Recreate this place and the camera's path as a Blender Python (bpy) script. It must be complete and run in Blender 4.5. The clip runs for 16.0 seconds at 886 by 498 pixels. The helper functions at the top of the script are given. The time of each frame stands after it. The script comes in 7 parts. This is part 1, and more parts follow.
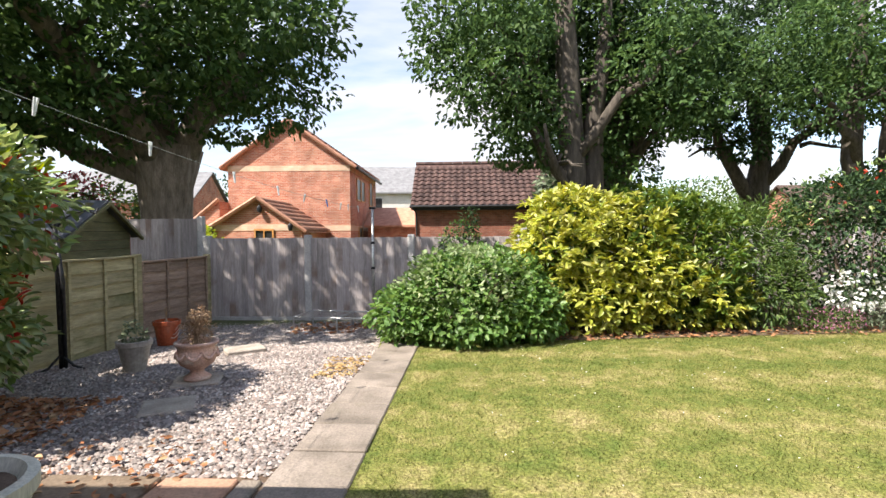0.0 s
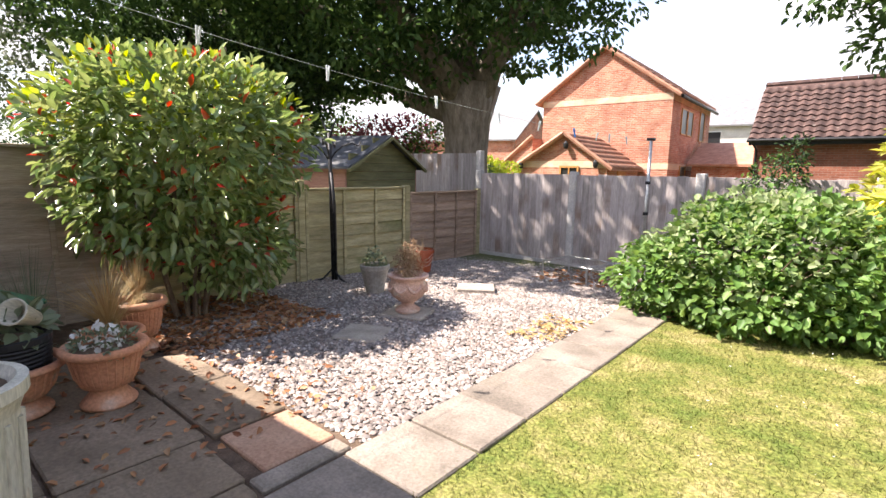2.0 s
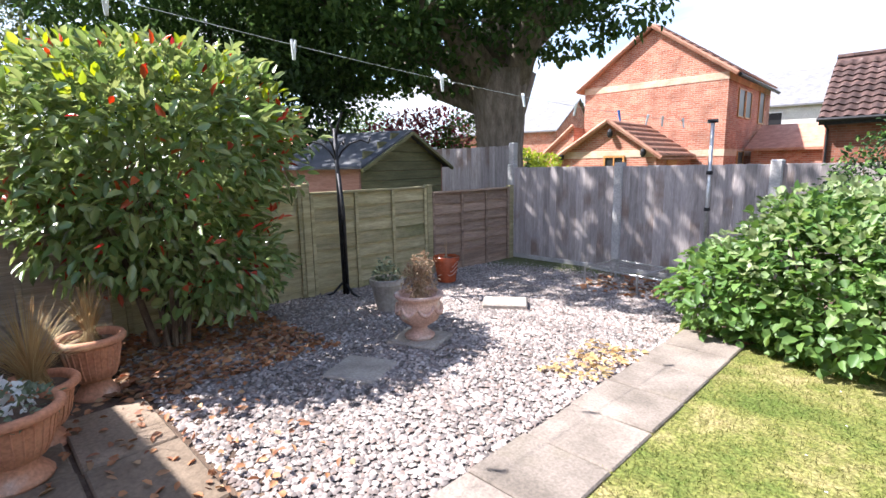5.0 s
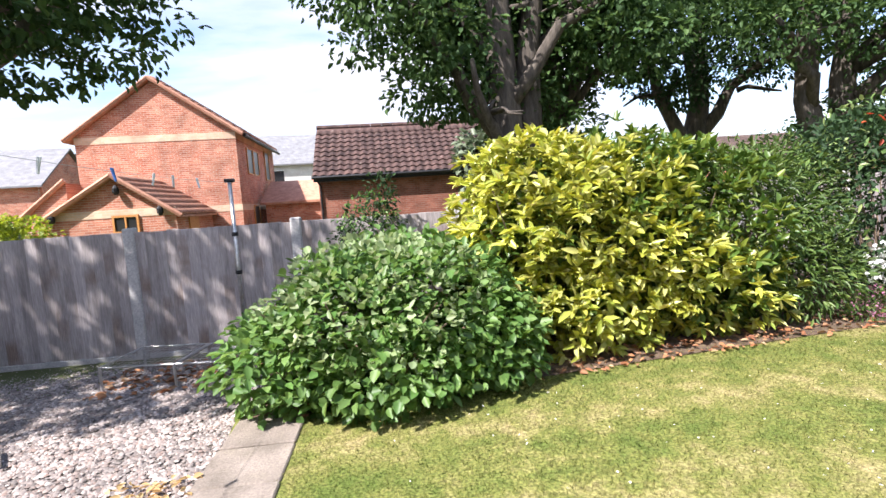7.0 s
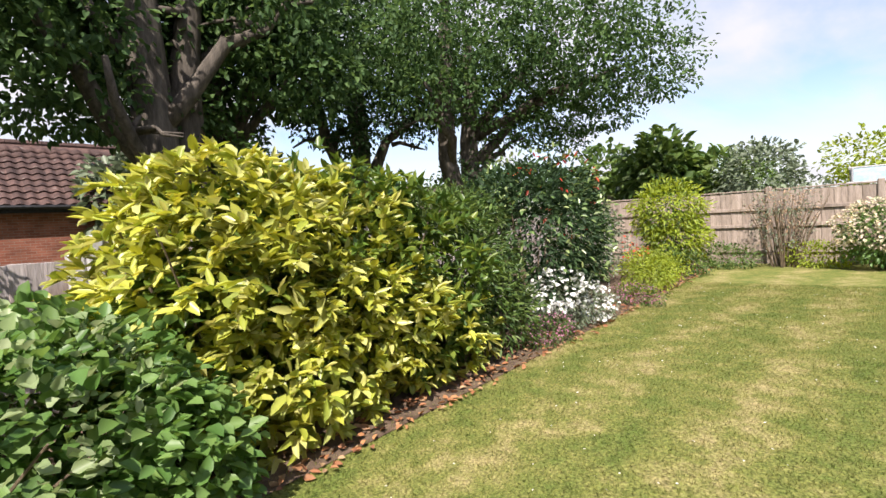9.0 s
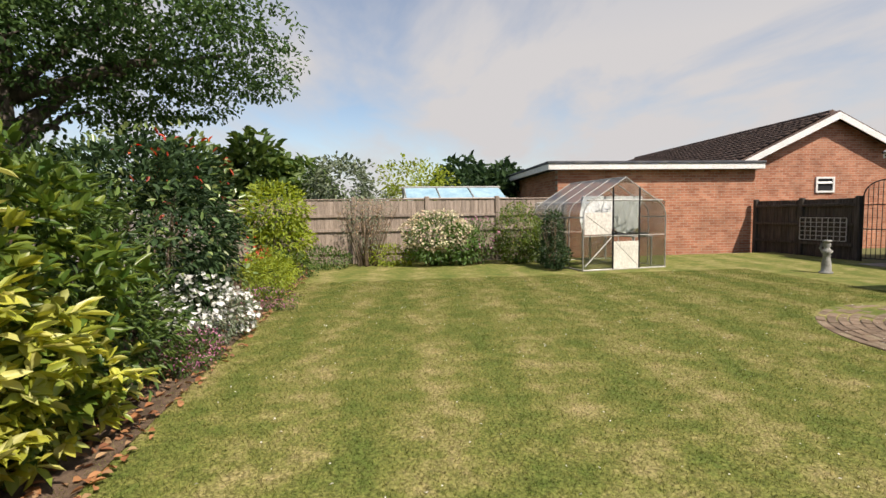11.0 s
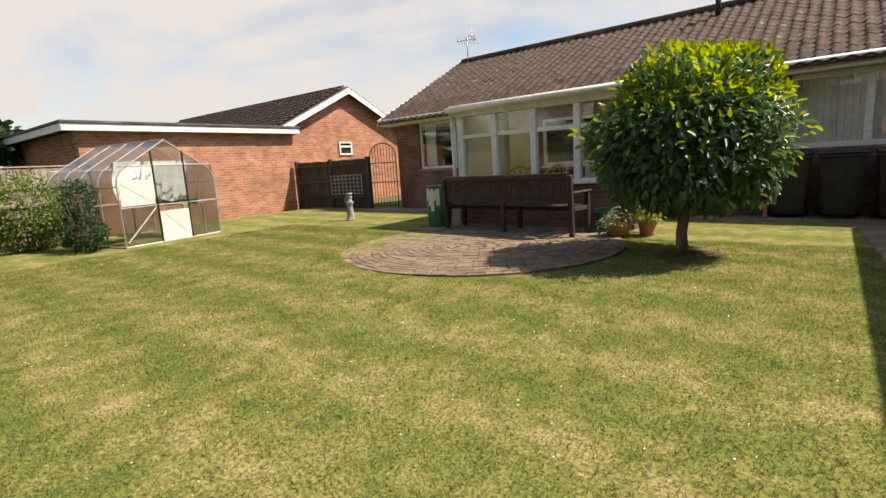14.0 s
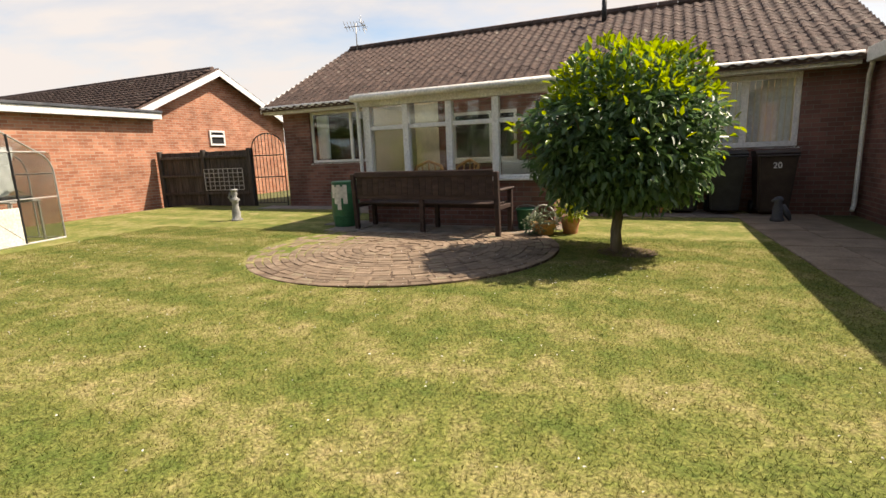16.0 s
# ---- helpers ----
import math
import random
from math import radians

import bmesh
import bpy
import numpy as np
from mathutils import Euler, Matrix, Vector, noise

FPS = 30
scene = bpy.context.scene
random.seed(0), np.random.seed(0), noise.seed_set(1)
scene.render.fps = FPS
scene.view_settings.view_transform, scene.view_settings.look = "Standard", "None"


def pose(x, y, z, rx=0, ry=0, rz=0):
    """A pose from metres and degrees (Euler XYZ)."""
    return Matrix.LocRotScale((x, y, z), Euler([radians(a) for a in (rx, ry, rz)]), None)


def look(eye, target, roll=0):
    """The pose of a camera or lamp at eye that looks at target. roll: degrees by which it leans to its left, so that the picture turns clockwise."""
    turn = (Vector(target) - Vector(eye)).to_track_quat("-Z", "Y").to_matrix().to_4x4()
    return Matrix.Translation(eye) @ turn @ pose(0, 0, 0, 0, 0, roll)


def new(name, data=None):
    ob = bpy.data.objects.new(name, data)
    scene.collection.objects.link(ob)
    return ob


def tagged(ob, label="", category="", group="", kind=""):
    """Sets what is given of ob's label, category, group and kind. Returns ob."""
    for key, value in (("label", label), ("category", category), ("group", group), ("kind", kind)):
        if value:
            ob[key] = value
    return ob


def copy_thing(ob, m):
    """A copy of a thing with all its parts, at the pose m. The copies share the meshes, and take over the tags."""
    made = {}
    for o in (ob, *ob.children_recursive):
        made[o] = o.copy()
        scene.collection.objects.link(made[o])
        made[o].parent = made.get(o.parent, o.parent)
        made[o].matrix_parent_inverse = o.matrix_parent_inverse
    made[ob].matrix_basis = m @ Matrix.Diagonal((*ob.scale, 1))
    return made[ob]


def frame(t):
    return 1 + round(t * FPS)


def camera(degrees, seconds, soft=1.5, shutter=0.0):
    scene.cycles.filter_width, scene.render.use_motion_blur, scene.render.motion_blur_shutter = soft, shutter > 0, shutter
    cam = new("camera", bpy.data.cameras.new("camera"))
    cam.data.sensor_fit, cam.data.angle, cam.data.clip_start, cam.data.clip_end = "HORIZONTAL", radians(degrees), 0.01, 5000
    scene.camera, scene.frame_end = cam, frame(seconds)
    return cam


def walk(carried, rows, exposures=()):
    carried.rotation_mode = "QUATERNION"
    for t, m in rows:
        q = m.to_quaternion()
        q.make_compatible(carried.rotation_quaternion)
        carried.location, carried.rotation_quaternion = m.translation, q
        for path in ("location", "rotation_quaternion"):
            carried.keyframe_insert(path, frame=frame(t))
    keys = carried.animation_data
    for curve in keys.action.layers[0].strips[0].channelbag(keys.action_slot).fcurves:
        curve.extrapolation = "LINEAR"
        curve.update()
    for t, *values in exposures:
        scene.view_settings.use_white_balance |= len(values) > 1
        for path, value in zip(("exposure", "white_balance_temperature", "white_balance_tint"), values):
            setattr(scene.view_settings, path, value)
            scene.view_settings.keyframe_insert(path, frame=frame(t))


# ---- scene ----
cam = camera(83.8, 16.0)
PATH = [
    (0, (-0.342, 0.956, 1.306), (-0.257, 2.953, 1.244), -0.4),
    (0.5, (-0.180, 1.251, 1.315), (-0.449, 3.231, 1.221), -0.1),
    (1, (0.071, 1.502, 1.294), (-0.563, 3.390, 1.107), 1.1),
    (1.5, (0.218, 1.754, 1.266), (-0.708, 3.504, 0.981), 1.1),
    (2, (0.327, 2.031, 1.282), (-0.784, 3.664, 0.968), 1.0),
    (2.5, (0.472, 2.301, 1.256), (-0.837, 3.775, 0.915), 1.2),
    (3, (0.529, 2.445, 1.252), (-0.875, 3.828, 0.911), 0.4),
    (3.2, (0.527, 2.465, 1.247), (-0.881, 3.842, 0.900), 0.3),
    (5.3, (0.010, 2.900, 1.330), (-1.145, 4.505, 1.026), -1.7),
    (5.5, (-0.004, 3.003, 1.357), (-1.051, 4.687, 1.096), -2.2),
    (6, (-0.027, 3.171, 1.391), (-0.720, 5.035, 1.177), -2.9),
    (6.5, (-0.066, 3.261, 1.401), (-0.064, 5.253, 1.226), -2.4),
    (7, (-0.078, 3.384, 1.386), (0.331, 5.332, 1.187), -3.7),
    (7.5, (0.000, 3.616, 1.391), (0.715, 5.476, 1.210), -3.8),
    (8, (0.065, 3.852, 1.403), (1.085, 5.563, 1.234), -3.2),
    (8.5, (0.058, 4.122, 1.416), (1.397, 5.603, 1.297), -3.9),
    (8.7, (0.080, 4.221, 1.393), (1.491, 5.634, 1.285), -3.7),
    (10.8, (0.395, 5.314, 1.323), (2.385, 5.174, 1.177), -0.8),
    (11, (0.393, 5.337, 1.317), (2.369, 5.059, 1.174), -0.7),
    (11.5, (0.39, 5.434, 1.291), (2.236, 4.684, 1.123), -2.3),
    (12, (0.374, 5.414, 1.29), (2.061, 4.357, 1.105), -2.0),
    (12.5, (0.334, 5.326, 1.28), (1.794, 3.981, 1.04), -2.5),
    (13, (0.309, 5.271, 1.264), (1.575, 3.752, 0.961), -3.1),
    (13.5, (0.297, 5.236, 1.266), (1.468, 3.647, 0.942), -3.6),
    (14, (0.34, 5.08, 1.254), (1.464, 3.46, 0.917), -3.4),
    (14.5, (0.498, 4.939, 1.23), (1.604, 3.32, 0.837), -2.5),
    (15, (0.769, 4.907, 1.253), (1.751, 3.211, 0.856), -1.5),
    (15.5, (1.022, 4.873, 1.254), (1.892, 3.118, 0.852), -1.2),
    (16, (1.255, 4.809, 1.27), (1.93, 2.965, 0.89), -2.3),
]
walk(cam, [(t, look(eye, target, roll)) for t, eye, target, roll in PATH],
     [(0.0, 1.15, 6650, 12), (1.5, 1.52, 6900, 16), (2.5, 1.66, 6650, 18), (5.5, 1.52, 6000, 16), (7.5, 1.24, 6250, 17), (8.7, 0.98, 6550, 16), (10.8, 0.3, 7000, 13), (12.0, 0.4, 7250, 13), (14.0, 0.58, 7500, 13), (16.0, 0.74, 7650, 14)])

# ---- world and sun ----
SUN_FROM = Vector((-0.68, -0.42, 1.0)).normalized()
world = bpy.data.worlds.new("sky")
scene.world = world
world.use_nodes = True
wn, wl = world.node_tree.nodes, world.node_tree.links
wn.clear()
w_out = wn.new("ShaderNodeOutputWorld")
w_bg = wn.new("ShaderNodeBackground")
w_sky = wn.new("ShaderNodeTexSky")
w_sky.sky_type = "NISHITA"
w_sky.sun_disc = False
w_sky.sun_elevation = math.asin(SUN_FROM.z)
w_sky.sun_rotation = math.atan2(SUN_FROM.x, SUN_FROM.y)
w_sky.dust_density = 1.0
w_bg.inputs["Strength"].default_value = 0.125
# thin broken cloud over the whole sky
w_tc = wn.new("ShaderNodeTexCoord")
w_sep = wn.new("ShaderNodeSeparateXYZ")
w_add = wn.new("ShaderNodeMath"); w_add.operation = "ADD"; w_add.inputs[1].default_value = 0.22
w_max = wn.new("ShaderNodeMath"); w_max.operation = "MAXIMUM"; w_max.inputs[1].default_value = 0.05
w_div = wn.new("ShaderNodeVectorMath"); w_div.operation = "DIVIDE"
w_cmb = wn.new("ShaderNodeCombineXYZ")
w_map = wn.new("ShaderNodeMapping"); w_map.inputs["Scale"].default_value = (0.8, 1.5, 1.0); w_map.inputs["Rotation"].default_value = (0, 0, 0.5)
w_noise = wn.new("ShaderNodeTexNoise")
w_noise.inputs["Scale"].default_value = 0.9
w_noise.inputs["Detail"].default_value = 7.0
w_noise.inputs["Roughness"].default_value = 0.55
w_noise.inputs["Distortion"].default_value = 0.3
w_ramp = wn.new("ShaderNodeValToRGB")
w_ramp.color_ramp.elements[0].position, w_ramp.color_ramp.elements[1].position = 0.39, 0.6
w_mix = wn.new("ShaderNodeMix"); w_mix.data_type = "RGBA"
w_mix.inputs["B"].default_value = (4.1, 4.2, 4.45, 1)
wl.new(w_tc.outputs["Generated"], w_sep.inputs[0])
wl.new(w_sep.outputs["Z"], w_add.inputs[0]); wl.new(w_add.outputs[0], w_max.inputs[0])
for k in range(3):
    wl.new(w_max.outputs[0], w_cmb.inputs[k])
wl.new(w_tc.outputs["Generated"], w_div.inputs[0]); wl.new(w_cmb.outputs[0], w_div.inputs[1])
wl.new(w_div.outputs[0], w_map.inputs[0]); wl.new(w_map.outputs[0], w_noise.inputs["Vector"])
w_thin = wn.new("ShaderNodeMapRange")
w_thin.inputs["From Min"].default_value, w_thin.inputs["From Max"].default_value = 0.30, 0.75
w_thin.inputs["To Min"].default_value, w_thin.inputs["To Max"].default_value = 1.0, 0.15
w_mul = wn.new("ShaderNodeMath"); w_mul.operation = "MULTIPLY"
wl.new(w_sep.outputs["Z"], w_thin.inputs[0]); wl.new(w_thin.outputs[0], w_mul.inputs[1])
wl.new(w_noise.outputs["Fac"], w_ramp.inputs[0]); wl.new(w_ramp.outputs[0], w_mul.inputs[0]); wl.new(w_mul.outputs[0], w_mix.inputs["Factor"])
wl.new(w_sky.outputs[0], w_mix.inputs["A"]); wl.new(w_mix.outputs["Result"], w_bg.inputs[0]); wl.new(w_bg.outputs[0], w_out.inputs[0])

sun = new("sun", bpy.data.lights.new("sun", "SUN"))
sun.data.energy, sun.data.angle, sun.data.color = 5.0, radians(0.53), (1.0, 0.95, 0.87)
sun.matrix_world = look(SUN_FROM * 60, (0, 0, 0))

# ---- materials ----
def rgba(c):
    return (c[0], c[1], c[2], 1.0)


def mat(name, c1, c2, scale=6.0, rough=0.8, bump=0.25, fine=9.0, metal=0.0, stretch=(1, 1, 1), rnd=0.0, spec=0.35, stain=None, stain_scale=1.3, stain_at=0.58):
    """A rough surface: two colours at one scale, a finer grain in value and relief, and stains with a shape of their own."""
    m = bpy.data.materials.new(name)
    m.use_nodes = True
    n, l = m.node_tree.nodes, m.node_tree.links
    p = n["Principled BSDF"]
    p.inputs["Roughness"].default_value, p.inputs["Metallic"].default_value = rough, metal
    p.inputs["Specular IOR Level"].default_value = spec
    tc, mp = n.new("ShaderNodeTexCoord"), n.new("ShaderNodeMapping")
    mp.inputs["Scale"].default_value = stretch
    where = tc.outputs["Object"]
    if rnd:
        o2, v1, v2 = n.new("ShaderNodeObjectInfo"), n.new("ShaderNodeVectorMath"), n.new("ShaderNodeVectorMath")
        v1.operation, v2.operation = "SCALE", "ADD"
        v1.inputs[0].default_value = (37.0, 23.0, 11.0)
        l.new(o2.outputs["Random"], v1.inputs["Scale"]); l.new(where, v2.inputs[0]); l.new(v1.outputs[0], v2.inputs[1])
        where = v2.outputs[0]
    l.new(where, mp.inputs[0])
    a, b = n.new("ShaderNodeTexNoise"), n.new("ShaderNodeTexNoise")
    a.inputs["Scale"].default_value, a.inputs["Detail"].default_value = scale, 5
    b.inputs["Scale"].default_value, b.inputs["Detail"].default_value = scale * fine, 4
    l.new(mp.outputs[0], a.inputs["Vector"]); l.new(mp.outputs[0], b.inputs["Vector"])
    r = n.new("ShaderNodeValToRGB")
    r.color_ramp.elements[0].position, r.color_ramp.elements[1].position = 0.32, 0.68
    r.color_ramp.elements[0].color, r.color_ramp.elements[1].color = rgba(c1), rgba(c2)
    l.new(a.outputs["Fac"], r.inputs[0])
    col = r.outputs[0]
    if stain:
        s = n.new("ShaderNodeTexNoise")
        s.inputs["Scale"].default_value, s.inputs["Detail"].default_value = stain_scale, 6
        l.new(where, s.inputs["Vector"])
        sr = n.new("ShaderNodeValToRGB")
        sr.color_ramp.elements[0].position, sr.color_ramp.elements[1].position = stain_at, stain_at + 0.12
        l.new(s.outputs["Fac"], sr.inputs[0])
        sm = n.new("ShaderNodeMix"); sm.data_type = "RGBA"
        sm.inputs["B"].default_value = rgba(stain)
        l.new(sr.outputs[0], sm.inputs["Factor"]); l.new(col, sm.inputs["A"])
        col = sm.outputs["Result"]
    g = n.new("ShaderNodeMapRange")
    g.inputs["From Min"].default_value, g.inputs["From Max"].default_value = 0.3, 0.7
    g.inputs["To Min"].default_value, g.inputs["To Max"].default_value = 0.8, 1.2
    l.new(b.outputs["Fac"], g.inputs[0])
    h = n.new("ShaderNodeHueSaturation")
    l.new(col, h.inputs["Color"])
    if rnd:
        oi, mr, mu = n.new("ShaderNodeObjectInfo"), n.new("ShaderNodeMapRange"), n.new("ShaderNodeMath")
        mu.operation = "MULTIPLY"
        mr.inputs["To Min"].default_value, mr.inputs["To Max"].default_value = 1 - rnd, 1 + rnd
        l.new(oi.outputs["Random"], mr.inputs[0]); l.new(mr.outputs[0], mu.inputs[0]); l.new(g.outputs[0], mu.inputs[1])
        l.new(mu.outputs[0], h.inputs["Value"])
    else:
        l.new(g.outputs[0], h.inputs["Value"])
    l.new(h.outputs[0], p.inputs["Base Color"])
    if bump:
        bp = n.new("ShaderNodeBump")
        bp.inputs["Strength"].default_value, bp.inputs["Distance"].default_value = bump, 0.01
        l.new(b.outputs["Fac"], bp.inputs["Height"]); l.new(bp.outputs[0], p.inputs["Normal"])
    return m


def leaf_mat(name, colours, trans=0.35, rough=0.45, hue=0.02, spec=0.4):
    """Leaves: the colour is picked leaf by leaf; light passes through the blade."""
    m = bpy.data.materials.new(name)
    m.use_nodes = True
    n, l = m.node_tree.nodes, m.node_tree.links
    p, o = n["Principled BSDF"], n["Material Output"]
    p.inputs["Roughness"].default_value = rough
    p.inputs["Specular IOR Level"].default_value = spec
    ge, r = n.new("ShaderNodeNewGeometry"), n.new("ShaderNodeValToRGB")
    e = r.color_ramp.elements
    for k, c in enumerate(colours):
        q = k / max(1, len(colours) - 1)
        if k == 0:
            el = e[0]
        elif k == len(colours) - 1:
            el = e[-1]
        else:
            el = e.new(q)
        el.position, el.color = q, rgba(c)
    l.new(ge.outputs["Random Per Island"], r.inputs[0])
    tc, nz, mr, hs = n.new("ShaderNodeTexCoord"), n.new("ShaderNodeTexNoise"), n.new("ShaderNodeMapRange"), n.new("ShaderNodeHueSaturation")
    nz.inputs["Scale"].default_value, nz.inputs["Detail"].default_value = 2.2, 4
    mr.inputs["From Min"].default_value, mr.inputs["From Max"].default_value = 0.3, 0.7
    mr.inputs["To Min"].default_value, mr.inputs["To Max"].default_value = 0.75, 1.25
    l.new(tc.outputs["Object"], nz.inputs["Vector"]); l.new(nz.outputs["Fac"], mr.inputs[0])
    l.new(r.outputs[0], hs.inputs["Color"]); l.new(mr.outputs[0], hs.inputs["Value"])
    l.new(hs.outputs[0], p.inputs["Base Color"])
    t, mx, hs2 = n.new("ShaderNodeBsdfTranslucent"), n.new("ShaderNodeMixShader"), n.new("ShaderNodeHueSaturation")
    hs2.inputs["Hue"].default_value, hs2.inputs["Value"].default_value, hs2.inputs["Saturation"].default_value = 0.5 - hue, 1.5, 1.1
    l.new(hs.outputs[0], hs2.inputs["Color"]); l.new(hs2.outputs[0], t.inputs["Color"])
    mx.inputs[0].default_value = trans
    l.new(p.outputs[0], mx.inputs[1]); l.new(t.outputs[0], mx.inputs[2]); l.new(mx.outputs[0], o.inputs["Surface"])
    return m


def brick_mat(name, c1, c2, mortar, w=0.225, h=0.075, axis="x", bump=0.6):
    """Coursed brick. axis: the way along which the wall runs, in its own coordinates."""
    m = mat(name, c1, c2, 9, 0.9, 0.0)
    n, l = m.node_tree.nodes, m.node_tree.links
    p = n["Principled BSDF"]
    tc, sep, cmb = n.new("ShaderNodeTexCoord"), n.new("ShaderNodeSeparateXYZ"), n.new("ShaderNodeCombineXYZ")
    l.new(tc.outputs["Object"], sep.inputs[0])
    l.new(sep.outputs["X" if axis == "x" else "Y"], cmb.inputs[0]); l.new(sep.outputs["Z"], cmb.inputs[1])
    br = n.new("ShaderNodeTexBrick")
    br.inputs["Scale"].default_value = 1.0
    br.inputs["Brick Width"].default_value, br.inputs["Row Height"].default_value = w, h
    br.inputs["Mortar Size"].default_value, br.inputs["Mortar Smooth"].default_value = 0.006, 0.15
    br.inputs["Color1"].default_value, br.inputs["Color2"].default_value, br.inputs["Mortar"].default_value = rgba(c1), rgba(c2), rgba(mortar)
    br.inputs["Bias"].default_value = -0.1
    l.new(cmb.outputs[0], br.inputs["Vector"])
    nz, mr, hs = n.new("ShaderNodeTexNoise"), n.new("ShaderNodeMapRange"), n.new("ShaderNodeHueSaturation")
    nz.inputs["Scale"].default_value, nz.inputs["Detail"].default_value = 1.7, 8
    l.new(tc.outputs["Object"], nz.inputs["Vector"])
    mr.inputs["From Min"].default_value, mr.inputs["From Max"].default_value = 0.3, 0.7
    mr.inputs["To Min"].default_value, mr.inputs["To Max"].default_value = 0.72, 1.25
    l.new(nz.outputs["Fac"], mr.inputs[0]); l.new(mr.outputs[0], hs.inputs["Value"]); l.new(br.outputs["Color"], hs.inputs["Color"])
    l.new(hs.outputs[0], p.inputs["Base Color"])
    bp = n.new("ShaderNodeBump")
    bp.invert = True
    bp.inputs["Strength"].default_value, bp.inputs["Distance"].default_value = bump, 0.008
    l.new(br.outputs["Fac"], bp.inputs["Height"]); l.new(bp.outputs[0], p.inputs["Normal"])
    return m


def plain(name, c, rough=0.5, metal=0.0, spec=0.4, var=0.12):
    d = tuple(v * (1 - var) for v in c)
    return mat(name, d, c, 3.0, rough, 0.05, 14, metal, spec=spec)


def glass_mat(name, tint=(0.9, 0.93, 0.92), rough=0.02, clear=0.85):
    m = bpy.data.materials.new(name)
    m.use_nodes = True
    n, l = m.node_tree.nodes, m.node_tree.links
    n.remove(n["Principled BSDF"])
    t, g, x, fr = n.new("ShaderNodeBsdfTransparent"), n.new("ShaderNodeBsdfGlossy"), n.new("ShaderNodeMixShader"), n.new("ShaderNodeLayerWeight")
    fr.inputs["Blend"].default_value = 0.5
    pw = n.new("ShaderNodeMath"); pw.operation = "POWER"; pw.inputs[1].default_value = 4.0
    g.inputs["Roughness"].default_value = rough
    t.inputs["Color"].default_value = rgba(tint)
    mu = n.new("ShaderNodeMath"); mu.operation = "MAXIMUM"; mu.inputs[1].default_value = 1 - clear
    l.new(fr.outputs["Facing"], pw.inputs[0]); l.new(pw.outputs[0], mu.inputs[0]); l.new(mu.outputs[0], x.inputs[0])
    l.new(t.outputs[0], x.inputs[1]); l.new(g.outputs[0], x.inputs[2]); l.new(x.outputs[0], n["Material Output"].inputs["Surface"])
    return m


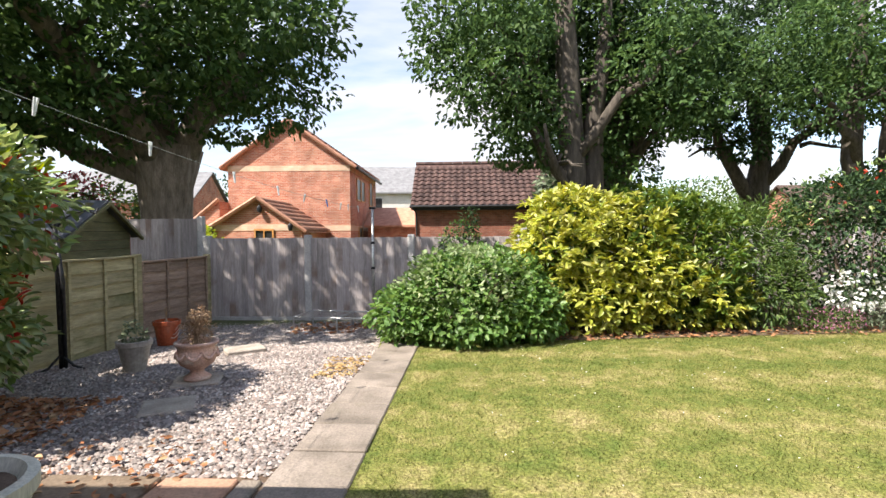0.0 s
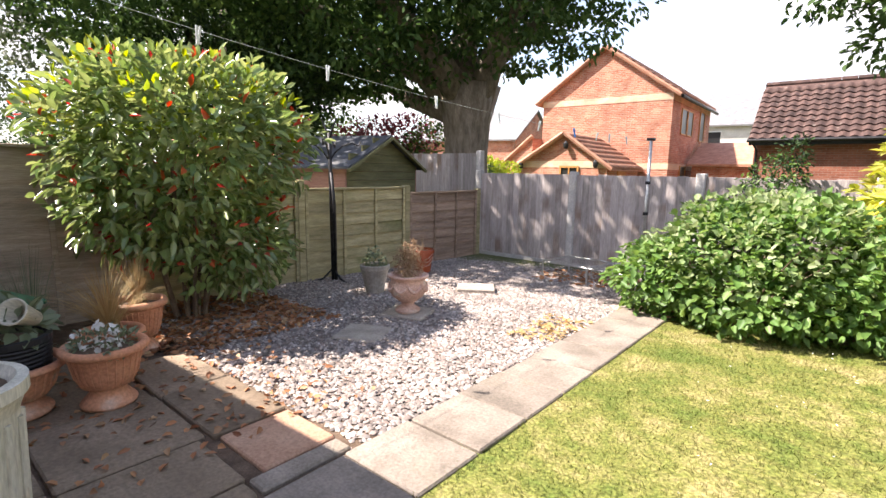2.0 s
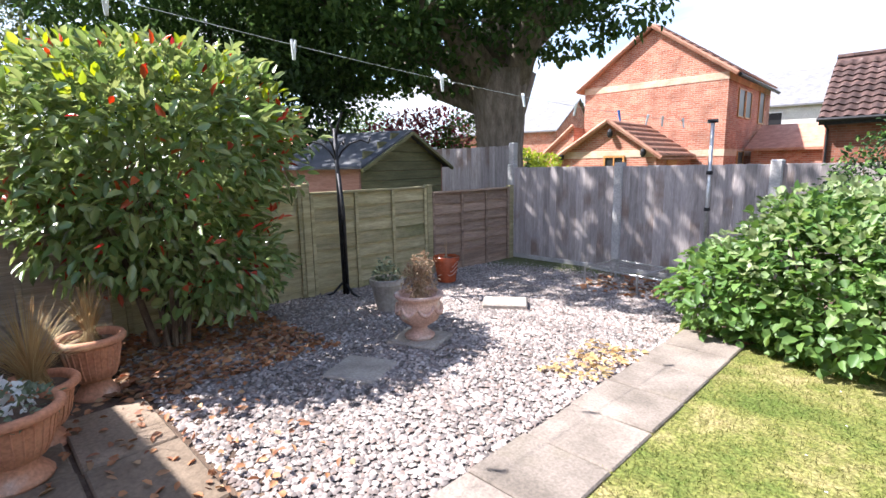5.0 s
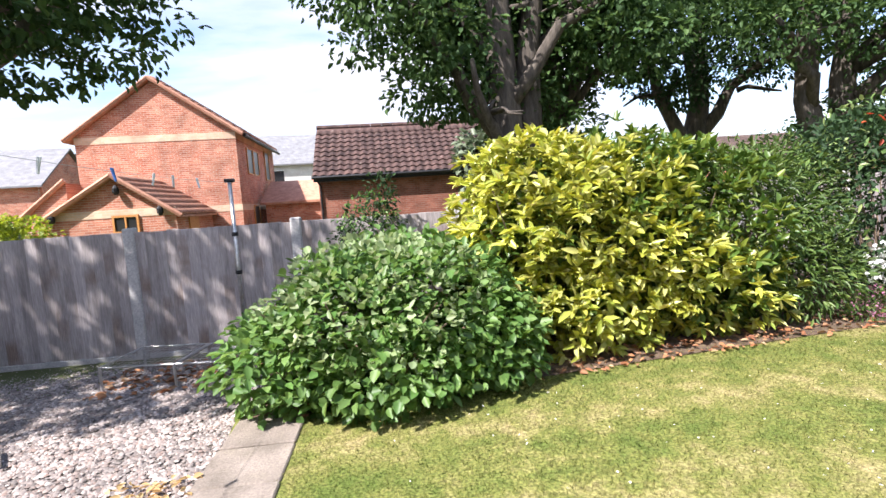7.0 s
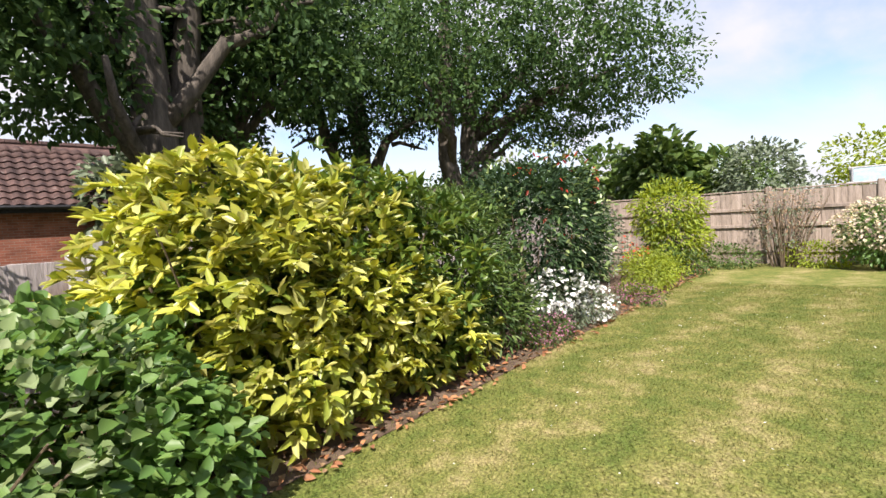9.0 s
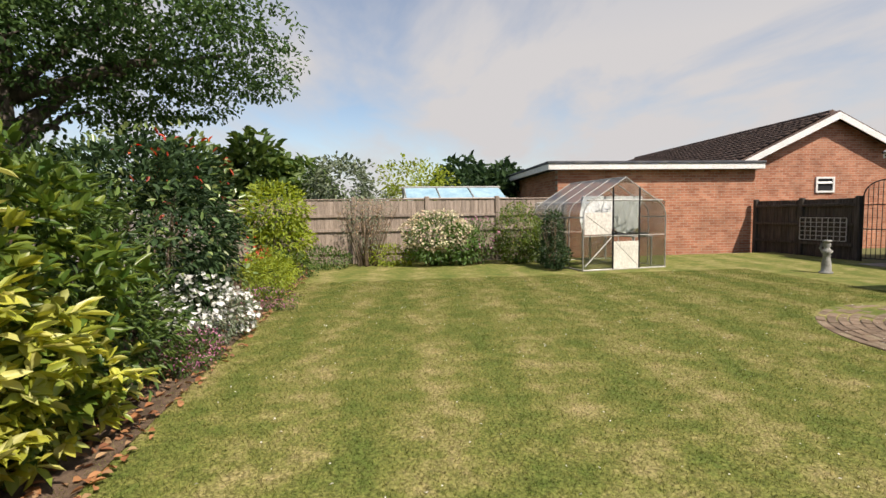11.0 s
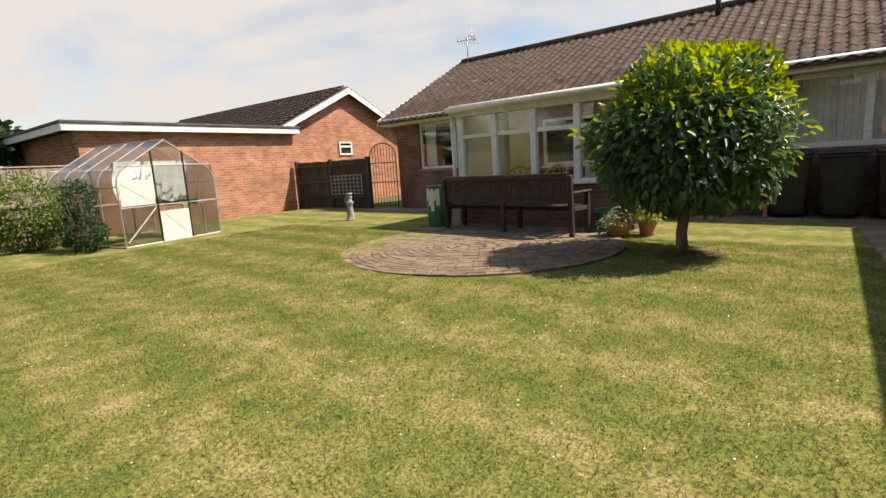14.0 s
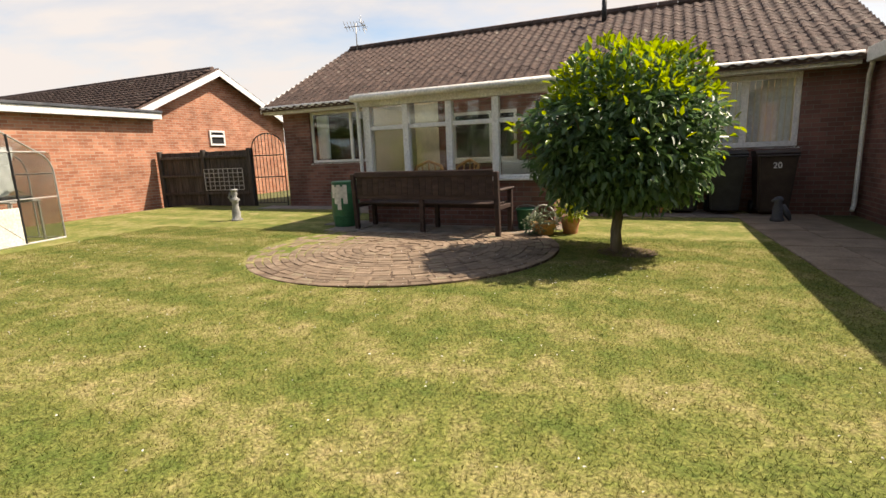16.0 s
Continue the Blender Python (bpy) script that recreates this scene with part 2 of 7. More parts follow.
def lawn_mat(name="lawn", blades=False):
    """Mown lawn: mowing bands, dry yellow patches; blades take the same colours and vary one by one."""
    m = mat(name, (0.1, 0.13, 0.035), (0.2, 0.2, 0.06), 30, 0.95, 0.0 if blades else 0.5, 6, spec=0.15)
    n, l = m.node_tree.nodes, m.node_tree.links
    p = n["Principled BSDF"]
    tc = n.new("ShaderNodeTexCoord")
    a, b, w = n.new("ShaderNodeTexNoise"), n.new("ShaderNodeTexNoise"), n.new("ShaderNodeTexWave")
    mp = n.new("ShaderNodeMapping")
    mp.inputs["Rotation"].default_value = (0, 0, radians(5))
    l.new(tc.outputs["Object"], mp.inputs[0])
    w.bands_direction = "Y"
    w.inputs["Scale"].default_value, w.inputs["Distortion"].default_value, w.inputs["Detail"].default_value, w.inputs["Detail Scale"].default_value = 0.33, 0.7, 3, 1.6
    a.inputs["Scale"].default_value, a.inputs["Detail"].default_value, a.inputs["Roughness"].default_value = 3.4, 10, 0.78
    b.inputs["Scale"].default_value, b.inputs["Detail"].default_value = 62, 7
    l.new(mp.outputs[0], w.inputs["Vector"]); l.new(tc.outputs["Object"], a.inputs["Vector"]); l.new(tc.outputs["Object"], b.inputs["Vector"])
    ad, wm = n.new("ShaderNodeMath"), n.new("ShaderNodeMath")
    wm.operation, wm.inputs[1].default_value = "MULTIPLY_ADD", 0.1
    wm.inputs[2].default_value = -0.045
    l.new(w.outputs["Fac"], wm.inputs[0]); l.new(a.outputs["Fac"], ad.inputs[0]); l.new(wm.outputs[0], ad.inputs[1])
    r1 = n.new("ShaderNodeValToRGB")
    r1.color_ramp.elements[0].color, r1.color_ramp.elements[1].color = rgba((0.098, 0.135, 0.02)), rgba((0.36, 0.285, 0.125))
    r1.color_ramp.elements[0].position, r1.color_ramp.elements[1].position = 0.36, 0.72
    e = r1.color_ramp.elements.new(0.5); e.color = rgba((0.168, 0.178, 0.036))
    e = r1.color_ramp.elements.new(0.58); e.color = rgba((0.235, 0.217, 0.064))
    l.new(ad.outputs[0], r1.inputs[0])
    hs, mr = n.new("ShaderNodeHueSaturation"), n.new("ShaderNodeMapRange")
    mr.inputs["From Min"].default_value, mr.inputs["From Max"].default_value = 0.3, 0.7
    mr.inputs["To Min"].default_value, mr.inputs["To Max"].default_value = 0.42, 1.5
    hs.inputs["Saturation"].default_value = 0.92
    l.new(b.outputs["Fac"], mr.inputs[0]); l.new(r1.outputs[0], hs.inputs["Color"])
    if blades:
        ge, mr2, mu = n.new("ShaderNodeNewGeometry"), n.new("ShaderNodeMapRange"), n.new("ShaderNodeMath")
        mu.operation = "MULTIPLY"
        mr2.inputs["To Min"].default_value, mr2.inputs["To Max"].default_value = 0.6, 1.75
        l.new(ge.outputs["Random Per Island"], mr2.inputs[0]); l.new(mr.outputs[0], mu.inputs[0]); l.new(mr2.outputs[0], mu.inputs[1])
        l.new(mu.outputs[0], hs.inputs["Value"])
        t, mx = n.new("ShaderNodeBsdfTranslucent"), n.new("ShaderNodeMixShader")
        mx.inputs[0].default_value = 0.5
        l.new(hs.outputs[0], t.inputs["Color"]); l.new(p.outputs[0], mx.inputs[1]); l.new(t.outputs[0], mx.inputs[2])
        l.new(mx.outputs[0], n["Material Output"].inputs["Surface"])
    else:
        l.new(mr.outputs[0], hs.inputs["Value"])
    l.new(hs.outputs[0], p.inputs["Base Color"])
    return m


M_LAWN = lawn_mat()
M_SOIL = mat("soil", (0.07, 0.045, 0.03), (0.16, 0.11, 0.075), 12, 0.95, 0.8)
M_EARTH = mat("earth", (0.07, 0.09, 0.03), (0.13, 0.13, 0.05), 0.2, 0.95, 0.2)
M_GRAVELBED = mat("gravel_bed", (0.1, 0.085, 0.075), (0.27, 0.23, 0.2), 45, 0.95, 1.0, 3)
M_PEBBLE = leaf_mat("pebble", [(0.36, 0.305, 0.275), (0.1, 0.085, 0.078), (0.49, 0.435, 0.395), (0.24, 0.175, 0.145), (0.17, 0.15, 0.138), (0.4, 0.34, 0.3)], 0.0, 0.8)
M_CONC = mat("concrete_slab", (0.155, 0.13, 0.105), (0.28, 0.235, 0.195), 4, 0.92, 0.5, 18, rnd=0.12, stain=(0.2, 0.17, 0.13), stain_scale=2.2)
M_SLAB = mat("buff_slab", (0.17, 0.125, 0.085), (0.27, 0.205, 0.145), 3, 0.92, 0.5, 18, rnd=0.15, stain=(0.22, 0.17, 0.12), stain_scale=2.0)
M_REDSLAB = mat("red_slab", (0.36, 0.2, 0.13), (0.45, 0.29, 0.2), 4, 0.92, 0.5, 18, rnd=0.1)
M_POST = mat("concrete_post", (0.36, 0.35, 0.34), (0.5, 0.48, 0.46), 5, 0.9, 0.4, 12)
M_FBOARD = mat("grey_fence_board", (0.29, 0.255, 0.245), (0.43, 0.385, 0.37), 4, 0.9, 0.5, 6, stretch=(6, 6, 0.5), rnd=0.2, stain=(0.24, 0.18, 0.15), stain_scale=1.6)
M_LAP = mat("green_lap_board", (0.26, 0.235, 0.12), (0.42, 0.37, 0.22), 4, 0.9, 0.5, 6, stretch=(3, 0.5, 6), rnd=0.18, stain=(0.17, 0.18, 0.08), stain_scale=1.2)
M_LAPB = mat("brown_lap_board", (0.23, 0.16, 0.115), (0.36, 0.265, 0.2), 4, 0.9, 0.5, 6, stretch=(3, 0.5, 6), rnd=0.2)
M_LAPG = mat("grey_lap_board", (0.3, 0.245, 0.19), (0.44, 0.37, 0.3), 4, 0.9, 0.5, 6, stretch=(3, 0.5, 6), rnd=0.18)
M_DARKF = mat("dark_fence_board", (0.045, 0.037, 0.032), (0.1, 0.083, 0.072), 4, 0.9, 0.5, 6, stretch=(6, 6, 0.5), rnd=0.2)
M_EASTF = mat("weathered_board", (0.24, 0.19, 0.15), (0.38, 0.31, 0.26), 4, 0.9, 0.5, 6, stretch=(6, 6, 0.5), rnd=0.18)
M_SHED = mat("shed_green_board", (0.1, 0.1, 0.045), (0.17, 0.16, 0.08), 4, 0.9, 0.4, 6, stretch=(4, 0.5, 5), rnd=0.1)
M_SHEDRED = mat("shed_red_board", (0.26, 0.13, 0.1), (0.36, 0.2, 0.16), 4, 0.9, 0.4, 6, stretch=(0.5, 4, 5), rnd=0.1)
M_FELT = mat("roof_felt", (0.05, 0.055, 0.065), (0.1, 0.105, 0.12), 3, 0.85, 0.4, 20, stain=(0.14, 0.14, 0.14))
M_BARK = mat("bark", (0.14, 0.115, 0.09), (0.29, 0.245, 0.2), 5, 0.95, 1.0, 5, stretch=(2.5, 2.5, 0.5))
M_OAKBARK = mat("dark_oak_bark", (0.05, 0.042, 0.034), (0.125, 0.105, 0.085), 5, 0.95, 1.0, 5, stretch=(2.5, 2.5, 0.5))
M_TWIG = mat("twig", (0.11, 0.08, 0.055), (0.2, 0.15, 0.1), 12, 0.9, 0.4)
M_TERRA = mat("terracotta", (0.46, 0.2, 0.11), (0.58, 0.3, 0.18), 5, 0.85, 0.25, 12, stain=(0.6, 0.45, 0.36), stain_scale=5)
M_URN = mat("pale_terracotta", (0.5, 0.3, 0.23), (0.66, 0.46, 0.37), 6, 0.88, 0.35, 10, stain=(0.62, 0.55, 0.48), stain_scale=7)
M_GREYPOT = mat("glazed_grey_pot", (0.3, 0.27, 0.24), (0.42, 0.39, 0.34), 4, 0.4, 0.1)
M_REDPOT = mat("glazed_red_pot", (0.28, 0.055, 0.02), (0.42, 0.1, 0.04), 4, 0.22, 0.05, spec=0.6)
M_STONE = mat("stone", (0.28, 0.24, 0.2), (0.42, 0.37, 0.31), 6, 0.9, 0.5, 10)
M_PLANTER = mat("chalky_planter", (0.46, 0.44, 0.36), (0.62, 0.59, 0.5), 4, 0.85, 0.3, 10, stretch=(3, 3, 0.6), stain=(0.38, 0.2, 0.1), stain_scale=3.5, stain_at=0.6)
M_IRON = mat("black_iron", (0.02, 0.02, 0.022), (0.05, 0.05, 0.052), 20, 0.5, 0.2, metal=0.6)
M_STEEL = mat("galvanised_steel", (0.4, 0.4, 0.4), (0.58, 0.58, 0.57), 20, 0.4, 0.1, metal=0.8)
M_ALU = mat("dull_aluminium", (0.34, 0.33, 0.31), (0.5, 0.49, 0.47), 15, 0.5, 0.1, metal=0.6)
M_UPVC = plain("white_upvc", (0.78, 0.78, 0.76), 0.35, 0, 0.5, 0.06)
M_CREAM = mat("aged_white_paint", (0.6, 0.58, 0.52), (0.76, 0.74, 0.68), 3, 0.5, 0.1, 10)
M_WHITE = mat("white_bargeboard", (0.72, 0.71, 0.69), (0.82, 0.81, 0.79), 3, 0.5, 0.05, 10)
M_BRICK = brick_mat("red_brick", (0.34, 0.13, 0.075), (0.5, 0.235, 0.145), (0.4, 0.33, 0.26))
M_BRICKY = brick_mat("red_brick_side", (0.34, 0.13, 0.075), (0.5, 0.235, 0.145), (0.4, 0.33, 0.26), axis="y")
# bungalow brick: red brick with the shade of its walls darkened into the colour
M_HBRICK = brick_mat("shaded_red_brick", (0.155, 0.07, 0.055), (0.235, 0.115, 0.09), (0.2, 0.17, 0.15))
M_HBRICKY = brick_mat("shaded_red_brick_side", (0.155, 0.07, 0.055), (0.235, 0.115, 0.09), (0.2, 0.17, 0.15), axis="y")
M_ORANGE = brick_mat("orange_brick", (0.4, 0.135, 0.08), (0.54, 0.245, 0.155), (0.5, 0.4, 0.33))
M_ORANGEY = brick_mat("orange_brick_side", (0.4, 0.135, 0.08), (0.54, 0.245, 0.155), (0.5, 0.4, 0.33), axis="y")
M_BUFFB = brick_mat("buff_brick_band", (0.6, 0.4, 0.27), (0.68, 0.48, 0.34), (0.55, 0.45, 0.36))
M_DBRICK = brick_mat("dark_red_brick", (0.2, 0.065, 0.04), (0.29, 0.11, 0.07), (0.24, 0.17, 0.14))
M_TILE = mat("brown_roof_tile", (0.05, 0.033, 0.027), (0.11, 0.072, 0.057), 5, 0.9, 0.5, 10, rnd=0.35, stain=(0.2, 0.175, 0.14), stain_scale=6, stain_at=0.62)
M_TILER = mat("dark_red_roof_tile", (0.05, 0.03, 0.027), (0.1, 0.058, 0.048), 5, 0.85, 0.4, 10, rnd=0.3, stain=(0.2, 0.16, 0.14), stain_scale=4, stain_at=0.64)
M_TILEO = mat("orange_roof_tile", (0.36, 0.17, 0.11), (0.5, 0.27, 0.18), 4, 0.85, 0.4, 10, rnd=0.2)
M_SLATE = mat("grey_roof_tile", (0.16, 0.16, 0.165), (0.24, 0.24, 0.245), 3, 0.85, 0.3, 10)
M_RENDER = mat("pale_render", (0.6, 0.57, 0.52), (0.7, 0.67, 0.62), 2, 0.9, 0.2)
M_GLASS = glass_mat("glass", clear=0.93)


def milky(name, c):
    """A white sheet that lets some daylight through."""
    m = plain(name, c, 0.6)
    n, l = m.node_tree.nodes, m.node_tree.links
    t, x = n.new("ShaderNodeBsdfTranslucent"), n.new("ShaderNodeMixShader")
    t.inputs["Color"].default_value = rgba(c)
    x.inputs[0].default_value = 0.5
    l.new(n["Principled BSDF"].outputs[0], x.inputs[1]); l.new(t.outputs[0], x.inputs[2]); l.new(x.outputs[0], n["Material Output"].inputs["Surface"])
    return m


M_MILKY = milky("milky_roof_sheet", (0.88, 0.88, 0.85))
M_DULLGLASS = glass_mat("dirty_glass", (0.8, 0.82, 0.79), 0.3, 0.84)
# near-black colour standing for the unlit rooms behind windows
M_DARKWIN = plain("painted_dark_room", (0.03, 0.03, 0.032), 0.3)
M_BENCH = mat("dark_bench_wood", (0.03, 0.018, 0.015), (0.065, 0.04, 0.033), 4, 0.7, 0.3, 8, stretch=(0.5, 4, 4), rnd=0.12)
M_WICKER = mat("wicker", (0.42, 0.22, 0.08), (0.58, 0.34, 0.14), 40, 0.7, 0.6, 3)
M_PINE = mat("orange_pine", (0.46, 0.2, 0.06), (0.58, 0.29, 0.1), 6, 0.45, 0.1, 8, stretch=(0.5, 4, 4))
M_FABRIC = mat("patterned_cushion", (0.5, 0.3, 0.1), (0.45, 0.4, 0.18), 22, 0.95, 0.3, 3)
M_PLASTER = mat("cream_plaster", (0.66, 0.6, 0.44), (0.74, 0.68, 0.52), 2, 0.9, 0.1)
M_FLOOR = mat("sunroom_floor", (0.34, 0.24, 0.16), (0.44, 0.33, 0.23), 4, 0.6, 0.1)
M_GREENP = mat("green_plastic", (0.02, 0.11, 0.05), (0.04, 0.17, 0.08), 4, 0.45, 0.1)
M_BLUEP = plain("blue_plastic", (0.04, 0.14, 0.4), 0.4)
M_BIN = mat("black_bin_plastic", (0.015, 0.015, 0.017), (0.03, 0.03, 0.033), 6, 0.5, 0.15)
M_BINBR = mat("brown_bin_plastic", (0.03, 0.02, 0.018), (0.05, 0.036, 0.03), 6, 0.5, 0.15)
M_PEG = plain("clear_peg_plastic", (0.66, 0.7, 0.7), 0.2, 0, 0.6)
M_ROPE = plain("line_cord", (0.35, 0.38, 0.36), 0.7)
M_STATUE = mat("weathered_stone", (0.2, 0.2, 0.19), (0.36, 0.36, 0.34), 8, 0.9, 0.5, 8)
M_SHEET = mat("clear_polythene", (0.6, 0.62, 0.62), (0.75, 0.77, 0.78), 4, 0.3, 0.2, 4, spec=0.6)
M_BLIND = mat("pale_blind_slat", (0.66, 0.68, 0.7), (0.76, 0.78, 0.8), 3, 0.7, 0.05, 8, rnd=0.1)
M_BLUEGLASS = mat("blue_glazing", (0.25, 0.42, 0.52), (0.4, 0.58, 0.66), 3, 0.15, 0.02, spec=0.7)
M_PATBRICK = mat("patio_brick", (0.15, 0.105, 0.07), (0.245, 0.18, 0.125), 6, 0.92, 0.5, 10, rnd=0.22, stain=(0.22, 0.19, 0.12), stain_scale=3)
M_WHITEP = plain("white_marking", (0.75, 0.75, 0.75), 0.5)

L_OAK = leaf_mat("oak_leaf", [(0.042, 0.085, 0.03), (0.062, 0.12, 0.04), (0.105, 0.175, 0.055)], 0.38, 0.6, spec=0.2)
L_DARK = leaf_mat("dark_tree_leaf", [(0.024, 0.048, 0.022), (0.036, 0.07, 0.028), (0.055, 0.1, 0.036)], 0.26, 0.6, spec=0.2)
L_LAUREL = leaf_mat("spotted_laurel_leaf", [(0.5, 0.48, 0.085), (0.4, 0.42, 0.06), (0.2, 0.26, 0.04), (0.58, 0.56, 0.2), (0.3, 0.35, 0.05), (0.48, 0.48, 0.1)], 0.3, 0.35)
L_LAURELG = leaf_mat("green_laurel_leaf", [(0.05, 0.11, 0.02), (0.1, 0.17, 0.03), (0.24, 0.29, 0.05), (0.07, 0.135, 0.025), (0.14, 0.2, 0.04), (0.06, 0.12, 0.022)], 0.3, 0.35)
L_DOG = leaf_mat("broad_green_leaf", [(0.075, 0.16, 0.035), (0.11, 0.21, 0.05), (0.17, 0.27, 0.075), (0.06, 0.13, 0.03)], 0.35, 0.45)
L_PHOT = leaf_mat("photinia_leaf", [(0.11, 0.19, 0.055), (0.18, 0.27, 0.085), (0.32, 0.38, 0.15), (0.13, 0.21, 0.06)], 0.28, 0.28, spec=0.8)
L_RED = leaf_mat("red_young_leaf", [(0.5, 0.05, 0.03), (0.55, 0.14, 0.05), (0.4, 0.06, 0.04)], 0.3, 0.35)
L_BRIGHT = leaf_mat("bright_young_leaf", [(0.3, 0.36, 0.03), (0.2, 0.3, 0.035), (0.36, 0.38, 0.06)], 0.45, 0.4)
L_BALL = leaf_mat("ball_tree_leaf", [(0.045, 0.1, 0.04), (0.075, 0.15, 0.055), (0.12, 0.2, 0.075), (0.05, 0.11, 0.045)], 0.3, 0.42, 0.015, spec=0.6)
# young leaves, with the sun shining through them put into the yellow
L_BALLTOP = leaf_mat("ball_tree_sunlit_leaf", [(0.16, 0.26, 0.02), (0.22, 0.3, 0.025), (0.12, 0.21, 0.02)], 0.5, 0.35, 0.03)
L_MID = leaf_mat("shrub_leaf", [(0.05, 0.1, 0.025), (0.09, 0.15, 0.035), (0.14, 0.2, 0.05)], 0.3)
L_PALE = leaf_mat("pale_young_leaf", [(0.24, 0.32, 0.15), (0.32, 0.38, 0.2), (0.2, 0.3, 0.1)], 0.35)
L_LIME = leaf_mat("lime_leaf", [(0.24, 0.32, 0.04), (0.32, 0.38, 0.05), (0.18, 0.26, 0.04)], 0.4)
L_GREYG = leaf_mat("grey_green_leaf", [(0.13, 0.16, 0.1), (0.2, 0.24, 0.15), (0.09, 0.13, 0.07)], 0.25)
L_STRAW = leaf_mat("straw_leaf", [(0.45, 0.33, 0.15), (0.36, 0.25, 0.11), (0.5, 0.4, 0.2)], 0.3, 0.7)
L_DRY = leaf_mat("dry_stalk", [(0.4, 0.28, 0.17), (0.3, 0.2, 0.12), (0.48, 0.36, 0.23)], 0.2, 0.8)
L_DEAD = leaf_mat("fallen_leaf", [(0.3, 0.12, 0.05), (0.4, 0.2, 0.09), (0.22, 0.09, 0.045), (0.42, 0.28, 0.15)], 0.1, 0.7)
L_FLW = leaf_mat("white_petal", [(0.8, 0.8, 0.78), (0.72, 0.72, 0.7), (0.85, 0.84, 0.8)], 0.3, 0.6)
L_FLP = leaf_mat("pink_petal", [(0.5, 0.16, 0.3), (0.6, 0.3, 0.42), (0.42, 0.12, 0.24)], 0.3, 0.6)
L_CREAMF = leaf_mat("cream_petal", [(0.7, 0.66, 0.46), (0.6, 0.56, 0.38), (0.66, 0.5, 0.42)], 0.3, 0.6)
L_COPPER = leaf_mat("copper_leaf", [(0.24, 0.05, 0.06), (0.32, 0.09, 0.08), (0.16, 0.035, 0.045)], 0.25)
L_GRASS = lawn_mat("grass_blade", True)

# ---- building helpers ----
def gz(x, y):
    """Height of the gently falling ground."""
    x, y = min(max(x, -8), 16), min(max(y, -8), 12)
    return 0.0165 + 0.0082 * x - 0.0022 * y


# the gravel corner, its fences and its slabs lie a little askew to the lawn
SKEW = -5.9
CORNER = pose(-1.0055, -0.2383, 0, 0, 0, SKEW)


def corner(x, y):
    """A place in the gravel corner's own plan, as x and y of the garden."""
    v = CORNER @ Vector((x, y, 0))
    return v.x, v.y


def thing(name, x, y, rz=0, label="", category="", group="", kind="", z=None):
    ob = new(name)
    ob.empty_display_size = 0.1
    ob.matrix_world = pose(x, y, gz(x, y) if z is None else z, 0, 0, rz)
    return tagged(ob, label, category, group, kind)


def shade(me, smooth):
    if smooth:
        me.polygons.foreach_set("use_smooth", [True] * len(me.polygons))


def part(name, bm, material, parent=None, label="", smooth=False):
    me = bpy.data.meshes.new(name)
    bm.to_mesh(me)
    bm.free()
    me.materials.append(material)
    shade(me, smooth)
    ob = new(name, me)
    if parent is not None:
        ob.parent = parent
    return tagged(ob, label)


def piece(name, me, parent, m):
    ob = new(name, me)
    ob.parent = parent
    ob.matrix_basis = m
    return ob


def np_mesh(name, verts, faces, material, smooth=False):
    """A mesh from arrays: faces all of one size."""
    me = bpy.data.meshes.new(name)
    k = faces.shape[1]
    me.vertices.add(len(verts))
    me.vertices.foreach_set("co", np.ascontiguousarray(verts, np.float32).ravel())
    me.loops.add(faces.size)
    me.loops.foreach_set("vertex_index", np.ascontiguousarray(faces, np.int32).ravel())
    me.polygons.add(len(faces))
    me.polygons.foreach_set("loop_start", np.arange(0, faces.size, k, dtype=np.int32))
    me.polygons.foreach_set("loop_total", np.full(len(faces), k, np.int32))
    me.update(calc_edges=True)
    me.validate()
    me.materials.append(material)
    shade(me, smooth)
    return me


def add_box(bm, x0, x1, y0, y1, z0, z1, bevel=0.0, m=None):
    vs = bmesh.ops.create_cube(bm, size=1.0)["verts"]
    bmesh.ops.scale(bm, vec=(x1 - x0, y1 - y0, z1 - z0), verts=vs)
    bmesh.ops.translate(bm, vec=((x0 + x1) / 2, (y0 + y1) / 2, (z0 + z1) / 2), verts=vs)
    if m is not None:
        bmesh.ops.transform(bm, matrix=m, verts=vs)
    if bevel:
        es = list({e for v in vs for e in v.link_edges})
        bmesh.ops.bevel(bm, geom=es, offset=bevel, segments=1, affect="EDGES")


def box(x0, x1, y0, y1, z0, z1, bevel=0.0, m=None):
    bm = bmesh.new()
    add_box(bm, x0, x1, y0, y1, z0, z1, bevel, m)
    return bm


def add_tube(bm, pts, radii, seg=8, cap=True):
    rings = []
    pts = [Vector(p) for p in pts]
    for i, p in enumerate(pts):
        d = (pts[min(i + 1, len(pts) - 1)] - pts[max(i - 1, 0)]).normalized()
        a = d.orthogonal().normalized() if i == 0 else (prev - prev.dot(d) * d).normalized()
        prev = a
        b = d.cross(a)
        r = radii[i] if isinstance(radii, (list, tuple)) else radii
        rings.append([bm.verts.new(p + (a * math.cos(2 * math.pi * k / seg) + b * math.sin(2 * math.pi * k / seg)) * r) for k in range(seg)])
    for q, w in zip(rings, rings[1:]):
        for k in range(seg):
            bm.faces.new((q[k], q[(k + 1) % seg], w[(k + 1) % seg], w[k]))
    if cap:
        bm.faces.new(rings[0][::-1])
        bm.faces.new(rings[-1])


def tube(pts, radii, seg=8):
    bm = bmesh.new()
    add_tube(bm, pts, radii, seg)
    return bm


